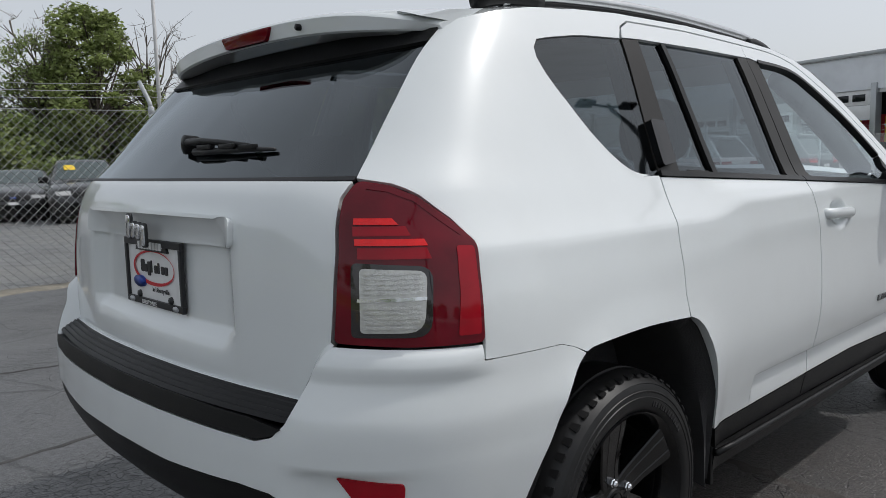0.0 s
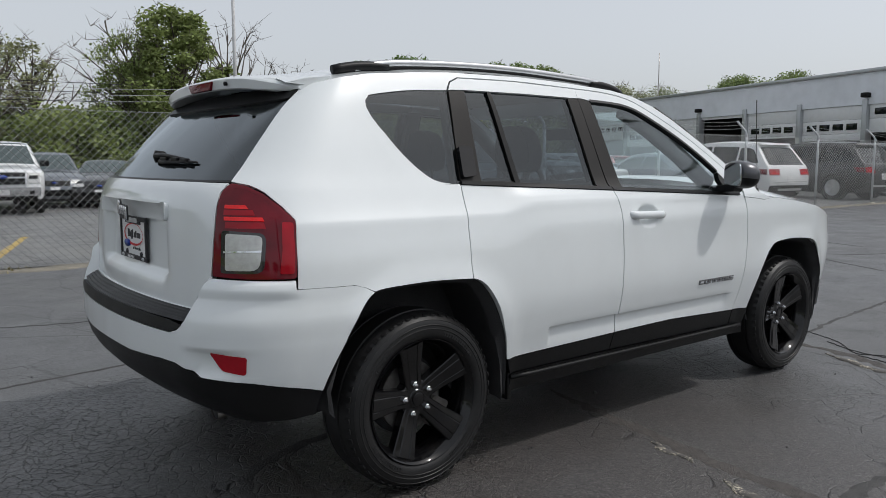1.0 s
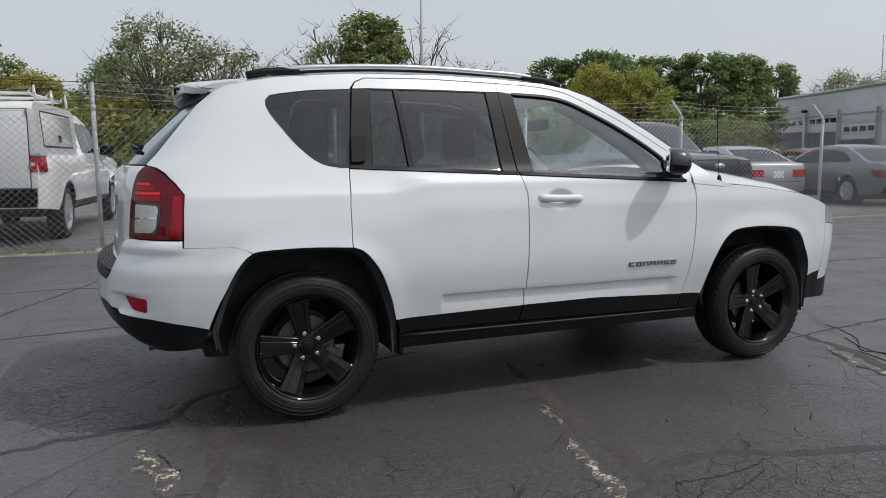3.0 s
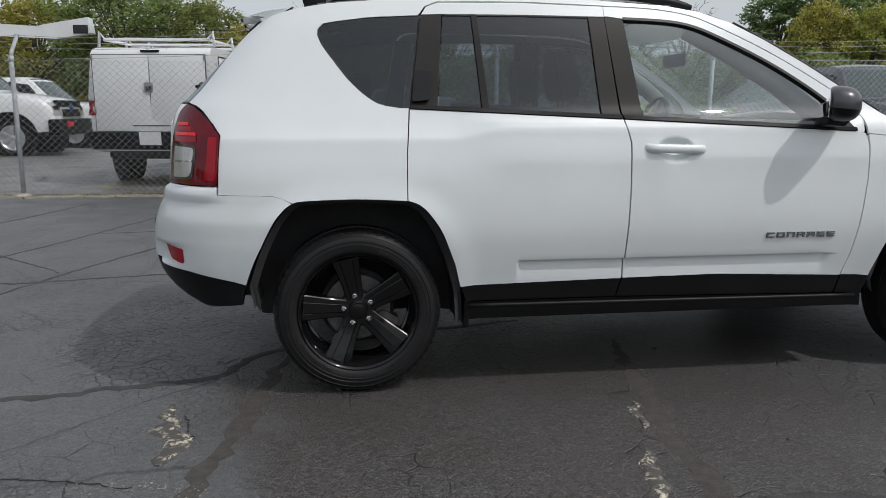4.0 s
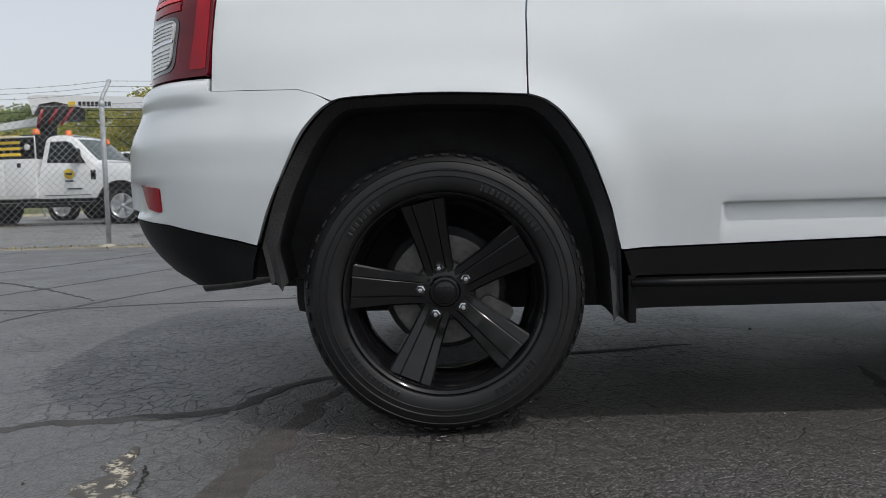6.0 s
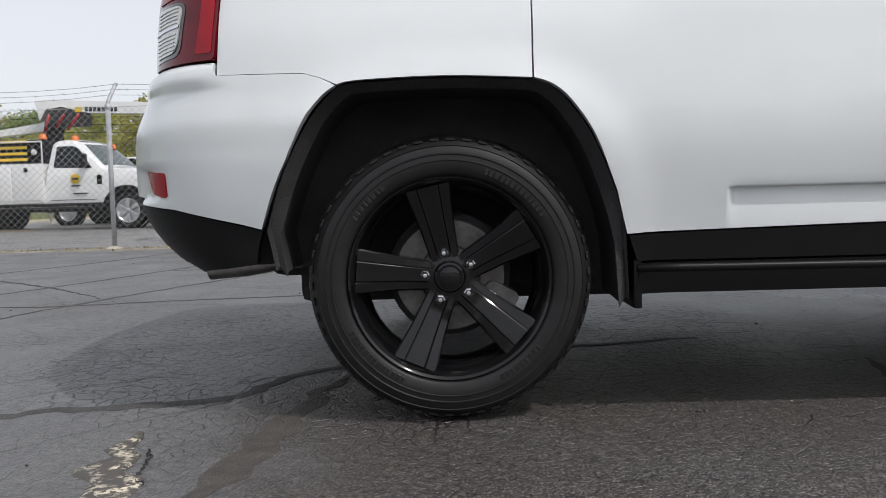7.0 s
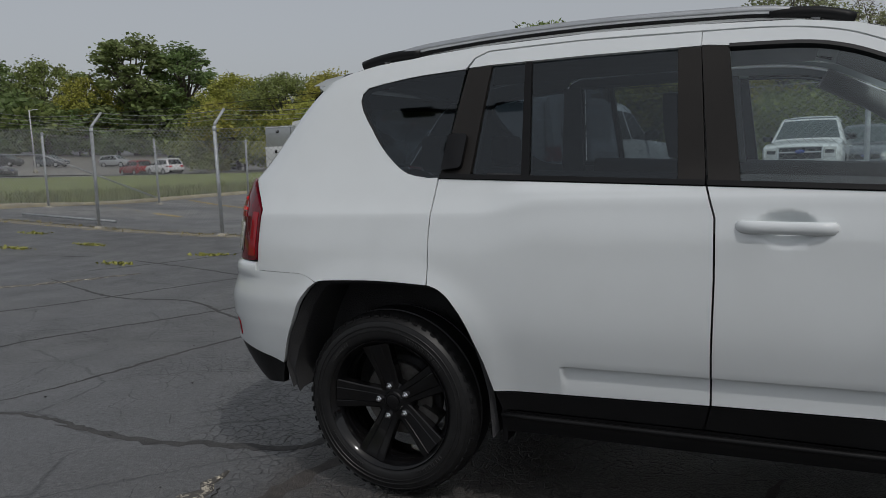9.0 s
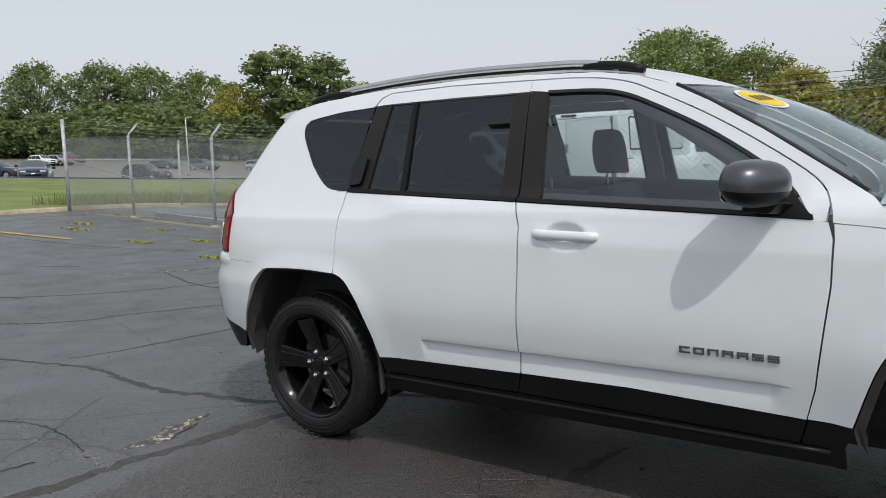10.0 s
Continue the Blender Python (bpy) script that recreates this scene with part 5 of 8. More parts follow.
tagged(ground, "dark worn asphalt lot with cracks and patches", "ground", kind="structure")

# ---- seams, cracks and worn paint on the open lot ----
def ribbon(name, pts, w, mat, label, lift=0.003, ragged=0.35, seed=0, category="road marking"):
    """A flat strip with an uneven rim, laid a few millimetres over the asphalt."""
    rng = random.Random(seed)
    line, gap = [], 0.014 if w < 0.02 else 0.035 if w < 0.05 else 0.05
    for p in flow(pts, 40):
        if not line or math.dist(p, line[-1]) > gap:
            line.append(tuple(p))
    stray = 0.0055 if w < 0.02 else 0.0065
    line = [(x + rng.gauss(0, stray), y + rng.gauss(0, stray)) for x, y in line]
    bm = bmesh.new()
    prev = None
    n = len(line)
    for i, p in enumerate(line):
        a, b = Vector(line[max(0, i - 1)]), Vector(line[min(n - 1, i + 1)])
        d = (b - a).normalized()
        q = Vector((-d.y, d.x))
        taper = min(1, 6 * i / n + 0.15, 6 * (n - 1 - i) / n + 0.15) * (rng.choice((0.25, 0.6, 1.0, 1.3)) if w < 0.02 else 1.0)
        l, r = (0.5 * w * taper * (1 + ragged * rng.uniform(-1, 1)) for _ in range(2))
        z = ground_z(p[0], p[1])
        row = [bm.verts.new((p[0] + q.x * l, p[1] + q.y * l, z + 0.0003)), bm.verts.new((p[0] + q.x * l * 0.8, p[1] + q.y * l * 0.8, z + lift)), bm.verts.new((p[0] - q.x * r * 0.8, p[1] - q.y * r * 0.8, z + lift)), bm.verts.new((p[0] - q.x * r, p[1] - q.y * r, z + 0.0003))]
        if prev:
            for k in range(3):
                bm.faces.new((prev[k], prev[k + 1], row[k + 1], row[k]))
        prev = row
    bmesh.ops.recalc_face_normals(bm, faces=bm.faces[:])
    if sum(f.normal.z for f in bm.faces) < 0:
        bmesh.ops.reverse_faces(bm, faces=bm.faces[:])
    return tagged(obj(name, bm, mat), label, category, kind="structure")


M["tar"] = node_mat("tar_seal", (0.048, 0.047, 0.046), 0.75, vary=0.4, scale=9, bump=0.7, bump_scale=110, dirt=0.7, dirt_colour=(0.062, 0.060, 0.058))
M["silt"] = node_mat("brown_silt", (0.068, 0.060, 0.054), 0.7, vary=0.35, scale=22, bump=0.8, bump_scale=150, dirt=0.7, dirt_colour=(0.040, 0.037, 0.034))
M["crack"] = node_mat("open_crack", (0.036, 0.035, 0.034), 0.9, vary=0.2)
for k, pts in enumerate((
        [(-1.9, -0.72), (-1.41, -0.74), (-1.23, -0.74), (-1.0, -0.68), (-0.82, -0.65), (-0.64, -0.63), (-0.55, -0.53), (-0.41, -0.29), (0.1, -0.1), (0.9, 0.1)],
        [(-0.1, -2.0), (0.26, -1.98), (0.58, -2.02), (0.81, -2.07), (0.97, -2.03), (1.06, -1.93), (1.26, -1.88), (1.49, -1.91), (1.73, -2.03), (2.03, -2.09), (2.32, -2.25), (3.4, -2.6)],
        [(3.1, -0.62), (3.35, -0.54), (4.36, -0.40), (6.04, -0.29), (9.0, -0.1)],
        [(-3.3, -0.9), (-2.38, -0.70), (-2.06, -0.66), (-1.64, -0.73), (-1.33, -0.76)],
        [(-2.55, -0.60), (-2.42, -0.25), (-2.3, 0.4), (-2.1, 1.2), (-1.75, 2.15), (-1.2, 3.4), (-0.6, 5.0)],
        [(-6.2, -1.2), (-4.02, -0.05), (-3.58, 0.62), (-3.04, 1.53), (-2.5, 2.7), (-1.9, 4.6)],
        [(-7.4, -0.6), (-5.41, 0.75), (-4.73, 1.48), (-4.17, 2.6), (-3.4, 4.2), (-3.0, 5.8)],
        [(-6.53, 2.82), (-4.5, 1.97), (-3.52, 1.95), (-2.4, 1.4), (-1.5, 1.5), (-0.3, 1.65), (1.2, 1.8), (4.0, 1.9)],
        [(-9.5, 1.0), (-7.66, 2.05), (-6.53, 2.82), (-5.64, 4.07), (-5.0, 5.6)],
        [(-2.2, 3.4), (-1.18, 3.5), (-0.55, 3.2), (1.0, 3.0), (4.0, 3.3)],
        [(4.2, 2.2), (7.03, 1.98), (8.33, 1.87), (9.01, 1.26), (11.0, 0.6)],
        [(6.5, 4.9), (9.87, 3.84), (10.2, 2.98), (9.86, 1.71)], [(8.21, 1.79), (7.82, 1.11), (7.44, 0.44)],
        [(-12.0, -2.0), (-9.0, -0.4), (-7.0, 0.2), (-5.4, 0.6)], [(-11.5, 3.2), (-9.0, 3.6), (-7.0, 4.1), (-4.1, 3.3), (-2.99, 2.64), (-2.0, 1.7)])):
    ribbon("sealed_crack", pts, 0.030 if k not in (1, 0) else 0.055, "tar", "dark tar-sealed crack in the asphalt", lift=0.0018 + 0.00012 * k, seed=k)
for k, (x0, x1) in enumerate(((-0.40, -0.66), (1.17, 0.92), (3.30, 2.70), (-6.3, -6.6), (-4.7, -5.0))):
    ribbon("silted_seam", [(x0 + 0.1, -0.3), (x0 - 0.02, -0.95), ((x0 * 2 + x1) / 3 - 0.02, -1.5), ((x0 + 2 * x1) / 3, -2.1), (x1, -3.0), (x1 - 0.1, -4.0)], 0.085, "silt", "brown silted seam in the asphalt", 0.0012 + 0.0001 * k, 0.6, 20 + k)
for k, pts in enumerate(([(-1.9, -1.55), (-1.61, -1.5), (-1.4, -1.44), (-1.19, -1.44), (-0.96, -1.48), (-0.71, -1.56)], [(-1.2, -2.0), (-0.95, -1.9), (-0.86, -1.69)],
                           [(1.5, -2.02), (1.38, -2.05), (1.2, -2.06), (1.06, -2.05)], [(1.2, -2.06), (1.03, -2.19), (0.91, -2.29), (0.87, -2.36)], [(1.44, -2.09), (1.3, -2.15), (1.13, -2.21), (1.0, -2.29), (0.93, -2.39)],
                           [(1.06, -2.05), (0.98, -2.15), (0.85, -2.24)],
                           [(3.78, -0.35), (3.71, -0.56), (3.59, -0.76), (3.37, -0.97), (3.45, -1.13), (3.36, -1.38), (3.4, -1.68), (3.3, -2.2)], [(3.33, -1.0), (3.27, -1.27), (3.26, -1.5), (3.12, -1.83)], [(3.55, -0.7), (3.42, -0.95), (3.40, -1.2), (3.29, -1.55)],
                           [(-0.66, -1.02), (-0.63, -1.08), (-0.61, -1.17), (-0.58, -1.24)])):
    ribbon("open_crack", pts, 0.0036 if 6 <= k <= 8 else 0.0014, "crack", "thin open crack in the asphalt", 0.0042 + 0.0001 * k, 0.95, 40 + k)


def worn_paint_mat():
    """Old line paint, mostly gone: pale flakes left between dark stones."""
    m = node_mat("old_line_paint", (0.55, 0.50, 0.40), 0.8, vary=0.25, scale=14)
    n, l = m.node_tree.nodes, m.node_tree.links
    p, geo = n["Principled BSDF"], n.new("ShaderNodeNewGeometry")
    base = p.inputs["Base Color"].links[0].from_socket
    fac = None
    for sc, lo, hi in ((95, 0.47, 0.56), (17, 0.46, 0.58)):
        t, r = n.new("ShaderNodeTexNoise"), n.new("ShaderNodeMapRange")
        t.inputs["Scale"].default_value, t.inputs["Detail"].default_value = sc, 4
        r.inputs[1].default_value, r.inputs[2].default_value = lo, hi
        l.new(geo.outputs["Position"], t.inputs["Vector"]), l.new(t.outputs["Fac"], r.inputs[0])
        if fac is None:
            fac = r.outputs[0]
        else:
            k = n.new("ShaderNodeMath")
            k.operation = "MULTIPLY"
            l.new(fac, k.inputs[0]), l.new(r.outputs[0], k.inputs[1])
            fac = k.outputs[0]
    mx = n.new("ShaderNodeMixRGB")
    mx.inputs[1].default_value = (0.075, 0.070, 0.064, 1)
    l.new(fac, mx.inputs[0]), l.new(base, mx.inputs[2]), l.new(mx.outputs[0], p.inputs["Base Color"])
    bp = n.new("ShaderNodeBump")
    bp.inputs["Strength"].default_value, bp.inputs["Distance"].default_value = 0.6, 0.004
    l.new(fac, bp.inputs["Height"]), l.new(bp.outputs[0], p.inputs["Normal"])
    return m


M["paint_flake"] = worn_paint_mat()
for k, (pts, w) in enumerate((([(-0.72, -0.90), (-0.71, -0.94), (-0.69, -1.07), (-0.67, -1.23), (-0.65, -1.45)], 0.092), ([(1.065, -1.10), (1.05, -1.15), (1.02, -1.27), (1.00, -1.36)], 0.032),
                              ([(0.94, -1.52), (0.92, -1.57), (0.88, -1.77), (0.83, -2.0), (0.80, -2.12)], 0.062), ([(3.22, -0.85), (3.14, -0.98), (3.04, -1.31), (3.02, -1.56), (2.99, -1.86), (2.93, -2.3)], 0.07),
                              ([(-6.7, 1.7), (-6.6, 1.8), (-5.9, 2.4), (-5.3, 3.2)], 0.12))):
    ribbon("worn_parking_line", pts, w, "paint_flake", "worn yellowish paint of an old parking line", 0.0052, 0.85, 60 + k)

# ---- the yard behind the fence ----
def sheet_bm(x0, x1, y0, y1, lift, nx=20, ny=12, skew=0.0):
    """A strip of surface that follows the ground."""
    bm = bmesh.new()
    g = []
    for i in range(nx + 1):
        row = []
        for j in range(ny + 1):
            x, y = x0 + (x1 - x0) * i / nx, y0 + (y1 - y0) * j / ny
            x += skew * (y - y0)
            row.append(bm.verts.new((x, y, ground_z(x, y) + lift)))
        g.append(row)
    for a, b in zip(g, g[1:]):
        for j in range(ny):
            bm.faces.new((a[j], b[j], b[j + 1], a[j + 1]))
    return bm


def stripe(name, a, b, w, mat, label, category="road marking", lift=0.008):
    """A painted line from a to b, thin but solid, draped over the ground."""
    a, b = Vector(a), Vector(b)
    d = (b - a).normalized()
    q = Vector((-d.y, d.x)) * w / 2
    n = max(2, int((b - a).length / 1.0))
    bm = bmesh.new()
    rows = []
    for i in range(n + 1):
        c = a + (b - a) * i / n
        rows.append([bm.verts.new((*(c + k * q), ground_z(c.x, c.y) + lift)) for k in (-1, 1)])
    for s, t in zip(rows, rows[1:]):
        bm.faces.new((s[0], t[0], t[1], s[1]))
    bmesh.ops.recalc_face_normals(bm, faces=bm.faces[:])
    return tagged(obj(name, bm, mat), label, category, kind="structure")


M["yellow_paint"] = node_mat("worn_yellow_paint", (0.52, 0.37, 0.11), 0.7, vary=0.25, scale=6, dirt=0.75, dirt_colour=(0.10, 0.095, 0.085), bump=0.3, bump_scale=90)
M["concrete"] = node_mat("pale_concrete", (0.40, 0.37, 0.31), 0.8, vary=0.2, scale=3, dirt=0.4, dirt_colour=(0.18, 0.16, 0.10), bump=0.3, bump_scale=60)
M["grass"] = node_mat("lawn", (0.15, 0.19, 0.045), 0.85, vary=0.3, scale=0.8, dirt=0.5, dirt_colour=(0.21, 0.20, 0.07), bump=0.9, bump_scale=9)
M["blade"] = node_mat("long_grass", (0.17, 0.20, 0.06), 0.7, vary=0.4, scale=2.0, dirt=0.4, dirt_colour=(0.22, 0.19, 0.08))
M["dry_blade"] = node_mat("dry_grass", (0.30, 0.26, 0.13), 0.8, vary=0.4, scale=3)
M["dry_litter"] = node_mat("dry_litter", (0.22, 0.20, 0.16), 0.9, vary=0.35, scale=6, dirt=0.7, dirt_colour=(0.16, 0.155, 0.14), bump=0.8, bump_scale=60)
M["weed"] = node_mat("yellow_weed", (0.30, 0.30, 0.07), 0.7, vary=0.3, scale=9)
yard = obj("yard_pavement", sheet_bm(-14.9, 60, 6.75, 37, 0.006, 60, 12), "old_asphalt")
tagged(yard, "bleached grey asphalt of the fenced yard", "pavement", kind="structure")
M["far_asphalt"] = asphalt_mat("sun_bleached_asphalt", (0.27, 0.255, 0.225), (0.30, 0.275, 0.235), 0.6, 0.5)
lot = obj("far_lot_pavement", sheet_bm(-150, -33, -60, 120, 0.03, 40, 14, -0.04), "far_asphalt")
tagged(lot, "bleached grey asphalt of the far car park", "pavement", kind="structure")
lawn = obj("lawn", sheet_bm(-33, -15.3, -40, 75, 0.03, 16, 24), "grass")
tagged(lawn, "mown green lawn beyond the kerb", "grass", kind="structure")
M["kerb"] = node_mat("tan_kerb", (0.42, 0.37, 0.25), 0.85, vary=0.25, scale=2.2, dirt=0.7, dirt_colour=(0.26, 0.22, 0.12), bump=0.4, bump_scale=50)
kerb, last = bmesh.new(), None
for j in range(110):
    y = -36 + 1.0 * j
    z, sway = ground_z(-15.2, y), 0.015 * math.sin(2.3 * j)
    row = [kerb.verts.new((x + sway, y, z + h)) for x, h in ((-15.33, -0.1), (-15.33, 0.075), (-15.30, 0.095), (-15.15, 0.092), (-15.11, 0.06), (-15.10, -0.1))]
    if last:
        for k in range(5):
            kerb.faces.new((last[k], row[k], row[k + 1], last[k + 1]))
    last = row
bmesh.ops.recalc_face_normals(kerb, faces=kerb.faces[:])
tagged(obj("kerb", kerb, "kerb"), "worn tan concrete kerb along the lawn", "kerb", kind="structure")
for a, b in (((-0.46, 6.9), (0.66, 10.8)), ((2.6, 6.9), (3.7, 10.8)), ((-3.4, 7.6), (-2.5, 11.0)), ((5.6, 6.9), (6.7, 10.8)), ((8.6, 6.9), (9.7, 10.8))):
    stripe("stall_line", a, b, 0.11, "yellow_paint", "worn yellow parking line in the yard")
for a, b in (((-14.4, 10.9), (-10.3, 9.1)), ((-14.7, 14.07), (-8.0, 10.7)), ((-14.2, 17.4), (-9.6, 14.9))):
    stripe("stall_line", a, b, 0.11, "yellow_paint", "faded yellow parking line in the yard", lift=0.02)
stripe("stall_line", (-14.9, 0.15), (-12.3, 0.61), 0.12, "yellow_paint", "faded yellow parking line on the open lot")
for y in (-6, -3, 3):
    stripe("stall_line", (-14.8, y), (-10.2, y + 0.8), 0.12, "yellow_paint", "faded yellow parking line on the open lot")


def blades(name, n, area, h, mat, label, seed, spread=0.25):
    rng = random.Random(seed)
    vs, fs = [], []
    for _ in range(n):
        x, y = area(rng)
        z = ground_z(x, y)
        a = rng.random() * 6.28
        hh = h * (0.4 + 0.8 * rng.random())
        w = 0.010 + 0.014 * rng.random()
        lx, ly = spread * hh * rng.uniform(-1, 1), spread * hh * rng.uniform(-1, 1)
        c, s = math.cos(a) * w, math.sin(a) * w
        k = len(vs)
        vs += [(x - c, y - s, z), (x + c, y + s, z), (x + lx * 0.6 + c * 0.6, y + ly * 0.6 + s * 0.6, z + hh * 0.65), (x + lx * 0.6 - c * 0.6, y + ly * 0.6 - s * 0.6, z + hh * 0.65), (x + lx * 1.4, y + ly * 1.4, z + hh)]
        fs += [(k, k + 1, k + 2, k + 3), (k + 3, k + 2, k + 4)]
    me = bpy.data.meshes.new(name)
    me.from_pydata(vs, [], fs)
    me.materials.append(M[mat])
    return tagged(new(name, me), label, "grass", kind="stuff")


blades("long_grass", 9000, lambda r: (-15.35 - 3.5 * r.random() ** 1.6, r.uniform(7.6, 32)), 0.34, "blade", "rough long grass along the fence", 3)
ribbon("dry_verge", [(-14.8, 6.55), (-8, 6.56), (-2, 6.54), (6, 6.56), (18, 6.54), (32, 6.55)], 0.34, "dry_litter", "strip of dry litter and gravel along the fence", 0.012, 0.45, 90, "ground")
blades("fence_weeds", 900, lambda r: (r.uniform(-14.8, 0), 6.6 + r.gauss(0, 0.10)), 0.035, "dry_blade", "dry weeds along the fence foot", 4)
blades("lot_weeds", 620, lambda r: ((lambda c: (c[0] + r.gauss(0, 0.16), c[1] + r.gauss(0, 0.05)))(r.choice(((-12.2, 5.2), (-11.4, 4.6), (-10.2, 5.6), (-8.9, 4.3), (-8.2, 5.0), (-6.3, 3.7), (-5.6, 4.6))))), 0.035, "weed", "yellow weeds in the asphalt joints", 5, 1.2)


# ---- chain-link fence ----
def link_mesh(width, height, pitch=0.076, r=0.0020):
    """Woven diamond wire of one bay: zigzag wires with a three-sided section."""
    n, rows = int(width / pitch), int(height / pitch)
    vs, fs = [], []
    px, pz = width / n, height / rows
    for i in range(n + 1):
        for sgn in (1, -1):
            if (i == 0 and sgn < 0) or (i == n and sgn > 0):
                continue
            pts = []
            for k in range(rows * 2 + 1):
                off = (0.5 * px if k % 2 else 0.0) * sgn
                pts.append((i * px + off, 0.004 * sgn * (1 if k % 2 else -1), k * pz / 2))
            k0 = len(vs)
            for a, b, c in pts:
                vs += [(a - r, b, c), (a + r, b - r, c), (a + r, b + r, c)]
            for k in range(len(pts) - 1):
                q = k0 + 3 * k
                fs += [(q, q + 1, q + 4, q + 3), (q + 1, q + 2, q + 5, q + 4), (q + 2, q, q + 3, q + 5)]
    me = bpy.data.meshes.new("chain_link")
    me.from_pydata(vs, [], fs)
    me.materials.append(M["wire"])
    return me


LINK = link_mesh(3.03, 1.80, 0.088, 0.0028)


def post_bm(h=1.86, r=0.029):
    bm = tube_bm([(0, 0, -0.1), (0, 0, h)], r, 12)
    merge(bm, spin_bm([(0.0, h + 0.03), (r + 0.006, h + 0.012), (r + 0.008, h - 0.05), (r, h - 0.06)], 12, "z"))
    return bm


def fence_run(posts, arm_way, label, arms=True):
    """A run of fence through its posts' places on the plan."""
    run = empty("chain_link_fence", label, "fence")
    post = arm = foot = None
    tops = []
    for i, (x, y) in enumerate(posts):
        z, tall = ground_z(x, y), 0.94 if x < -3 else 1.0
        rng = random.Random(i)
        a, b = Vector(posts[max(0, i - 1)]), Vector(posts[min(len(posts) - 1, i + 1)])
        ang = math.degrees(math.atan2(b.y - a.y, b.x - a.x))
        if post is None:
            p = post = part("post", post_bm(), "galv", run, "galvanised post")
            arm = arms and part("barb_arm", tube_bm([(0, 0, 1.86), (0, arm_way * 0.03, 1.93), (0, arm_way * 0.25, 2.17)], 0.024, 10), "galv", post, "sloping arm for barbed wire")
            foot = part("footing", spin_bm([(0.0, 0.05), (0.07, 0.04), (0.12, 0.0), (0.12, -0.05)], 14, "z"), "concrete", post, "concrete footing")
        else:
            p = new("post", post.data)
            p.parent = run
            for src in (arm, foot) if arms else (foot,):
                o = new(src.name.split(".")[0], src.data)
                o.parent = p
        p.matrix_basis = pose(x, y, z, rng.uniform(-0.8, 0.8), rng.uniform(-0.8, 0.8), ang + rng.uniform(-4, 4)) @ Matrix.Diagonal((1, 1, tall, 1))
        nrm = Vector((-math.sin(radians(ang)), math.cos(radians(ang)), 0)) * arm_way
        tops.append((Vector((x, y, z)), nrm, tall))
        if i + 1 < len(posts):
            nx, ny = posts[i + 1]
            w = math.hypot(nx - x, ny - y)
            ux, uy = (nx - x) / w, (ny - y) / w
            o = tagged(new("chain_link", LINK), kind="stuff")
            o.parent = run
            k = w / 3.03
            o.matrix_basis = Matrix(((ux * k, -uy, 0, x - nrm.x * 0.034), (uy * k, ux, 0, y - nrm.y * 0.034), ((ground_z(nx, ny) - z) / 3.03, 0, tall, z + 0.03), (0, 0, 0, 1)))
    for k, (dy, dz) in enumerate(((0.24, 2.16), (0.165, 2.08), (0.09, 2.0), (0.03, 1.835))):
        pts = []
        for (pa, na, ta), (pb, nb, tb) in zip(tops, tops[1:]):
            for j in range(6):
                t = j / 6
                c = pa.lerp(pb, t) + na * dy * arms + Vector((0, 0, dz * (ta + (tb - ta) * t) - (0.07 if k < 3 else 0.02) * 4 * t * (1 - t)))
                pts.append(c + Vector((0, 0.02 * math.sin(37 * (pa.x + t)), 0)) * (k < 3))
        pts.append(tops[-1][0] + tops[-1][1] * dy * arms + Vector((0, 0, dz * tops[-1][2])))
        w = part("barbed_wire" if k < 3 else "tension_wire", tube_bm(pts, 0.0035, 4), "wire", run, "sagging barbed wire" if k < 3 else "")
        if k < 3:
            bm = bmesh.new()
            rng = random.Random(k)
            for a, b in zip(pts, pts[1:]):
                for j in range(3):
                    t = (j + rng.random()) / 3
                    c = Vector(a).lerp(Vector(b), t)
                    d = Vector((rng.uniform(-1, 1), rng.uniform(-1, 1), rng.uniform(-1, 1))).normalized() * 0.022
                    tube_bm([c - d, c + d], 0.003, 3, bm)
            tagged(part("barbs", bm, "wire", w, "", False), kind="stuff")
    return run


fence_run([(x, 6.6) for x in (-12.5, -9.82, -7.07, -4.08, -1.01, 2.1, 5.2, 8.34, 11.7, 15.05, 18.55, 22.0, 25.4, 28.8, 32.2)], 1, "galvanised chain-link fence with barbed wire arms")
fence_run([(-14.69, 9.48), (-14.30, 12.6), (-13.9, 15.9), (-13.5, 19.1), (-13.1, 22.3), (-12.7, 25.5), (-12.3, 28.7), (-11.9, 31.9)], 1, "galvanised chain-link fence beside the lawn", False)
corner = empty("corner_gate_fence", "galvanised corner bay with a brace and top rail", "fence")
zc_ = ground_z(-15.0, 6.6)
part("corner_post", tube_bm([(-15.05, 6.6, zc_ - 0.1), (-15.05, 6.6, zc_ + 2.15)], 0.042, 14), "galv", corner, "tall galvanised corner post")
part("top_rail", tube_bm([(-15.05, 6.6, zc_ + 1.22), (-14.69, 9.48, ground_z(-14.69, 9.48) + 1.25)], 0.018, 8), "galv", corner, "galvanised brace rail")
part("brace", tube_bm([(-15.0, 6.66, zc_ + 1.20), (-12.5, 6.66, ground_z(-12.5, 6.6) + 0.85)], 0.018, 8), "galv", corner, "galvanised sloping brace")
for (x0, y0), (x1, y1) in (((-15.05, 6.62), (-12.5, 6.6)), ((-15.05, 6.62), (-14.69, 9.48))):
    w = math.hypot(x1 - x0, y1 - y0)
    lm = tagged(new("chain_link", LINK), kind="stuff")
    lm.parent = corner
    lm.matrix_basis = Matrix((((x1 - x0) / 3.03, -(y1 - y0) / w, 0, x0), ((y1 - y0) / 3.03, (x1 - x0) / w, 0, y0), ((ground_z(x1, y1) - zc_) / 3.03, 0, 0.94, zc_ + 0.03), (0, 0, 0, 1)))
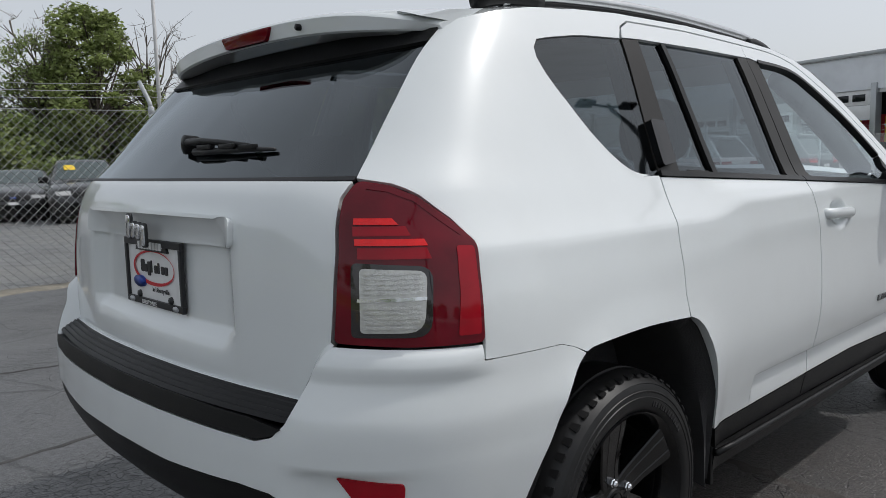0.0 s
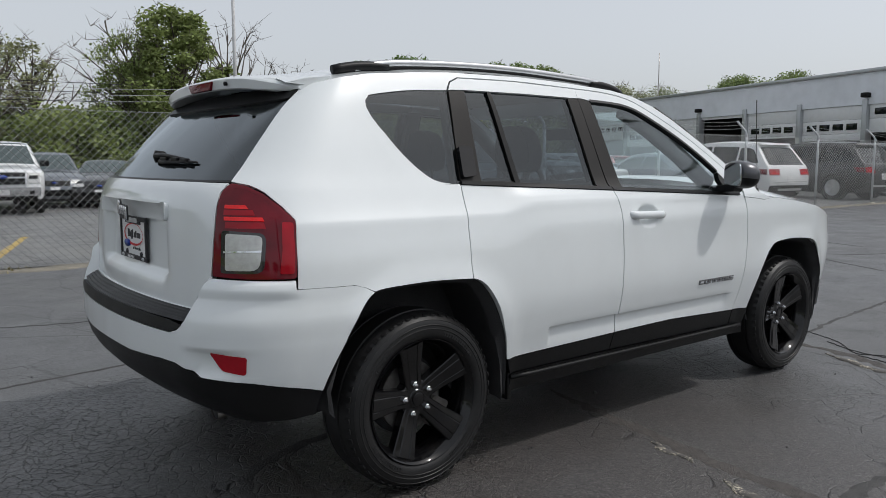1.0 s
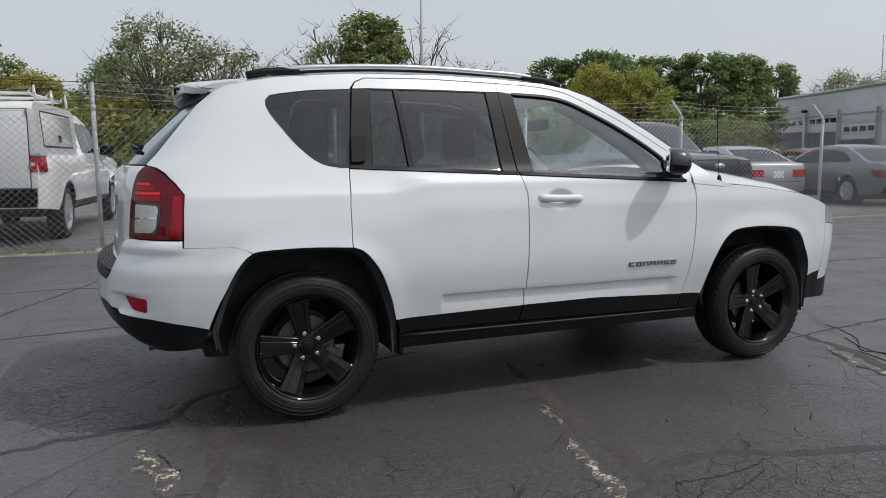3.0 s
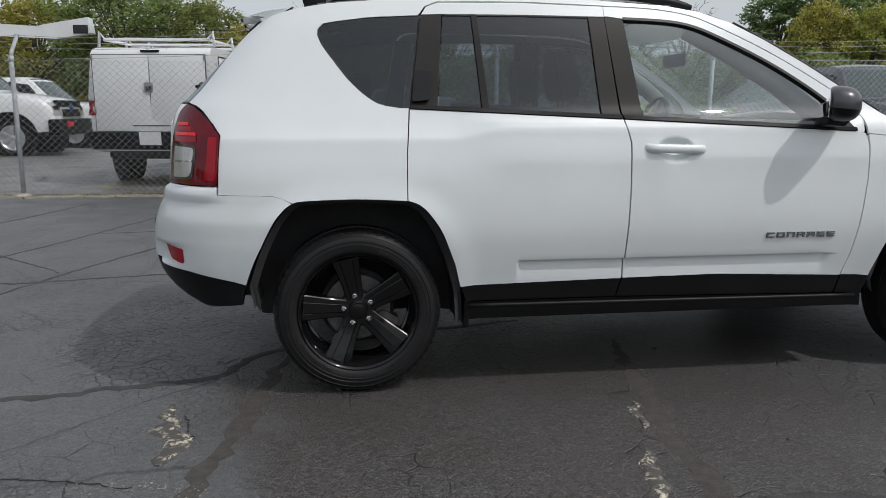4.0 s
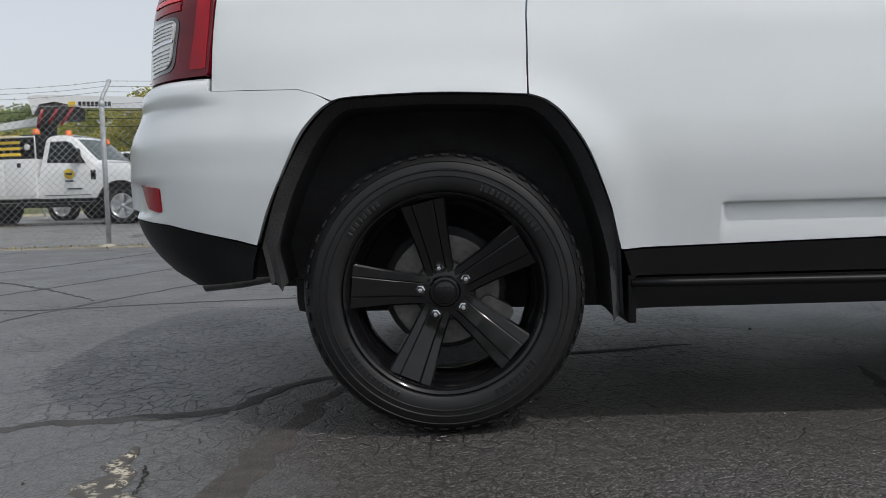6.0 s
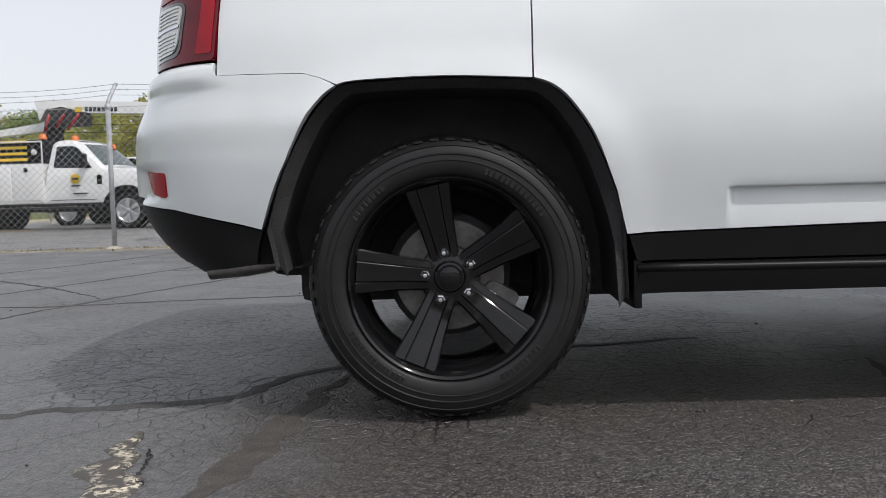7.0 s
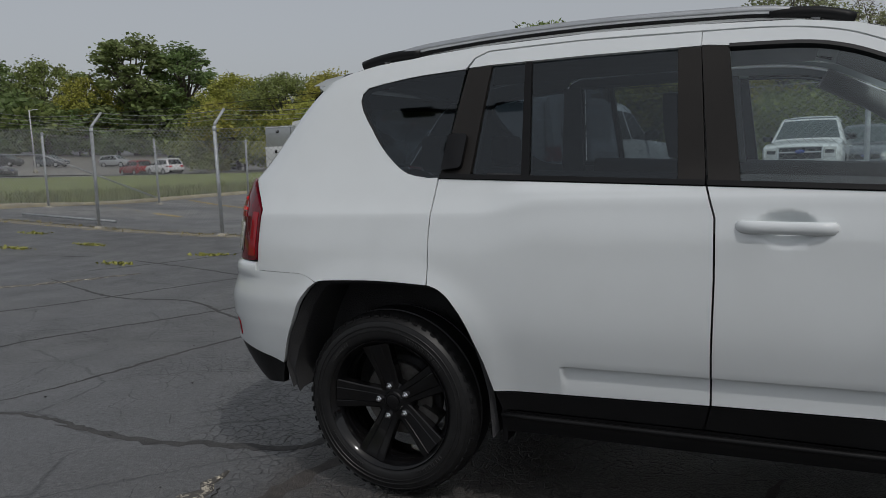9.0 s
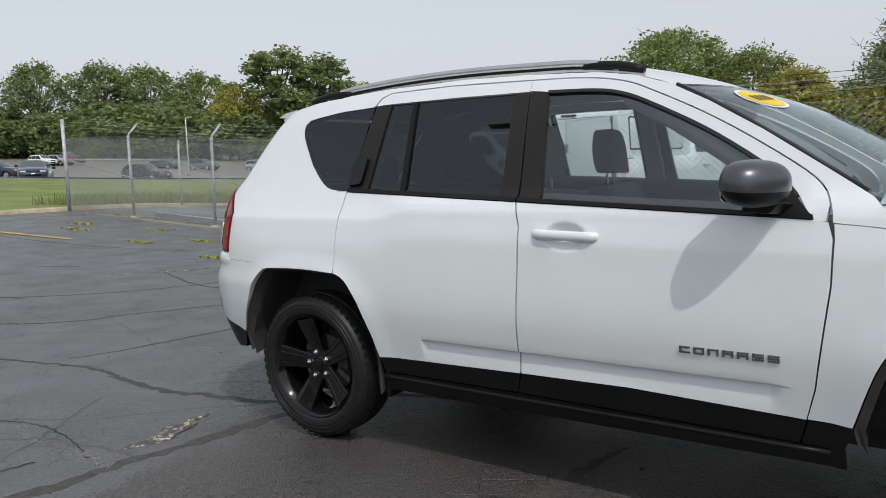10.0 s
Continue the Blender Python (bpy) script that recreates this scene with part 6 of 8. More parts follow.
for dz in (1.90, 1.98, 2.06):
    part("barbed_wire", tube_bm([(-15.05, 6.6, zc_ + dz), (-13.8, 6.68, zc_ - 0.02 + dz), (-12.5, 6.62 + (dz - 1.8) * 0.7, ground_z(-12.5, 6.6) + dz * 0.98)], 0.0035, 4), "wire", corner, "slack barbed wire")
part("brace", tube_bm([(-14.69, 9.52, ground_z(-14.69, 9.5) + 1.22), (-14.3, 12.5, ground_z(-14.3, 12.5) + 0.2)], 0.018, 8), "galv", corner, "sloping brace pipe")
rail_ = obj("loose_pipe", tube_bm([(-12.7, 7.3, 0.33), (-9.9, 7.05, 0.20)], 0.025, 8), "galv")
tagged(rail_, "galvanised pipe lying behind the fence", "pipe")


# ---- vehicles parked around ----
def vehicle(name, label, category, at, length, width, segs, axle, wheel_r, colour, belt_z, sill_z=0.30, style="suv", windows=(), group="parked vehicles", rim="silver", lean=0.72):
    """A parked vehicle, x forward, its middle on the ground at the origin. segs: the centre outline from the rear foot over the roof to the nose, piece by piece."""
    car = empty(name, label, category, group)
    car.matrix_basis = at
    L, W = length / 2, width / 2
    big = style in ("truck", "cap")
    roof_z = max(p[1] for _, pts in segs for p in pts)
    mid_z = (sill_z + belt_z) / 2
    waist = smooth_curve([sill_z - 0.15, sill_z, sill_z + 0.15, mid_z, belt_z - 0.14, belt_z - 0.02, belt_z + 0.05, roof_z], [0.92, 0.95, 0.985, 1.0, 0.995, 0.98 if big else 0.955, 0.955 if big else 0.925, lean])
    ROUND = 0.045

    def half(x, z):
        e = np.clip((np.abs(x) - (L - 0.60)) / 0.60, 0, 1)
        flare = sum(0.012 * (1 - step01(np.hypot(np.asarray(x) - cx, np.asarray(z) - wheel_r), wheel_r + 0.06, wheel_r + 0.14)) for cx in axle)
        return W * waist(z) * (1 - (0.08 if big else 0.13) * e * e) + flare

    BOW = {"rear": (-0.05, 0.0), "bed": (0.0, 0.0), "deck": (-0.05, 0.012), "back": (-0.03, 0.0), "roof": (0.0, 0.045), "screen": (0.11, 0.02), "hood": (0.10, 0.055), "nose": (0.07 if big else 0.13, 0.0)}
    lines, prev = {}, None
    for seg, pts in segs:
        lines[seg] = flow(([prev] if prev else []) + list(pts), 4)
        prev = pts[-1]

    def on(seg, t, v, out=0.0):
        """A point of the strip that runs over the car: t along its piece, v across."""
        ln = lines[seg]
        q = min(max(t, 0.0), 1.0) * (len(ln) - 1)
        i = min(int(q), len(ln) - 2)
        a, b = Vector(ln[i]), Vector(ln[i + 1])
        p, d = a.lerp(b, q - i), (b - a).normalized()
        names = [s for s, _ in segs]
        k, near = names.index(seg), (t - 0.5)
        other = names[min(max(k + (1 if near > 0 else -1), 0), len(names) - 1)]
        f = max(0.0, abs(near) * 2 - 0.6) / 0.8
        bow, crown = (BOW[seg][j] * (1 - f) + BOW[other][j] * f for j in (0, 1))
        y = (float(half(p.x, p.y)) - ROUND) * v
        return Vector((p.x + bow * (1 - abs(v) ** 2.2) - d.y * out, y, p.y + crown * (1 - abs(v) ** 2.4) + d.x * out))

    def patch(nm, seg, t0, t1, v0, v1, mat, parent, lab="", out=0.006, deep=0.03, nx=5, ny=8, slant=0.0):
        bm = bmesh.new()
        top = [[bm.verts.new(on(seg, t0 + (t1 - t0) * i / nx, (v0 + (v1 - v0) * j / ny) * (1 - slant * i / nx), out)) for j in range(ny + 1)] for i in range(nx + 1)]
        for a, b in zip(top, top[1:]):
            for j in range(ny):
                bm.faces.new((a[j], a[j + 1], b[j + 1], b[j]))
        loop = top[0] + [r[-1] for r in top[1:-1]] + top[-1][::-1] + [r[0] for r in top[1:-1]][::-1]
        c = sum((v.co for v in loop), Vector()) / len(loop)
        nrm = (on(seg, (t0 + t1) / 2, (v0 + v1) / 2, 1.0) - on(seg, (t0 + t1) / 2, (v0 + v1) / 2, 0.0)).normalized()
        low = [bm.verts.new(v.co - nrm * deep + (c - v.co) * 0.02) for v in loop]
        for i in range(len(loop)):
            k = (i + 1) % len(loop)
            bm.faces.new((loop[i], low[i], low[k], loop[k]))
        bmesh.ops.recalc_face_normals(bm, faces=bm.faces[:])
        return part(nm, sharpen(bm, 40), mat, parent, lab)

    # the strip over the car
    bm, prev = bmesh.new(), None
    NV = 14
    for seg, _ in segs:
        m = len(lines[seg]) - 1
        for i in range(0 if prev is None else 1, m + 1):
            row = [bm.verts.new(on(seg, i / m, -1 + 2 * j / NV)) for j in range(NV + 1)]
            if prev:
                for j in range(NV):
                    bm.faces.new((prev[j], prev[j + 1], row[j + 1], row[j]))
            prev = row
    # the two flanks with their wheel arches, rounded towards the strip
    crest = [p for k, (seg, _) in enumerate(segs) for p in lines[seg][(1 if k else 0):]]
    ca = np.array(crest)
    bottom = []
    for cx in axle:
        r, z0 = wheel_r + 0.065, wheel_r
        arc = [(cx - r * math.cos(a), z0 + r * math.sin(a)) for a in (k * math.pi / 14 for k in range(15))]
        bottom += [(cx - r - 0.02, sill_z)] + [p for p in arc if p[1] > sill_z] + [(cx + r + 0.02, sill_z)]

    def flank(poly, sg, out, lip, inset=0.0, step=0.14):
        own = bmesh.new()
        f = own.faces.new([own.verts.new((a, 0, b)) for a, b in poly])
        if inset:
            bmesh.ops.inset_region(own, faces=[f], thickness=inset, use_even_offset=True)
        xs_, zs_ = [p[0] for p in poly], [p[1] for p in poly]
        for k in range(int(min(xs_) / step) - 1, int(max(xs_) / step) + 2):
            bmesh.ops.bisect_plane(own, geom=own.verts[:] + own.edges[:] + own.faces[:], dist=1e-5, plane_co=(k * step, 0, 0), plane_no=(1, 0, 0))
        for k in range(int(min(zs_) / step) - 1, int(max(zs_) / step) + 2):
            bmesh.ops.bisect_plane(own, geom=own.verts[:] + own.edges[:] + own.faces[:], dist=1e-5, plane_co=(0, 0, k * step), plane_no=(0, 0, 1))
        vs = own.verts[:]
        q = np.array([(v.co.x, v.co.z) for v in vs])
        a, b = ca[:-1], ca[1:]
        ab = b - a
        t = np.clip(((q[:, None] - a) * ab).sum(-1) / np.maximum((ab * ab).sum(-1), 1e-9), 0, 1)
        d = np.linalg.norm(q[:, None] - (a + ab * t[..., None]), axis=-1).min(1)
        k = np.clip(1 - d / ROUND, 0, 1)
        y = half(q[:, 0], q[:, 1]) - ROUND * (1 - np.sqrt(np.clip(1 - k * k, 0, 1))) + out
        rim_ = [e for e in own.edges if len(e.link_faces) == 1]
        for v, yy in zip(vs, y):
            v.co.y = sg * yy
        if lip:
            got = bmesh.ops.extrude_edge_only(own, edges=rim_)
            for v in got["geom"]:
                if isinstance(v, bmesh.types.BMVert):
                    v.co.y -= sg * lip
        bmesh.ops.recalc_face_normals(own, faces=own.faces[:])
        return own
    for sg in (-1, 1):
        merge(bm, flank(bottom + crest[::-1], sg, 0.0, 0.0, 0.03))
    bmesh.ops.remove_doubles(bm, verts=bm.verts[:], dist=0.002)
    bmesh.ops.recalc_face_normals(bm, faces=bm.faces[:])
    body = part("body", sharpen(bm, 42), colour, car)
    for sg in (-1, 1):
        for w in windows:
            part("side_window", sharpen(flank(rounded(w, 0.035), sg, 0.005, 0.02), 40), "dark_glass", body, "dark side window")
    patch("windscreen", "screen", 0.05, 0.93, -0.93, 0.93, "screen_glass", body, "", 0.005, 0.02)
    if style != "cap":
        patch("rear_window", "back", 0.12, 0.92, -0.88, 0.88, "dark_glass", body, "dark rear window", 0.005, 0.02)
    # wheels
    metal = "alloy" if rim == "silver" else "gloss_black"
    for cx in axle:
        for sg in (-1, 1):
            h = new("wheel")
            h.parent, h.matrix_basis = car, pose(cx, sg * (W - 0.13), wheel_r, 0, 0, 0 if sg < 0 else 180)
            pr = [(wheel_r * 0.66, -0.09), (wheel_r * 0.70, -0.112), (wheel_r * 0.84, -0.116), (wheel_r * 0.93, -0.10), (wheel_r * 0.985, -0.07), (wheel_r, 0), (wheel_r * 0.98, 0.08), (wheel_r * 0.7, 0.11)]
            part("tyre", spin_bm(pr, 32), "rubber", h)
            part("rim", spin_bm([(0.0, -0.03), (wheel_r * 0.5, -0.02), (wheel_r * 0.58, -0.04), (wheel_r * 0.62, -0.10), (wheel_r * 0.67, -0.108), (wheel_r * 0.675, -0.095)], 28), metal, h)
            part("hub_cap", spin_bm([(0.0, -0.10), (wheel_r * 0.13, -0.098), (wheel_r * 0.17, -0.07), (wheel_r * 0.17, -0.02)], 16), metal, h)
            part("wheel_well", spin_bm([(0.0, 0.1), (wheel_r * 1.14, 0.1), (wheel_r * 1.16, -0.06)], 24), "liner", h)
            for k in range(6 if big else 5):
                sp = box_bm(-wheel_r * 0.085, wheel_r * 0.085, -0.092, -0.05, wheel_r * 0.1, wheel_r * 0.63, 0.008)
                for v in sp.verts:
                    v.co.x *= 0.75 + 0.5 * v.co.z / (wheel_r * 0.63)
                o = part("spoke", sp, metal, h)
                o.matrix_basis = Matrix.Rotation(2 * math.pi * k / (6 if big else 5), 4, "Y")
    part("underside", box_bm(-L + 0.35, L - 0.35, -W + 0.18, W - 0.18, sill_z - 0.08, sill_z + 0.25, 0.03), "liner", car, "dark underside")
    # the nose: grille, lamps, bumper
    if big:
        gr = patch("grille", "nose", 0.06, 0.52, -0.60, 0.60, "black_trim", car, "black mesh grille", 0.014, 0.05)
        for t in (0.05, 0.27, 0.49):
            patch("grille_bar", "nose", t, t + 0.045, -0.61, 0.61, "alloy" if colour == "fleet_white" else "black_trim", gr, "", 0.03, 0.03, 1)
        for v in (-0.62, 0.585):
            patch("grille_side", "nose", 0.05, 0.53, v, v + 0.035, "alloy" if colour == "fleet_white" else "black_trim", gr, "", 0.028, 0.03, 3, 1)
        for v in (-0.97, 0.63):
            hl = patch("headlamp", "nose", 0.06, 0.46, v, v + 0.34, "clear_lens" if colour == "fleet_white" else "dark_glass", car, "headlamp", 0.012, 0.05)
            patch("lamp_band", "nose", 0.22, 0.34, v + 0.05, v + 0.29, "black_trim", hl, "dark lamp inner", 0.016, 0.02, 1, 3)
        patch("front_bumper", "nose", 0.58, 0.84, -1.0, 1.0, "chrome" if colour == "fleet_white" else colour, car, "front bumper", 0.055, 0.10)
        patch("lower_intake", "nose", 0.86, 1.0, -0.92, 0.92, "black_trim", car, "black lower intake", 0.03, 0.06)
        for v in (-0.82, 0.70):
            patch("fog_lamp", "nose", 0.68, 0.78, v, v + 0.12, "black_trim", car, "dark fog lamp", 0.060, 0.02, 1, 2)
    else:
        gr = patch("grille", "nose", 0.10, 0.34, -0.50, 0.50, "black_trim", car, "black grille", 0.010, 0.03)
        patch("lower_intake", "nose", 0.52, 0.80, -0.62, 0.62, "black_trim", car, "black lower intake", 0.008, 0.03)
        for v in (-0.96, 0.54):
            patch("headlamp", "nose", 0.02, 0.22, v, v + 0.42, "clear_lens", car, "clear headlamp", 0.008, 0.03)
    b0 = on("nose", 0.28 if big else 0.2, 0.0, 0.03 if big else 0.012)
    part("badge", spin_bm([(0.0, 0.012), (1, 0.010), (1, 0.0)], 20, "z"), "ink_blue" if colour != "slate_blue" else "alloy", gr, "oval maker's badge").matrix_basis = Matrix.Translation(b0) @ Matrix.Rotation(radians(90), 4, "Y") @ Matrix.Diagonal((0.05, 0.125, 1, 1) if big else (0.04, 0.08, 1, 1))
    patch("front_plate", "nose", 0.64 if big else 0.40, 0.80 if big else 0.52, -0.165, 0.165, "plate_white", car, "white plate", 0.068 if big else 0.02, 0.015, 1, 2)
    # the tail: lamps, plate, bumper
    if big:
        for v in (-1.0, 0.83):
            tl = patch("tail_lamp", "rear", 0.62, 0.97, v, v + 0.17, "red_lens", car, "red tail lamp", 0.014, 0.06)
            patch("reverse_lens", "rear", 0.74, 0.81, v + 0.03, v + 0.14, "clear_lens", tl, "clear reversing lens", 0.018, 0.02, 1, 2)
            z0, z1, x0 = on("rear", 0.62, 1).z, on("rear", 0.97, 1).z, on("rear", 0.97, 1).x
            part("lamp_wrap", flank(rounded([(x0 - 0.012, z0), (x0 + 0.13, z0), (x0 + 0.13, z1), (x0 - 0.012, z1)], 0.015), -1 if v < 0 else 1, 0.012, 0.03), "red_lens", tl, "red lamp wrap")
        patch("tailgate_gap", "rear", 0.42, 0.44, -0.80, 0.80, "seal", car, "", 0.004, 0.01, 1, 4)
        patch("rear_bumper", "rear", 0.05, 0.33, -1.0, 1.0, "black_trim", car, "black rear bumper", 0.10, 0.12)
        patch("plate", "rear", 0.14, 0.33, -0.175, 0.175, "plate_white", car, "white plate", 0.115, 0.02, 1, 2)
    else:
        lo, hi = (0.60, 0.83) if style == "sedan" else (0.66, 0.86)
        for sg in (-1, 1):
            v = (-0.985, -0.52) if sg < 0 else (0.52, 0.985)
            tl = patch("tail_lamp", "rear", lo, hi, *v, "red_lens", car, "red tail lamp", 0.010, 0.03)
            z0, z1, x0 = on("rear", lo, 1).z, on("rear", hi, 1).z, on("rear", hi, 1).x
            part("lamp_wrap", flank(rounded([(x0 - 0.02, z0 + 0.01), (x0 + 0.16, z0 + 0.03), (x0 + 0.26, z1), (x0 + 0.01, z1)], 0.02), sg, 0.008, 0.02), "dark_lens", tl, "dark red lamp wrap")
            patch("lamp_bar", "rear", lo + 0.05, lo + 0.09, v[0] + 0.06, v[1] - 0.06, "bright_lens", tl, "", 0.014, 0.01, 1, 4)
        patch("bumper_skirt", "rear", 0.0, 0.30, -1.0, 1.0, "black_trim" if style == "suv" else "pale_silver" if colour == "pale_silver" else "black_trim", car, "dark lower bumper", 0.018, 0.04)
        if style == "suv":
            patch("skid_plate", "rear", 0.08, 0.18, -0.60, 0.60, "alloy", car, "silver skid strip", 0.028, 0.02, 2)
        lz = 0.66 if style == "sedan" else 0.50
        patch("plate", "rear", lz - 0.10, lz + 0.13, -0.175, 0.175, "plate_white", car, "white plate", 0.016, 0.02, 1, 2)
        patch("lid_gap", "rear", 0.42, 0.432, -0.86, 0.86, "seal", car, "", 0.003, 0.01, 1, 6)
    # flanks: seams, handles, mirrors, sill
    ax, bx = axle[0] + wheel_r + 0.10, axle[1] - wheel_r - 0.10
    xs_ = [(ax + bx) / 2 - 0.02] if not (name == "bucket_truck") else []
    for sg in (-1, 1):
        for x in xs_:
            part("door_seam", flank([(x, sill_z + 0.10), (x + 0.010, sill_z + 0.10), (x + 0.03, belt_z - 0.03), (x + 0.02, belt_z - 0.03)], sg, 0.0025, 0), "seal", car)
        for x in ((ax + bx) / 2 - 0.24, (ax + bx) / 2 + (0.62 if not big else 0.55)) if xs_ else (0.0,):
            z = belt_z - 0.15
            y = float(half(x, z))
            part("door_handle", tube_bm([(x - 0.10, sg * (y - 0.01), z), (x - 0.08, sg * (y + 0.028), z), (x + 0.08, sg * (y + 0.028), z), (x + 0.10, sg * (y - 0.01), z)], 0.016, 6), colour, car)
        xm = lines["screen"][-1][0] - 0.42
        ym = float(half(xm, belt_z + 0.08))
        hd = box_bm(-0.06, 0.06, -0.12, 0.12, -0.085, 0.085, 0.04, 3)
        bmesh.ops.translate(hd, vec=(xm, sg * (ym + 0.15), belt_z + 0.12), verts=hd.verts[:])
        mr = part("door_mirror", hd, "black_trim" if big or style == "suv" else colour, car, "door mirror")
        part("mirror_stalk", tube_bm([(xm + 0.03, sg * (ym - 0.02), belt_z + 0.03), (xm + 0.01, sg * (ym + 0.10), belt_z + 0.06)], 0.022, 6), "black_trim", mr)
        part("sill_strip", flank([(ax - 0.03, sill_z + 0.005), (bx + 0.03, sill_z + 0.005), (bx + 0.03, sill_z + 0.085), (ax - 0.03, sill_z + 0.085)], sg, 0.006, 0.03), "black_trim", car, "black sill strip")
    return car


def heading(x, y, az, z=None):
    return pose(x, y, ground_z(x, y) if z is None else z, 0, 0, 90 - az)


M["dark_glass"] = node_mat("dark_car_glass", (0.010, 0.013, 0.015), 0.06, spec=0.4, vary=0.05)
M["screen_glass"] = node_mat("windscreen_glass", (0.07, 0.09, 0.092), 0.08, spec=0.4, vary=0.05)
for nm, c, mt in (("fleet_white", (0.78, 0.79, 0.79), 0.0), ("slate_blue", (0.075, 0.085, 0.10), 0.35), ("steel_grey", (0.13, 0.145, 0.165), 0.4), ("deep_black", (0.012, 0.012, 0.014), 0.2), ("cherry_red", (0.32, 0.015, 0.02), 0.2), ("pale_silver", (0.42, 0.44, 0.45), 0.4), ("navy", (0.02, 0.03, 0.06), 0.3), ("teal_grey", (0.20, 0.24, 0.25), 0.3)):
    M[nm] = node_mat(nm + "_paint", c, 0.3, mt, coat=1.0, vary=0.03, scale=2, dirt=0.06)

TRUCK_LINE = (("rear", [(-2.90, 0.52), (-2.925, 0.80), (-2.92, 1.05), (-2.895, 1.235)]), ("bed", [(-2.80, 1.255), (-1.6, 1.25), (-0.70, 1.255)]), ("back", [(-0.61, 1.30), (-0.53, 1.60), (-0.46, 1.86)]),
              ("roof", [(-0.36, 1.925), (0.05, 1.945), (0.42, 1.94), (0.60, 1.91)]), ("screen", [(0.74, 1.86), (1.06, 1.56), (1.38, 1.285)]), ("hood", [(1.52, 1.255), (2.1, 1.225), (2.62, 1.165), (2.80, 1.11)]), ("nose", [(2.885, 1.02), (2.92, 0.80), (2.90, 0.60), (2.82, 0.42)]))
TRUCK_WIN = ([(-0.46, 1.30), (0.22, 1.30), (0.22, 1.80), (-0.34, 1.80)], [(0.29, 1.30), (1.14, 1.28), (0.70, 1.76), (0.29, 1.80)])


def pickup(label, at, colour, name="pickup_truck", style="truck", bed=True):
    v = vehicle(name, label, "pickup truck", at, 5.85, 2.02, TRUCK_LINE, (-1.78, 1.93), 0.405, colour, 1.24, 0.46, style, TRUCK_WIN, lean=0.74)
    if bed and style != "cap":
        part("bed_floor", box_bm(-2.82, -0.72, -0.84, 0.84, 1.20, 1.262, 0.01), "liner", v, "dark open bed")
    return v


pickup("white pickup truck facing out of its yard bay", heading(2.03, 22.4, 187.5), "fleet_white")
pickup("slate blue pickup truck behind the chain-link fence", heading(10.3, 10.65, 182), "slate_blue")
cap = pickup("white pickup truck with a fibreglass utility cap", heading(-2.20, 10.55, 9), "fleet_white", style="cap")


def cap_side(a, b, c):
    """The cap leans in a little towards its roof."""
    return (a, -0.93 + c - (c - 0.93) * 0.11 * (b - 1.2), b)


shell = part("utility_cap", sharpen(prism_bm(rounded([(-2.935, 1.215), (-0.64, 1.215), (-0.50, 1.90), (-0.74, 1.975), (-2.78, 1.975), (-2.90, 1.91)], 0.07), 1.86, cap_side, 0.05), 35), "fleet_white", cap, "white fibreglass cap")
for sg in (1, -1):
    door = part("cap_door", box_bm(-2.975, -2.93, min(sg * 0.006, sg * 0.80), max(sg * 0.006, sg * 0.80), 0.80, 1.86, 0.012), "fleet_white", cap, "white rear cap door")
    for a, b, z0, z1 in ((sg * 0.80, sg * 0.806, 0.80, 1.86), (sg * 0.006, sg * 0.80, 1.86, 1.866), (sg * 0.006, sg * 0.80, 0.794, 0.80)):
        part("door_gap", box_bm(-2.972, -2.94, min(a, b), max(a, b), z0, z1), "seal", door)
    for z in (1.05, 1.78):
        part("door_hinge", box_bm(-2.985, -2.965, sg * 0.80 - 0.015, sg * 0.80 + 0.015, z, z + 0.07, 0.004), "steel", door, "steel hinge")
part("door_latch", box_bm(-2.992, -2.970, -0.045, 0.075, 1.34, 1.48, 0.012), "steel", cap, "steel door latch")
part("latch_pull", box_bm(-2.998, -2.988, -0.02, 0.05, 1.37, 1.43, 0.006), "liner", cap, "dark latch pull")
part("cap_lamp", box_bm(-2.91, -2.86, -0.13, 0.13, 1.90, 1.93, 0.008), "black_trim", cap, "black third brake lamp")
for sg in (-1, 1):
    ht = part("side_hatch", prism_bm(rounded([(-2.60, 1.38), (-0.92, 1.38), (-0.84, 1.84), (-2.56, 1.84)], 0.04), 0.016, lambda a, b, c: (a, sg * (0.93 - 0.93 * 0.11 * (b - 1.2) + c - 0.004), b), 0.004), "fleet_white", shell, "white side hatch")
    part("hatch_gap", prism_bm(rounded([(-2.63, 1.355), (-0.89, 1.355), (-0.81, 1.865), (-2.59, 1.865)], 0.05), 0.006, lambda a, b, c: (a, sg * (0.93 - 0.93 * 0.11 * (b - 1.2) + c - 0.001), b)), "seal", shell, "black hatch seal")
    part("hatch_latch", box_bm(-1.80, -1.70, sg * 0.925 - 0.012, sg * 0.925 + 0.012, 1.44, 1.54, 0.006), "liner", ht, "dark hatch latch")
    part("cap_joint", box_bm(-2.92, -0.66, sg * 0.925 - 0.008, sg * 0.925 + 0.008, 1.222, 1.238), "seal", shell)
for x in (-2.62, -1.70, -0.82):
    part("rack_bar", tube_bm([(x, -0.84, 1.99), (x, -0.82, 2.20), (x, -0.74, 2.09), (x, 0.74, 2.09), (x, 0.82, 2.20), (x, 0.84, 1.99)], 0.022, 8), "fleet_white", cap, "white ladder rack bar")
for sg in (-1, 1):
    part("rack_rail", tube_bm([(-2.62, sg * 0.76, 2.09), (-0.82, sg * 0.76, 2.09)], 0.02, 8), "fleet_white", cap)

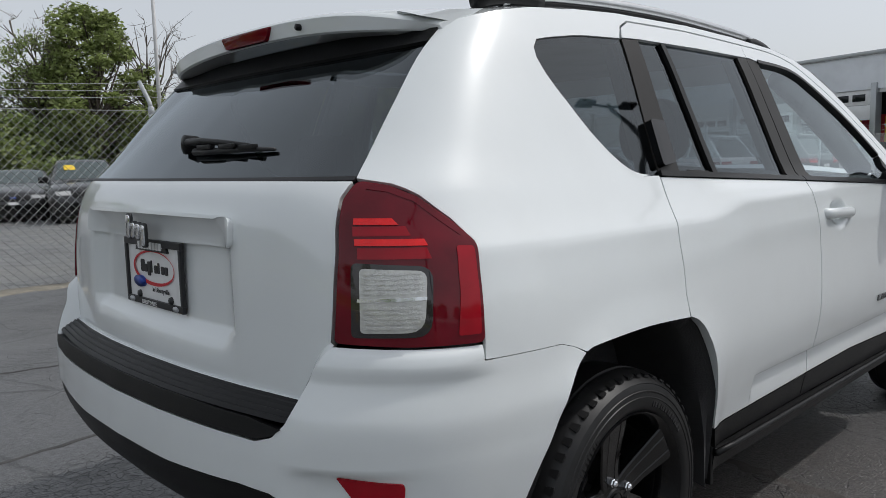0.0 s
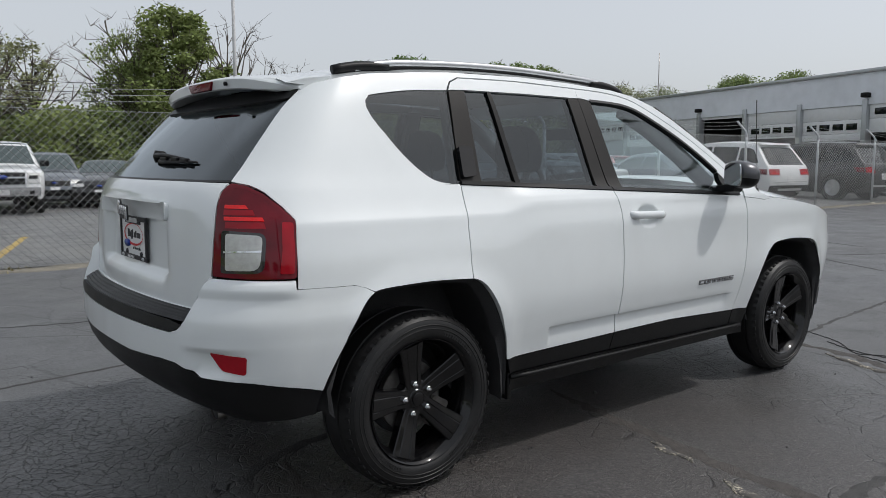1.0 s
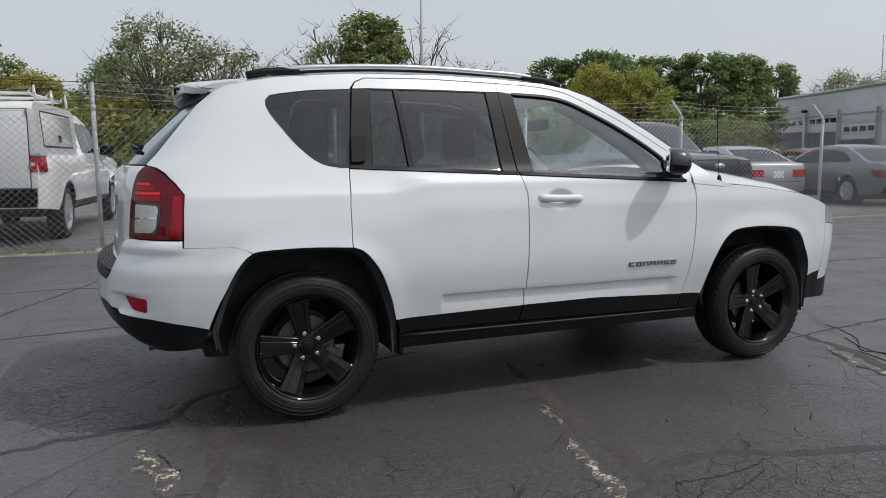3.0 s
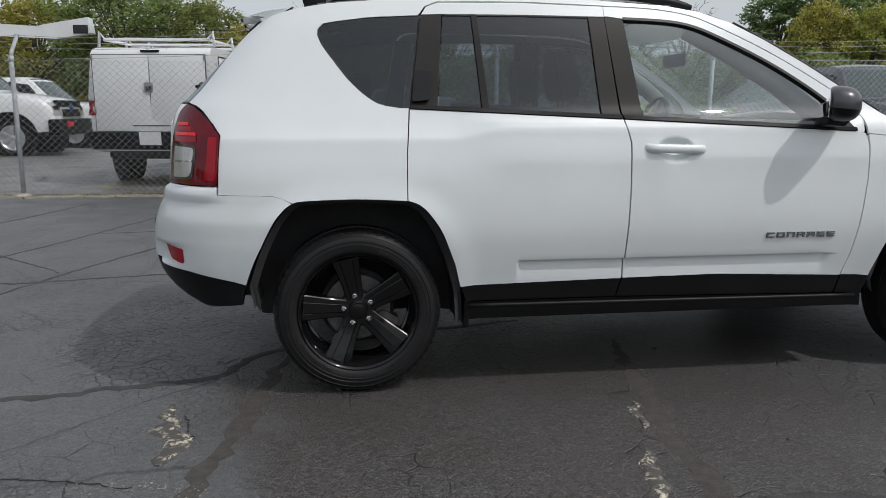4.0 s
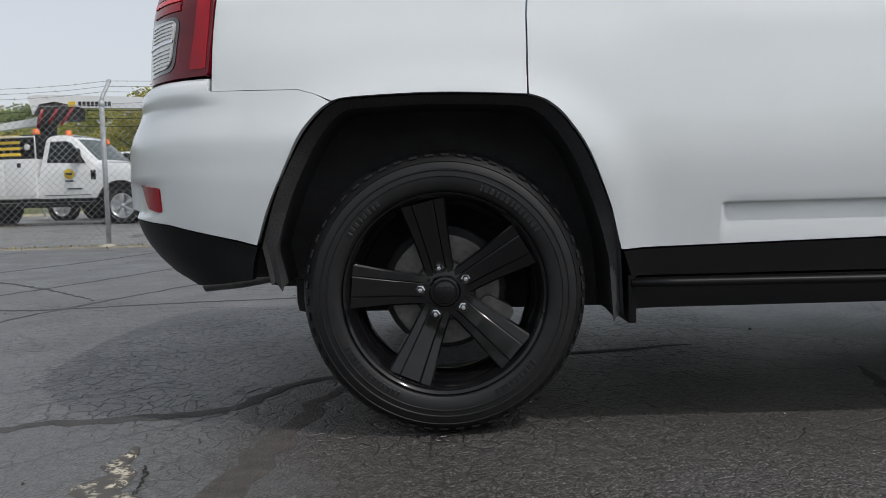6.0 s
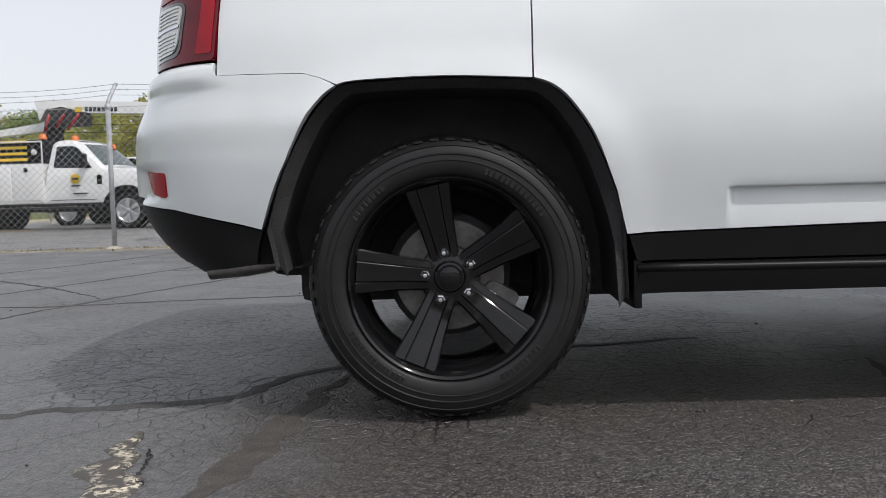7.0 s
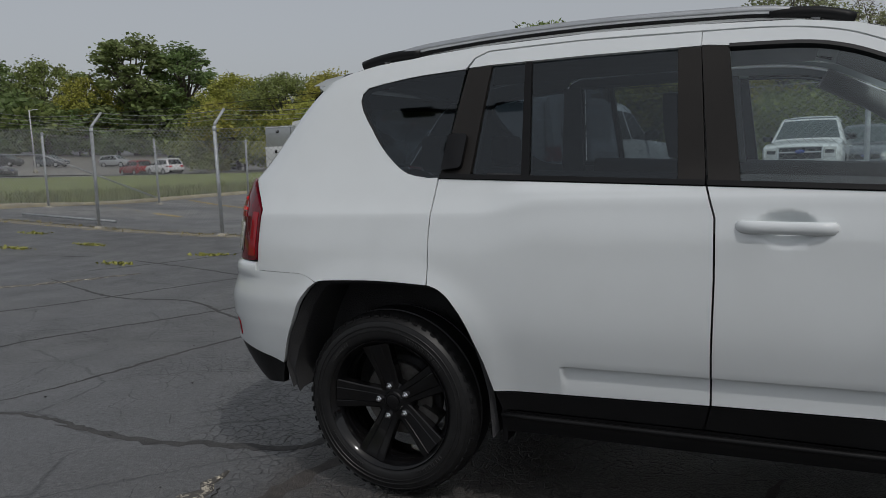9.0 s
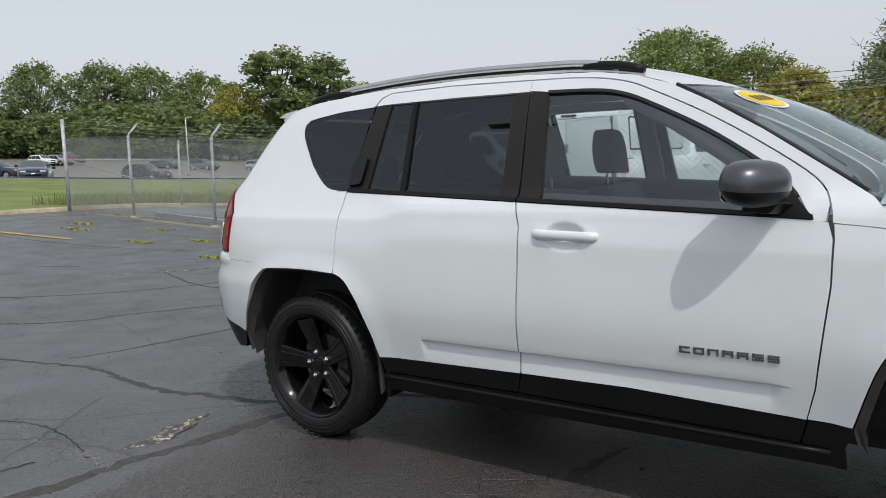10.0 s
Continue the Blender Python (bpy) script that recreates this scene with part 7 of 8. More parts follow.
SUV_LINE = (("rear", [(-2.25, 0.36), (-2.31, 0.55), (-2.29, 0.80), (-2.22, 1.04)]), ("back", [(-2.12, 1.14), (-1.95, 1.36), (-1.78, 1.56)]), ("roof", [(-1.70, 1.615), (-1.1, 1.672), (-0.4, 1.69), (0.05, 1.672)]), ("screen", [(0.26, 1.63), (0.66, 1.36), (1.05, 1.10)]),
            ("hood", [(1.20, 1.06), (1.7, 1.01), (2.05, 0.92), (2.16, 0.85)]), ("nose", [(2.26, 0.74), (2.31, 0.58), (2.28, 0.42), (2.18, 0.30)]))
SUV_WIN = ([(-1.98, 1.13), (-1.30, 1.09), (-1.30, 1.53), (-1.60, 1.52), (-1.74, 1.46)], [(-1.24, 1.09), (-0.36, 1.07), (-0.36, 1.58), (-1.24, 1.55)], [(-0.29, 1.07), (0.86, 1.06), (0.24, 1.55), (-0.29, 1.585)])
SED_LINE = (("rear", [(-2.40, 0.32), (-2.46, 0.50), (-2.475, 0.72), (-2.44, 0.97)]), ("deck", [(-2.36, 1.02), (-2.15, 1.035), (-1.95, 1.05)]), ("back", [(-1.82, 1.10), (-1.45, 1.26), (-1.10, 1.38)]), ("roof", [(-0.92, 1.42), (-0.4, 1.452), (0.10, 1.43)]), ("screen", [(0.28, 1.39), (0.66, 1.20), (1.06, 1.01)]),
            ("hood", [(1.20, 0.975), (1.8, 0.90), (2.20, 0.79), (2.30, 0.73)]), ("nose", [(2.42, 0.64), (2.475, 0.50), (2.45, 0.38), (2.36, 0.25)]))
SED_WIN = ([(-1.52, 1.06), (-0.42, 1.02), (-0.42, 1.36), (-0.80, 1.345), (-1.10, 1.28)], [(-0.35, 1.02), (0.86, 1.00), (0.20, 1.335), (-0.35, 1.37)])


def suv(label, at, colour, scale=1.0):
    v = vehicle("parked_car", label, "car", at @ Matrix.Scale(scale, 4), 4.62, 1.90, SUV_LINE, (-1.36, 1.36), 0.355, colour, 1.03, 0.28, "suv", SUV_WIN, lean=0.70)
    part("rear_spoiler", prism_bm(rounded([(-1.98, 1.605), (-1.64, 1.615), (-1.60, 1.66), (-1.90, 1.652)], 0.012), 1.16, lambda a, b, c: (a + 0.10 * (c / 0.58 - 1) ** 2, -0.58 + c, b), 0.008), colour, v, "roof spoiler")
    return v


def sedan(label, at, colour):
    v = vehicle("parked_car", label, "car", at, 4.95, 1.88, SED_LINE, (-1.44, 1.47), 0.34, colour, 0.985, 0.24, "sedan", SED_WIN, lean=0.70)
    return v


sedan("pale silver saloon parked nose-in behind the fence", heading(14.9, 12.6, 12), "pale_silver")
sedan("steel grey saloon parked nose-in behind the fence", heading(16.8, 10.4, 12), "steel_grey")
suv("white crossover parked behind the fence", heading(19.9, 10.2, 10), "fleet_white", 1.06)
suv("black large SUV parked behind the fence", heading(24.9, 9.8, 10), "deep_black", 1.10)
suv("cherry red SUV parked in the yard", heading(26.5, 20.3, 20), "cherry_red")
suv("pale silver car parked in the yard", heading(27.5, 17.6, 20), "pale_silver", 0.95)
suv("white SUV parked near the workshop", heading(32.0, 19.0, 20), "fleet_white", 0.95)
suv("white crossover facing out of the yard", heading(28.6, 9.4, 195), "fleet_white", 0.95)
pickup("teal grey pickup truck beside the workshop", heading(31.5, 10.0, 100), "teal_grey")
tagged_suv = suv("black SUV with a yellow windscreen sticker, far down the yard", heading(6.2, 21.0, 195), "deep_black")
part("price_sticker", box_bm(-0.12, 0.12, -0.19, 0.19, 0.0, 0.006, 0.002), "ink_yellow", tagged_suv, "yellow windscreen sticker").matrix_basis = pose(0.62, -0.30, 1.475, 0, 34, 0)
suv("dark blue SUV parked far down the yard", heading(11.2, 26.5, 190), "navy")
suv("dark grey SUV parked far down the yard", heading(3.6, 24.2, 186), "steel_grey")
sedan("black saloon parked far down the yard", heading(5.35, 23.8, 200), "deep_black")
for x, y, az, col, lab in ((-110, 57.0, 80, "fleet_white", "white car in the far car park"), (-110, 59.6, 80, "pale_silver", "silver car in the far car park"), (-72, 32.4, 60, "navy", "dark blue car in the far car park"), (-58, 38.4, 75, "deep_black", "black boxy SUV in the far car park"),
                           (-92, 65, 80, "deep_black", "black car in the far car park"), (-86, 67, 80, "steel_grey", "grey car in the far car park"), (-80, 72, 80, "pale_silver", "silver car in the far car park"), (-76, 80, 80, "navy", "blue car in the far car park"),
                           (-53, 52.8, -72, "fleet_white", "white SUV in the far car park"), (-60, 56, -72, "cherry_red", "red car in the far car park"), (-64, 74, 85, "deep_black", "black car behind the lawn"), (-60, 84, 85, "steel_grey", "grey SUV behind the lawn"), (-58, 94, 85, "fleet_white", "white car behind the lawn"), (-84, 33.0, 70, "deep_black", "black car beside the pickup")):
    suv(lab, heading(x, y, az), col, 0.96)
pickup("bright red pickup truck in the far car park", heading(-112, 62.0, 80), "cherry_red")
sedan("dark blue saloon at the lawn's far edge", heading(-51.5, 24.9, 118), "navy")
suv("teal grey car behind the dark saloon", heading(-57.5, 28.6, 118), "teal_grey", 0.95)


# ---- bucket truck ----
def bucket_truck(at):
    line = (("rear", [(-2.96, 0.70), (-2.98, 0.88), (-2.90, 1.04)]), ("bed", [(-2.6, 1.05), (-1.5, 1.05), (0.08, 1.05)]), ("back", [(0.14, 1.40), (0.17, 1.75), (0.20, 2.02)]), ("roof", [(0.30, 2.10), (0.52, 2.13), (0.72, 2.11)]),
            ("screen", [(0.90, 2.04), (1.22, 1.74), (1.52, 1.46)]), ("hood", [(1.66, 1.43), (2.2, 1.39), (2.70, 1.31), (2.86, 1.25)]), ("nose", [(2.96, 1.14), (3.0, 0.90), (2.98, 0.72), (2.92, 0.58)]))
    win = ([(0.30, 1.47), (1.26, 1.44), (0.86, 1.93), (0.72, 1.98), (0.33, 1.98)],)
    v = vehicle("bucket_truck", "white utility bucket truck with service body and boom", "truck", at, 6.0, 2.06, line, (-2.09, 2.08), 0.43, "fleet_white", 1.42, 0.55, "truck", win, lean=0.76)
    arch = [(-2.09 - 0.52 * math.cos(q), 0.66 + 0.46 * math.sin(q)) for q in (k * math.pi / 10 for k in range(11))]
    sb = part("service_body", sharpen(prism_bm([(-3.20, 0.66)] + arch + [(0.08, 0.66), (0.08, 1.58), (-3.20, 1.58)], 2.16, lambda a, b, c: (a, -1.08 + c, b), 0.01), 30), "fleet_white", v, "white service body with lockers")
    for sg in (-1, 1):
        for x0, x1, z0, z1 in ((-3.14, -2.42, 1.20, 1.54), (-2.38, -1.46, 1.20, 1.54), (-1.42, -0.70, 0.72, 1.54), (-0.66, 0.04, 0.72, 1.54), (-3.14, -2.70, 0.72, 1.16)):
            d = part("locker_door", box_bm(x0, x1, sg * 1.085 - 0.012, sg * 1.085 + 0.012, z0, z1, 0.008), "fleet_white", sb, "white locker door")
            part("locker_latch", box_bm((x0 + x1) / 2 - 0.045, (x0 + x1) / 2 + 0.045, sg * 1.105 - 0.008, sg * 1.105 + 0.008, z1 - 0.16, z1 - 0.06, 0.006), "black_trim", d, "black latch")
        part("arch_flare", prism_bm([(-2.09 - 0.56 * math.cos(q), 0.64 + 0.50 * math.sin(q)) for q in (k * math.pi / 10 for k in range(11))] + [(-2.09 + 0.50 * math.cos(q), 0.64 + 0.44 * math.sin(q)) for q in (k * math.pi / 10 for k in range(11))], 0.05, lambda a, b, c: (a, sg * (1.07 + c), b)), "black_trim", sb, "black wheel arch flare")
        for x0, x1 in ((-3.18, -2.25), (-2.22, -1.22)):
            tl = part("top_locker", box_bm(x0, x1, sg * 0.76 - 0.30, sg * 0.76 + 0.30, 1.585, 2.12, 0.02), "pale_silver", v, "grey mesh-sided locker")
            part("locker_rim", box_bm(x0 - 0.01, x1 + 0.01, sg * 0.76 - 0.31, sg * 0.76 + 0.31, 2.122, 2.15, 0.01), "fleet_white", tl)
            part("paddle_latch", box_bm((x0 + x1) / 2 - 0.06, (x0 + x1) / 2 + 0.06, sg * 1.065 - 0.012, sg * 1.065 + 0.012, 1.96, 2.04, 0.01), "black_trim", tl, "black paddle latch")
        part("rail", tube_bm([(-1.17, sg * 1.0, 1.58), (-1.17, sg * 1.0, 2.10), (0.05, sg * 1.0, 2.10), (0.05, sg * 1.0, 1.58)], 0.022, 8), "fleet_white", v, "white pump guard rail")
    gen = part("generator", box_bm(-1.12, -0.02, -0.92, -0.25, 1.60, 2.16, 0.05), "black_trim", v, "black and yellow generator")
    for z in (1.66, 1.80, 1.94, 2.08):
        part("generator_band", box_bm(-1.09, -0.36, -0.945, -0.30, z, z + 0.065, 0.012), "ink_yellow", gen, "yellow generator band")
    part("generator_dial", spin_bm([(0.0, 0.02), (0.07, 0.02), (0.07, 0.0)], 16), "fleet_white", gen).matrix_basis = pose(-0.18, -0.935, 1.86, 0, 0, 180)
    part("turret", spin_bm([(0.0, 2.75), (0.18, 2.75), (0.22, 2.5), (0.26, 1.5), (0.0, 1.5)], 20, "z"), "liner", v, "dark boom turret").matrix_basis = pose(-0.30, 0.1, 0)
    for k in range(5):
        part("boom_cylinder", tube_bm([(-0.25 + 0.15 * k, -0.36, 2.36 + 0.05 * (k % 3)), (-0.10 + 0.19 * k, -0.36, 2.80)], 0.035, 8), "liner" if k % 2 else "cherry_red", v, "dark hydraulic fitting")
    part("lower_boom", sharpen(prism_bm(rounded([(-3.0, 2.20), (-2.95, 2.32), (-0.6, 2.62), (-0.2, 2.74), (-0.1, 2.50), (-0.55, 2.44)], 0.02), 0.24, lambda a, b, c: (a, -0.05 + c, b), 0.02), 30), "fleet_white", v, "white lower boom")
    ub = part("upper_boom", sharpen(prism_bm(rounded([(-0.36, 2.66), (-0.48, 3.12), (-0.20, 3.16), (2.6, 3.00), (2.7, 3.04), (3.75, 3.22), (3.80, 2.86), (3.0, 2.72), (0.9, 2.80), (0.2, 2.98), (-0.2, 2.92)], 0.02), 0.30, lambda a, b, c: (a, -0.34 + c, b), 0.02), 30), "fleet_white", v, "white upper boom")
    part("boom_mark", box_bm(0.55, 0.72, -0.352, -0.34, 2.84, 2.96), "ink_yellow", ub, "yellow square mark")
    for k in range(8):
        part("lettering_bar", box_bm(0.80 + 0.105 * k, 0.875 + 0.105 * k, -0.350, -0.34, 2.845 - 0.004 * k, 2.955 - 0.004 * k), "ink_black", ub, "dark lettering bar")
    part("knuckle", box_bm(-0.15, 0.72, -0.34, 0.12, 2.52, 2.94, 0.05), "liner", v, "dark boom knuckle")
    part("bucket_pad", box_bm(3.40, 3.74, -0.352, -0.342, 2.84, 3.04, 0.01), "ink_black", ub, "black bucket pad")
    for x, y, z in ((-0.02, -0.80, 2.16), (0.60, -0.5, 2.125), (1.05, 0.4, 1.96)):
        part("beacon", spin_bm([(0.0, 0.14), (0.07, 0.13), (0.09, 0.02), (0.09, 0.0), (0.0, 0.0)], 14, "z"), "amber", v, "orange beacon").matrix_basis = pose(x, y, z)
    for sg in (-1, 1):
        part("door_emblem", spin_bm([(0.0, 0.012), (0.12, 0.012), (0.12, 0.0)], 24), "ink_yellow", v, "round yellow door emblem").matrix_basis = pose(0.86, sg * 1.035, 1.20, 0, 0, 0 if sg > 0 else 180)
        part("emblem_mark", box_bm(0.79, 0.93, sg * 1.05 - 0.012, sg * 1.05 + 0.012, 1.175, 1.225), "ink_black", v, "dark mark on the emblem")
        part("emblem_bar", box_bm(0.76, 0.96, sg * 1.037 - 0.012, sg * 1.037 + 0.012, 1.02, 1.055), "ink_black", v, "dark lettering bar")
        part("emblem_bar", box_bm(0.80, 1.15, sg * 1.037 - 0.012, sg * 1.037 + 0.012, 0.84, 0.87), "ink_black", v, "dark lettering bar")
        part("door_line", box_bm(0.22, 1.34, sg * 1.031 - 0.003, sg * 1.031 + 0.003, 0.70, 0.715), "seal", v)
        part("wing_vent", box_bm(1.38, 1.50, sg * 1.032 - 0.008, sg * 1.032 + 0.008, 1.06, 1.28, 0.006), "black_trim", v, "black wing vent")
        part("running_board", box_bm(-0.3, 1.25, sg * 1.0 - 0.08, sg * 1.0 + 0.08, 0.43, 0.50, 0.02), "black_trim", v, "black running board")
        part("tow_mirror", box_bm(1.10, 1.22, sg * 1.20 - 0.10, sg * 1.20 + 0.10, 1.45, 1.78, 0.04), "black_trim", v, "tall black towing mirror")
        part("arch_lip", prism_bm([(2.08 - 0.60 * math.cos(a), 0.43 + 0.60 * math.sin(a)) for a in (k * math.pi / 12 for k in range(13))] + [(2.08 + 0.49 * math.cos(a), 0.43 + 0.49 * math.sin(a)) for a in (k * math.pi / 12 for k in range(13))], 0.05, lambda a, b, c: (a, sg * (1.005 + c), b)), "black_trim", v, "black arch lip")
    part("black_bumper", box_bm(2.90, 3.16, -1.0, 1.0, 0.48, 0.86, 0.05), "black_trim", v, "black front bumper")
    part("front_tag", box_bm(3.162, 3.175, -0.55, -0.20, 0.68, 0.80, 0.004), "ink_red", v, "red front tag")
    part("wide_grille", box_bm(2.92, 3.03, -0.68, 0.68, 0.90, 1.30, 0.03), "black_trim", v, "black honeycomb grille")
    return v


M["amber"] = node_mat("orange_beacon", (0.75, 0.16, 0.02), 0.25, coat=0.6, vary=0.1)
bucket_truck(heading(-9.52, 16.3, 94))
pickup("white pickup truck parked behind the bucket truck", heading(-9.2, 20.2, 96), "fleet_white")


# ---- workshop building ----
def workshop():
    A, d = Vector((40.7, 35.5, 0)), Vector((-0.307, -0.952, 0)).normalized()
    hut = empty("workshop_building", "long grey workshop with white bay doors", "building")
    hut.matrix_basis = Matrix.Translation(A) @ Matrix.Rotation(math.atan2(d.y, d.x), 4, "Z")
    # local: x along the front, -y out of it
    n, bay, H = 17, 3.58, 5.0
    Lb = n * bay + 0.4
    part("header_wall", box_bm(0, Lb, 0.0, 0.30, 3.66, H, 0.0), "cladding", hut, "blue-grey ribbed wall over the doors")
    part("roof_edge", box_bm(-0.15, Lb + 0.15, -0.10, 0.40, H, H + 0.16, 0.03), "pale_silver", hut, "pale metal roof edge")
    part("roof", box_bm(0, Lb, 0.4, 22, H - 0.15, H + 0.05), "cladding", hut, "flat grey roof")
    part("end_wall", box_bm(0, 0.3, 0.31, 22, 0, H - 0.15), "cladding", hut, "grey end wall")
    part("back_wall", box_bm(0.3, Lb, 9.0, 9.2, 0, H - 0.15), "liner", hut, "dark workshop interior wall")
    part("inner_floor", box_bm(0.3, Lb, 0.31, 9.0, 0.0, 0.03), "old_asphalt", hut, "grey workshop floor")
    opens = (0.9, 1.0, 1.5, 3.6, 0.15, 1.3, 1.5, 1.2, 0.15, 1.1, 0.9, 1.3, 3.6, 1.2, 0.9, 3.6, 1.2)
    for i in range(n):
        x = bay * i
        part("pilaster", box_bm(x, x + 0.24, -0.10, 0.28, 0, 3.9, 0.02), "pale_silver", hut, "pale grey pilaster")
        drop = opens[i]
        x0, x1 = x + 0.25, x + bay - 0.01
        z = 3.655
        k = 0
        while 3.655 - z < drop - 0.01:
            h = min(0.60, drop - (3.655 - z))
            dr = part("door_panel", box_bm(x0, x1, 0.08, 0.13, z - h + 0.008, z, 0.01), "fleet_white", hut, "white bay door panel")
            if k == (1 if drop > 1.25 else 0) and drop < 3 and h > 0.3:
                for w in range(4):
                    wx = x0 + 0.25 + w * (x1 - x0 - 0.4) / 4
                    part("door_light", box_bm(wx, wx + 0.56, 0.065, 0.085, z - h + 0.16, z - 0.16, 0.03), "dark_glass", dr)
            z -= 0.60
            k += 1
    part("pilaster", box_bm(bay * n, bay * n + 0.24, -0.10, 0.28, 0, 3.9, 0.02), "pale_silver", hut, "pale grey pilaster")
    for i in (1, 4, 7, 10):
        part("wall_lamp", box_bm(bay * i + 0.05, bay * i + 0.35, -0.30, 0.0, 3.95, 4.15, 0.05), "black_trim", hut, "dark wall lamp")
    for k in range(6):
        part("stripe_panel", box_bm(bay * 7.3 + 0.35 * k, bay * 7.3 + 0.35 * k + 0.34, 2.0, 2.1, 1.6, 2.9 - 0.1 * abs(k - 2.5)), "ink_yellow" if k % 2 else "ink_red", hut, "yellow and red striped panel")
    part("aerial_mast", tube_bm([(6.5, 3, H), (6.5, 3, H + 3.4)], 0.03, 6), "steel", hut, "thin roof mast")
    return hut


M["cladding"] = node_mat("ribbed_cladding", (0.80, 0.83, 0.87), 0.5, vary=0.06, scale=0.5, dirt=0.12, dirt_colour=(0.2, 0.2, 0.2))
workshop()


# ---- poles, wires, wooden fence ----
def lamp_pole(x, y, h, label, arms=1, r=0.09):
    z = ground_z(x, y)
    p = empty("light_pole", label, "street lamp")
    p.matrix_basis = pose(x, y, z)
    part("pole", tube_bm([(0, 0, 0), (0, 0, h)], r, 12, r_end=r * 0.7), "pole_white" if arms == 1 else "liner", p)
    part("base", spin_bm([(0.0, 0.5), (0.22, 0.5), (0.25, 0.0), (0.0, 0.0)], 16, "z"), "concrete", p, "concrete base")
    for k in range(arms):
        sg = 1 - 2 * k
        part("arm", tube_bm([(0, 0, h - 0.1), (sg * 0.7, 0, h - 0.02)], 0.035, 8), "pole_white" if arms == 1 else "liner", p)
        part("lamp_head", box_bm(min(sg * 0.6, sg * 1.25), max(sg * 0.6, sg * 1.25), -0.12, 0.12, h - 0.04, h + 0.04, 0.03), "liner" if arms > 1 else "pole_white", p, "flat lamp head")
    return p


M["pole_white"] = node_mat("painted_pole", (0.60, 0.60, 0.60), 0.45, vary=0.06, scale=3)
lamp_pole(12.6, 30.0, 13.0, "tall pale lighting column behind the trees' edge")
lamp_pole(-75.0, 56.0, 7.0, "pale car park light pole")
lamp_pole(-62.6, 69.9, 7.0, "pale car park light pole")
lamp_pole(-4.0, -7.8, 9.0, "tall twin-headed light pole on the open lot", 2)
lamp_pole(14.8, -7.0, 9.0, "tall twin-headed light pole on the open lot", 2)
for k, (z, sag) in enumerate(((5.2, 0.35), (4.8, 0.4), (4.4, 0.45))):
    pts = [(-60 + 8 * i, 37.0 + 0.03 * i, z + 0.012 * i - sag * math.sin(math.pi * ((i * 8) % 40) / 40)) for i in range(17)]
    w = obj("overhead_wire", tube_bm(pts, 0.018, 4), "liner")
    tagged(w, "dark overhead wire before the trees", "cable")
wood = bmesh.new()
for k in range(70):
    y = 10 + 1.6 * k
    box_bm(-147.6, -147.4, y, y + 1.57, ground_z(-147, y), ground_z(-147, y) + 1.9 + 0.05 * (k % 3), bm=wood)
M["grey_wood"] = node_mat("weathered_boards", (0.17, 0.15, 0.13), 0.8, vary=0.25, scale=2, bump=0.3, bump_scale=20)
tagged(obj("board_fence", wood, "grey_wood", smooth=False), "weathered grey board fence behind the far cars", "fence", kind="structure")


# ---- trees ----
def leaf_mat(name, colour):
    m = bpy.data.materials.new(name)
    m.use_nodes = True
    n, l = m.node_tree.nodes, m.node_tree.links
    n.clear()
    o, mix, di, tr = (n.new(k) for k in ("ShaderNodeOutputMaterial", "ShaderNodeMixShader", "ShaderNodeBsdfPrincipled", "ShaderNodeBsdfTranslucent"))
    geo, info, hs = n.new("ShaderNodeNewGeometry"), n.new("ShaderNodeObjectInfo"), n.new("ShaderNodeHueSaturation")
    ramp, add = n.new("ShaderNodeMapRange"), n.new("ShaderNodeMath")
    ramp.inputs[3].default_value, ramp.inputs[4].default_value = 0.55, 1.5
    l.new(geo.outputs["Random Per Island"], ramp.inputs[0])
    hue = n.new("ShaderNodeMapRange")
    hue.inputs[3].default_value, hue.inputs[4].default_value = 0.478, 0.512
    l.new(info.outputs["Random"], hue.inputs[0])
    hs.inputs["Color"].default_value = (*colour, 1)
    l.new(hue.outputs[0], hs.inputs["Hue"]), l.new(ramp.outputs[0], hs.inputs["Value"])
    l.new(hs.outputs[0], di.inputs["Base Color"]), l.new(hs.outputs[0], tr.inputs["Color"])
    di.inputs["Roughness"].default_value = 0.6
    mix.inputs[0].default_value = 0.45
    l.new(di.outputs[0], mix.inputs[1]), l.new(tr.outputs[0], mix.inputs[2]), l.new(mix.outputs[0], o.inputs["Surface"])
    return m


M["bark"] = node_mat("bark", (0.12, 0.10, 0.085), 0.9, vary=0.3, scale=5, bump=0.8, bump_scale=25)
M["leaf"] = leaf_mat("green_leaves", (0.23, 0.29, 0.10))
M["leaf_dark"] = leaf_mat("dark_leaves", (0.20, 0.27, 0.105))
M["leaf_yellow"] = leaf_mat("yellow_green_leaves", (0.38, 0.38, 0.085))
M["leaf_grey"] = leaf_mat("grey_green_leaves", (0.27, 0.30, 0.16))


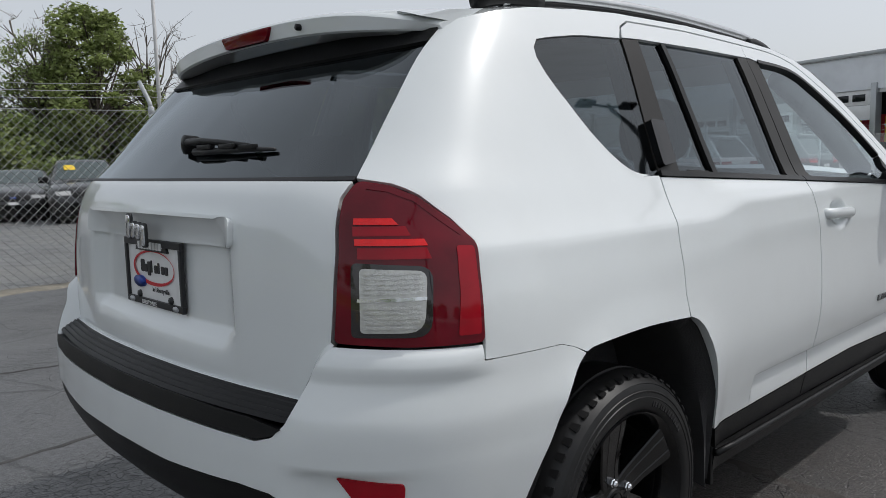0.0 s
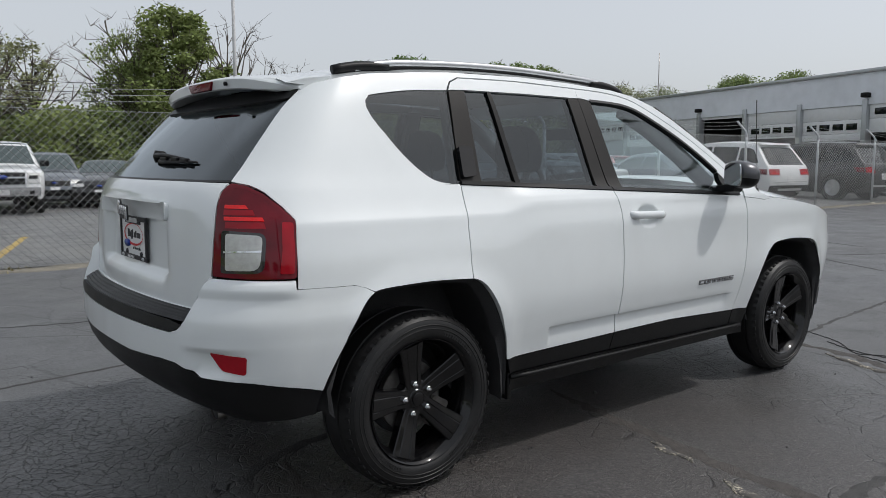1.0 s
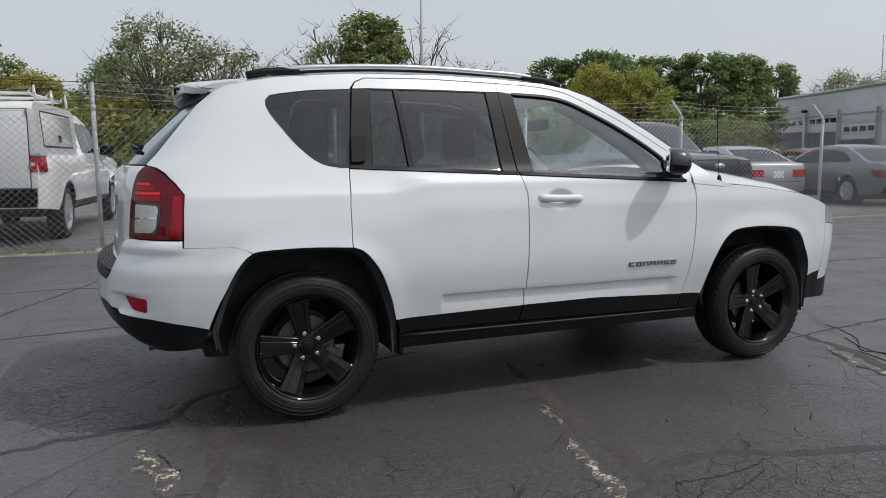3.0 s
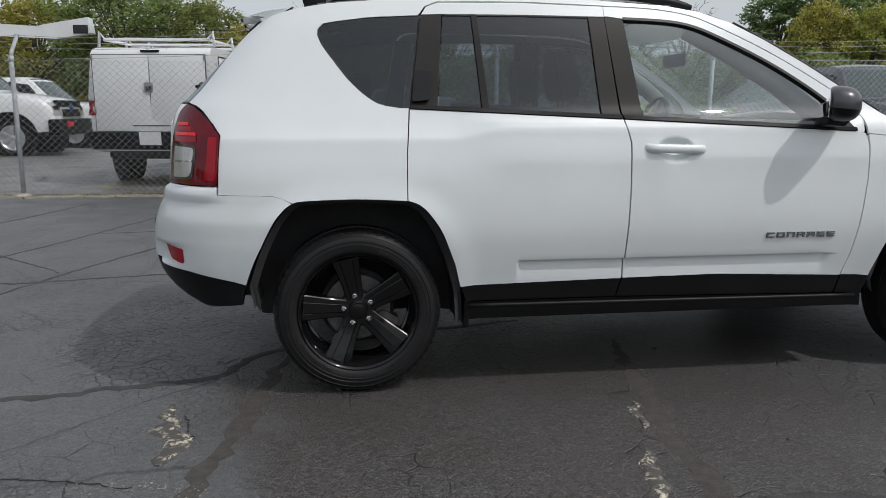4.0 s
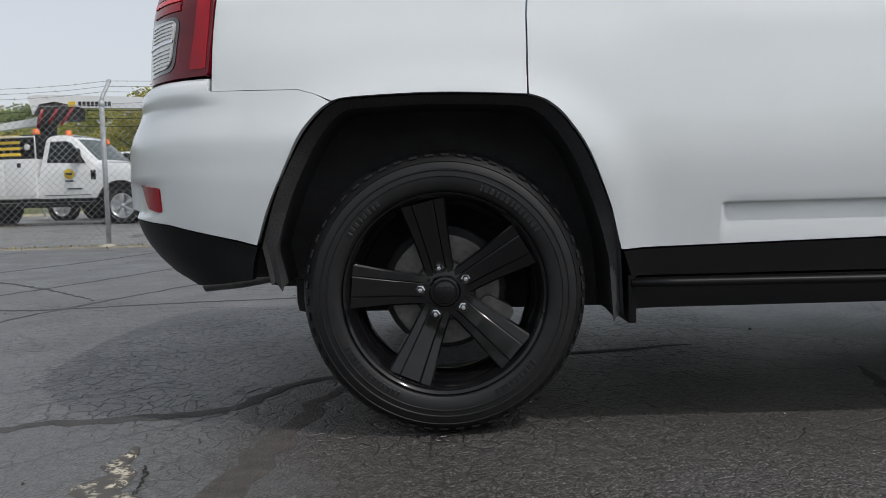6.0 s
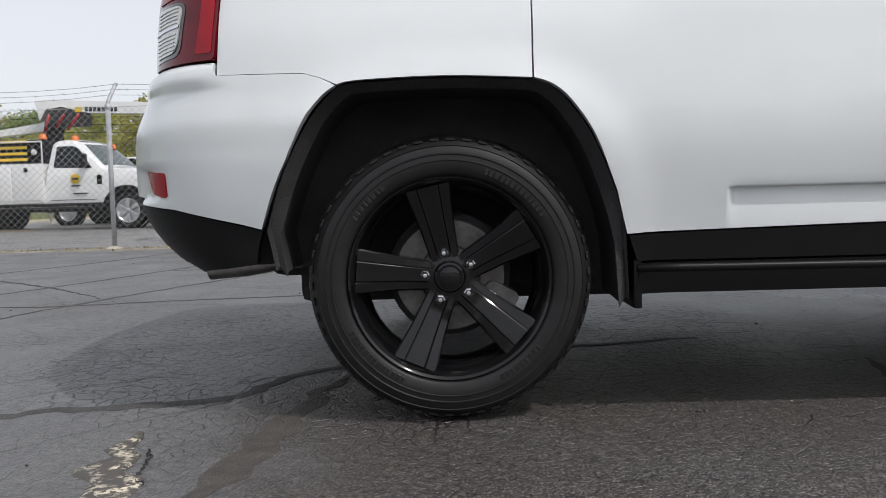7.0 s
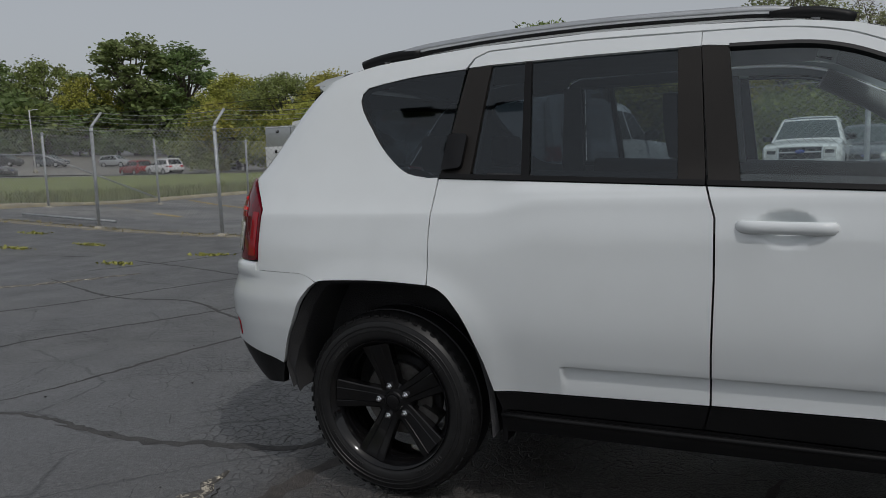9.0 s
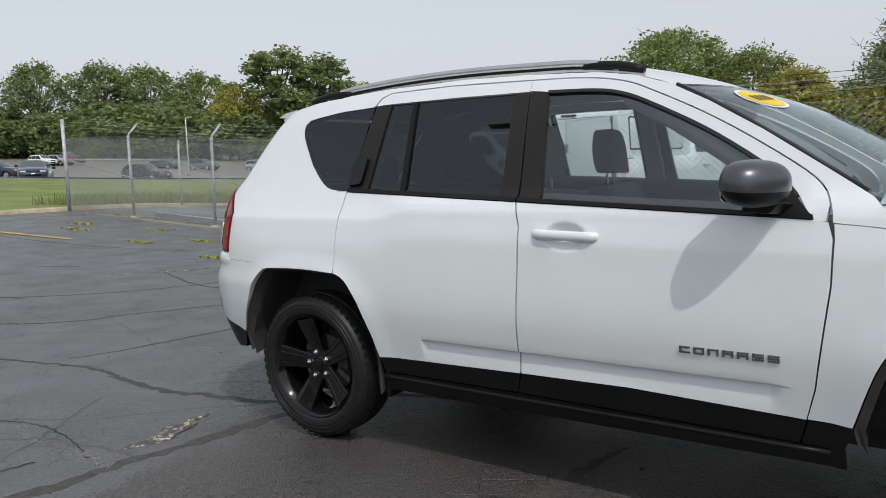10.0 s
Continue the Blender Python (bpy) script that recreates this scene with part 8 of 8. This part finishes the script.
def tree_meshes(seed, height, radius, clumps, leaves, size, shape="round", bare=0.0):
    """Trunk with limbs and a crown of separate leaves gathered in clumps; unit tree, to be scaled."""
    rng = random.Random(seed)
    wood = bmesh.new()
    base = height * (0.22 if shape != "bush" else 0.03)
    tube_bm([(0, 0, -0.2), (rng.uniform(-.1, .1), rng.uniform(-.1, .1), base), (rng.uniform(-.3, .3), rng.uniform(-.3, .3), height * 0.62)], height * 0.026, 8, wood, r_end=height * 0.010)
    tips = []
    for k in range(clumps):
        a = k * 2.39996 + rng.uniform(-0.4, 0.4)
        f = (k + 0.5) / clumps
        if shape == "tall":
            z = base + (height - base) * f
            rr = radius * (0.30 + 0.85 * math.sin(math.pi * min(1, 0.12 + f * 0.86)) ** 0.8) * rng.uniform(0.45, 1.0)
        elif shape == "cone":
            z = base + (height - base) * f
            rr = radius * (1.05 - f) * rng.uniform(0.6, 1.0)
        else:
            z = base + (height - base) * (0.08 + 0.90 * f)
            rr = radius * math.sqrt(max(0.03, 1 - (2 * f - 0.85) ** 2 / 1.35)) * rng.uniform(0.45, 1.05)
        c = Vector((rr * math.cos(a), rr * math.sin(a), z))
        root = Vector((0, 0, base + (z - base) * rng.uniform(0.25, 0.6)))
        midp = root.lerp(c, 0.5) + Vector((rng.uniform(-.2, .2), rng.uniform(-.2, .2), rng.uniform(0, .3))) * radius * 0.3
        tube_bm([root, midp, c], height * 0.008, 5, wood, r_end=height * 0.0018)
        for _ in range(3 if bare else 2):
            e = c + Vector((rng.uniform(-1, 1), rng.uniform(-1, 1), rng.uniform(-0.3, 1.1))) * radius * 0.30
            tube_bm([midp.lerp(c, 0.6), c.lerp(e, 0.5) + Vector((0, 0, 0.05)), e], height * 0.003, 4, wood, r_end=height * 0.0010)
            if bare:
                for _ in range(3):
                    g = e + Vector((rng.uniform(-1, 1), rng.uniform(-1, 1), rng.uniform(-0.2, 1.2))) * radius * 0.20
                    tube_bm([e, g], height * 0.0016, 3, wood, r_end=height * 0.0006)
        tips.append((c, rng.uniform(0.6, 1.25)))
    tw = bpy.data.meshes.new("trunk")
    wood.to_mesh(tw)
    wood.free()
    tw.materials.append(M["bark"])
    vs, fs = [], []
    for c, grow in tips:
        if rng.random() < bare:
            continue
        cr = radius * 0.30 * grow
        for _ in range(leaves):
            u = Vector((rng.gauss(0, 1), rng.gauss(0, 1), rng.gauss(0, 0.72)))
            u = u.normalized() * cr * (rng.random() ** 0.45) * rng.uniform(0.8, 1.25)
            p = c + Vector((u.x, u.y, u.z * 0.8))
            a, b = Vector((rng.gauss(0, 1), rng.gauss(0, 1), rng.gauss(0, 0.6))).normalized(), Vector((rng.gauss(0, 1), rng.gauss(0, 1), rng.gauss(0, 1)))
            b = a.cross(b).normalized()
            s = size * rng.uniform(0.6, 1.4)
            k = len(vs)
            vs += [tuple(p - a * s), tuple(p + b * s * 0.55 + a * s * 0.1), tuple(p + a * s), tuple(p - b * s * 0.55 + a * s * 0.1)]
            fs.append((k, k + 1, k + 2, k + 3))
    tc = bpy.data.meshes.new("crown")
    tc.from_pydata(vs, [], fs)
    return tw, tc


TREES = {
    "round": tree_meshes(11, 10.0, 4.2, 52, 330, 0.135),
    "round_b": tree_meshes(12, 10.0, 3.6, 48, 330, 0.13),
    "tall": tree_meshes(13, 10.0, 2.5, 52, 300, 0.12, "tall"),
    "sparse": tree_meshes(14, 10.0, 3.6, 50, 200, 0.11, "round", 0.35),
    "bare": tree_meshes(15, 10.0, 3.2, 34, 26, 0.14, "tall", 0.85),
    }
TREES["bush"] = tree_meshes(16, 4.0, 2.8, 28, 230, 0.118, "bush")
TREES["far_bush"] = tree_meshes(18, 4.0, 2.8, 26, 90, 0.19, "bush")
TREES["far_round"] = tree_meshes(19, 10.0, 4.0, 48, 150, 0.18)
TREES["far_tall"] = tree_meshes(20, 10.0, 2.6, 48, 150, 0.17, "tall")
TREES["rear"] = tree_meshes(21, 10.0, 4.0, 34, 90, 0.27)
CROWNS = {}


def tree(kind, x, y, h, leaf, label, turn, wide=1.0, base=0.0):
    bushy = kind.endswith("bush")
    unit = 4.0 if bushy else 10.0
    t = empty("bush" if bushy else "tree", label, "bush" if bushy else "tree", "trees round the lot")
    t.matrix_basis = Matrix.Translation((x, y, ground_z(x, y) + base)) @ Matrix.Rotation(turn, 4, "Z") @ Matrix.Diagonal((wide * h / unit, wide * h / unit, h / unit, 1))
    tr = new("trunk", TREES[kind][0])
    tr.parent = t
    if (kind, leaf) not in CROWNS:
        me = TREES[kind][1].copy()
        me.materials.append(M[leaf])
        CROWNS[kind, leaf] = me
    cr = new("crown", CROWNS[kind, leaf])
    cr.parent = t
    return t


def by_sight(az, dist, el):
    """Place and height of a tree from its bearing, its distance and the angle at which its top stands."""
    a = radians(az)
    return 0.3 + dist * math.sin(a), -3.3 + dist * math.cos(a), 1.2 + dist * math.tan(radians(el))


rt = random.Random(77)
NAMES = {"leaf": "green leafy tree standing at the lot's edge", "leaf_dark": "dark green leafy tree at the lot's edge", "leaf_yellow": "yellow-green tree at the lot's edge", "leaf_grey": "grey-green thin-leaved tree behind the yard"}
for kind, az, dist, el, leaf, wide in (
        ("round", -15, 47, 8.6, "leaf", 1.1), ("round_b", -9.5, 46, 7.0, "leaf", 1.0), ("round_b", -1, 52, 6.9, "leaf_dark", 0.9), ("round_b", -6.5, 44, 5.5, "leaf_yellow", 1.1), ("sparse", 1.2, 45, 9.4, "leaf_grey", 1.1),
        ("sparse", 5.5, 46, 8.0, "leaf_grey", 1.2), ("bare", 8, 47, 7.0, "leaf_grey", 1.3), ("sparse", 14, 44, 8.6, "leaf", 0.8), ("tall", 17, 43, 10.2, "leaf", 1.15), ("bare", 14.6, 45, 9.9, "leaf_grey", 1.2), ("bare", 20.5, 44, 9.2, "leaf_grey", 1.1), ("bare", 25, 48, 6.8, "leaf_grey", 1.0),
        ("tall", 31, 50, 7.1, "leaf_dark", 1.3), ("tall", 34, 49, 7.6, "leaf_dark", 1.2), ("round_b", 33.6, 45, 6.6, "leaf_yellow", 0.8), ("round_b", 36.8, 45, 6.2, "leaf_yellow", 0.8), ("tall", 37.8, 51, 7.0, "leaf_dark", 1.3), ("tall", 41, 50, 7.2, "leaf_dark", 1.3), ("tall", 44, 51, 6.8, "leaf_dark", 1.3), ("tall", 46.2, 68, 6.1, "leaf_dark", 1.1),
        ("sparse", 50, 70, 5.4, "leaf_grey", 1.2), ("sparse", 53, 72, 5.2, "leaf_grey", 1.2), ("round", 58.5, 80, 5.8, "leaf_dark", 0.9), ("round", 62, 82, 5.9, "leaf_dark", 0.9), ("round_b", 28, 52, 4.8, "leaf", 1.2),
        ("round", -20, 50, 6.6, "leaf_yellow", 1.1), ("round_b", -24, 60, 5.8, "leaf_yellow", 1.1), ("round", -28, 72, 5.6, "leaf", 1.1), ("round_b", -31.5, 80, 5.9, "leaf_yellow", 1.1), ("round", -35, 86, 5.9, "leaf", 1.1), ("round", -38.5, 92, 5.9, "leaf_yellow", 1.0),
        ("tall", -42, 160, 7.8, "leaf_dark", 1.5), ("tall", -45.5, 160, 8.3, "leaf_dark", 1.6), ("round_b", -48.5, 157, 5.9, "leaf_yellow", 0.9), ("round", -51, 173, 6.9, "leaf", 0.9), ("round", -54.5, 173, 7.2, "leaf_dark", 1.0), ("round_b", -57.5, 170, 7.3, "leaf_dark", 1.0), ("round", -61.5, 166, 7.3, "leaf_dark", 0.9), ("round_b", -66.5, 166, 7.0, "leaf_dark", 1.0), ("round", -71, 160, 7.0, "leaf", 1.0)):
    x, y, h = by_sight(az, dist, el)
    if dist > 100:
        kind = "far_tall" if kind == "tall" else "far_round"
    tree(kind, x, y, h - ground_z(x, y), leaf, NAMES[leaf] if kind != "bare" else "half-bare tree with grey branches", rt.random() * 6.28, wide)
for k in range(44):
    az = -40 + 82 * k / 43 + rt.uniform(-0.8, 0.8)
    d = 43 + rt.uniform(-2, 5) + (max(0, -az - 14) * 1.6)
    x, y, h = by_sight(az, d, rt.uniform(2.6, 4.4))
    leaf = rt.choice(("leaf", "leaf_dark", "leaf_dark", "leaf_yellow" if az < 0 else "leaf"))
    tree("bush", x, y, h - ground_z(x, y), leaf, "dense green bush in the hedge row", rt.random() * 6.28, 1.15)
for k in range(30):
    az = -74 + 36 * k / 29 + rt.uniform(-0.6, 0.6)
    x, y, h = by_sight(az, 160 + rt.uniform(-4, 6), rt.uniform(3.4, 4.8))
    tree("far_bush", x, y, h - ground_z(x, y), rt.choice(("leaf", "leaf_dark", "leaf_dark")), "dense green bush under the far trees", rt.random() * 6.28, 1.3)
# the rest of the ring of trees round the lot, behind the camera
for k in range(26):
    az = 75 + 205 * k / 25 + rt.uniform(-2, 2)
    x, y, h = by_sight(az, 85 + rt.uniform(-6, 12), rt.uniform(4.5, 7))
    tree("rear", x, y, h, rt.choice(("leaf", "leaf_dark")), "green leafy tree behind the open lot", rt.random() * 6.28, 1.3)

# ---- grit and leaf scraps on the open lot ----
def scatter(name, n, area, size, mat, label, seed, flat=0.6):
    """Small loose stones: squashed, uneven octahedra resting on the ground."""
    rng = random.Random(seed)
    vs, fs = [], []
    for _ in range(n):
        x, y = area(rng)
        r = size * rng.uniform(0.4, 1.0) * (1.8 if rng.random() < 0.06 else 1.0)
        z = ground_z(x, y) + r * flat * 0.6
        a = rng.random() * 6.28
        k = len(vs)
        for j in range(4):
            q = r * rng.uniform(0.7, 1.3)
            vs.append((x + q * math.cos(a + 1.57 * j), y + q * math.sin(a + 1.57 * j), z + r * rng.uniform(-0.2, 0.2)))
        vs += [(x, y, z + r * flat), (x, y, z - r * flat)]
        for j in range(4):
            fs += [(k + j, k + (j + 1) % 4, k + 4), (k + (j + 1) % 4, k + j, k + 5)]
    me = bpy.data.meshes.new(name)
    me.from_pydata(vs, [], fs)
    me.materials.append(M[mat])
    return tagged(new(name, me), label, "gravel", kind="stuff")


M["grit"] = node_mat("pale_grit", (0.26, 0.25, 0.23), 0.85, vary=0.5, scale=3)
M["dark_grit"] = node_mat("dark_grit", (0.035, 0.034, 0.033), 0.8, vary=0.4, scale=3)
scatter("loose_grit", 900, lambda r: (r.uniform(-7, 5), r.uniform(-4.5, 6)), 0.0042, "grit", "pale grit scattered on the asphalt", 7)
scatter("loose_chips", 260, lambda r: (r.uniform(-9, 5), r.uniform(-4, 6)), 0.008, "dark_grit", "dark asphalt chips scattered on the lot", 8)
scatter("crack_grit", 420, lambda r: ((lambda t: (-1.9 + 1.4 * t + r.gauss(0, 0.015), -1.46 + 0.05 * math.sin(9 * t) - 0.18 * t * t + r.gauss(0, 0.02)))(r.random())), 0.0045, "grit", "pale grit gathered along a crack", 9)
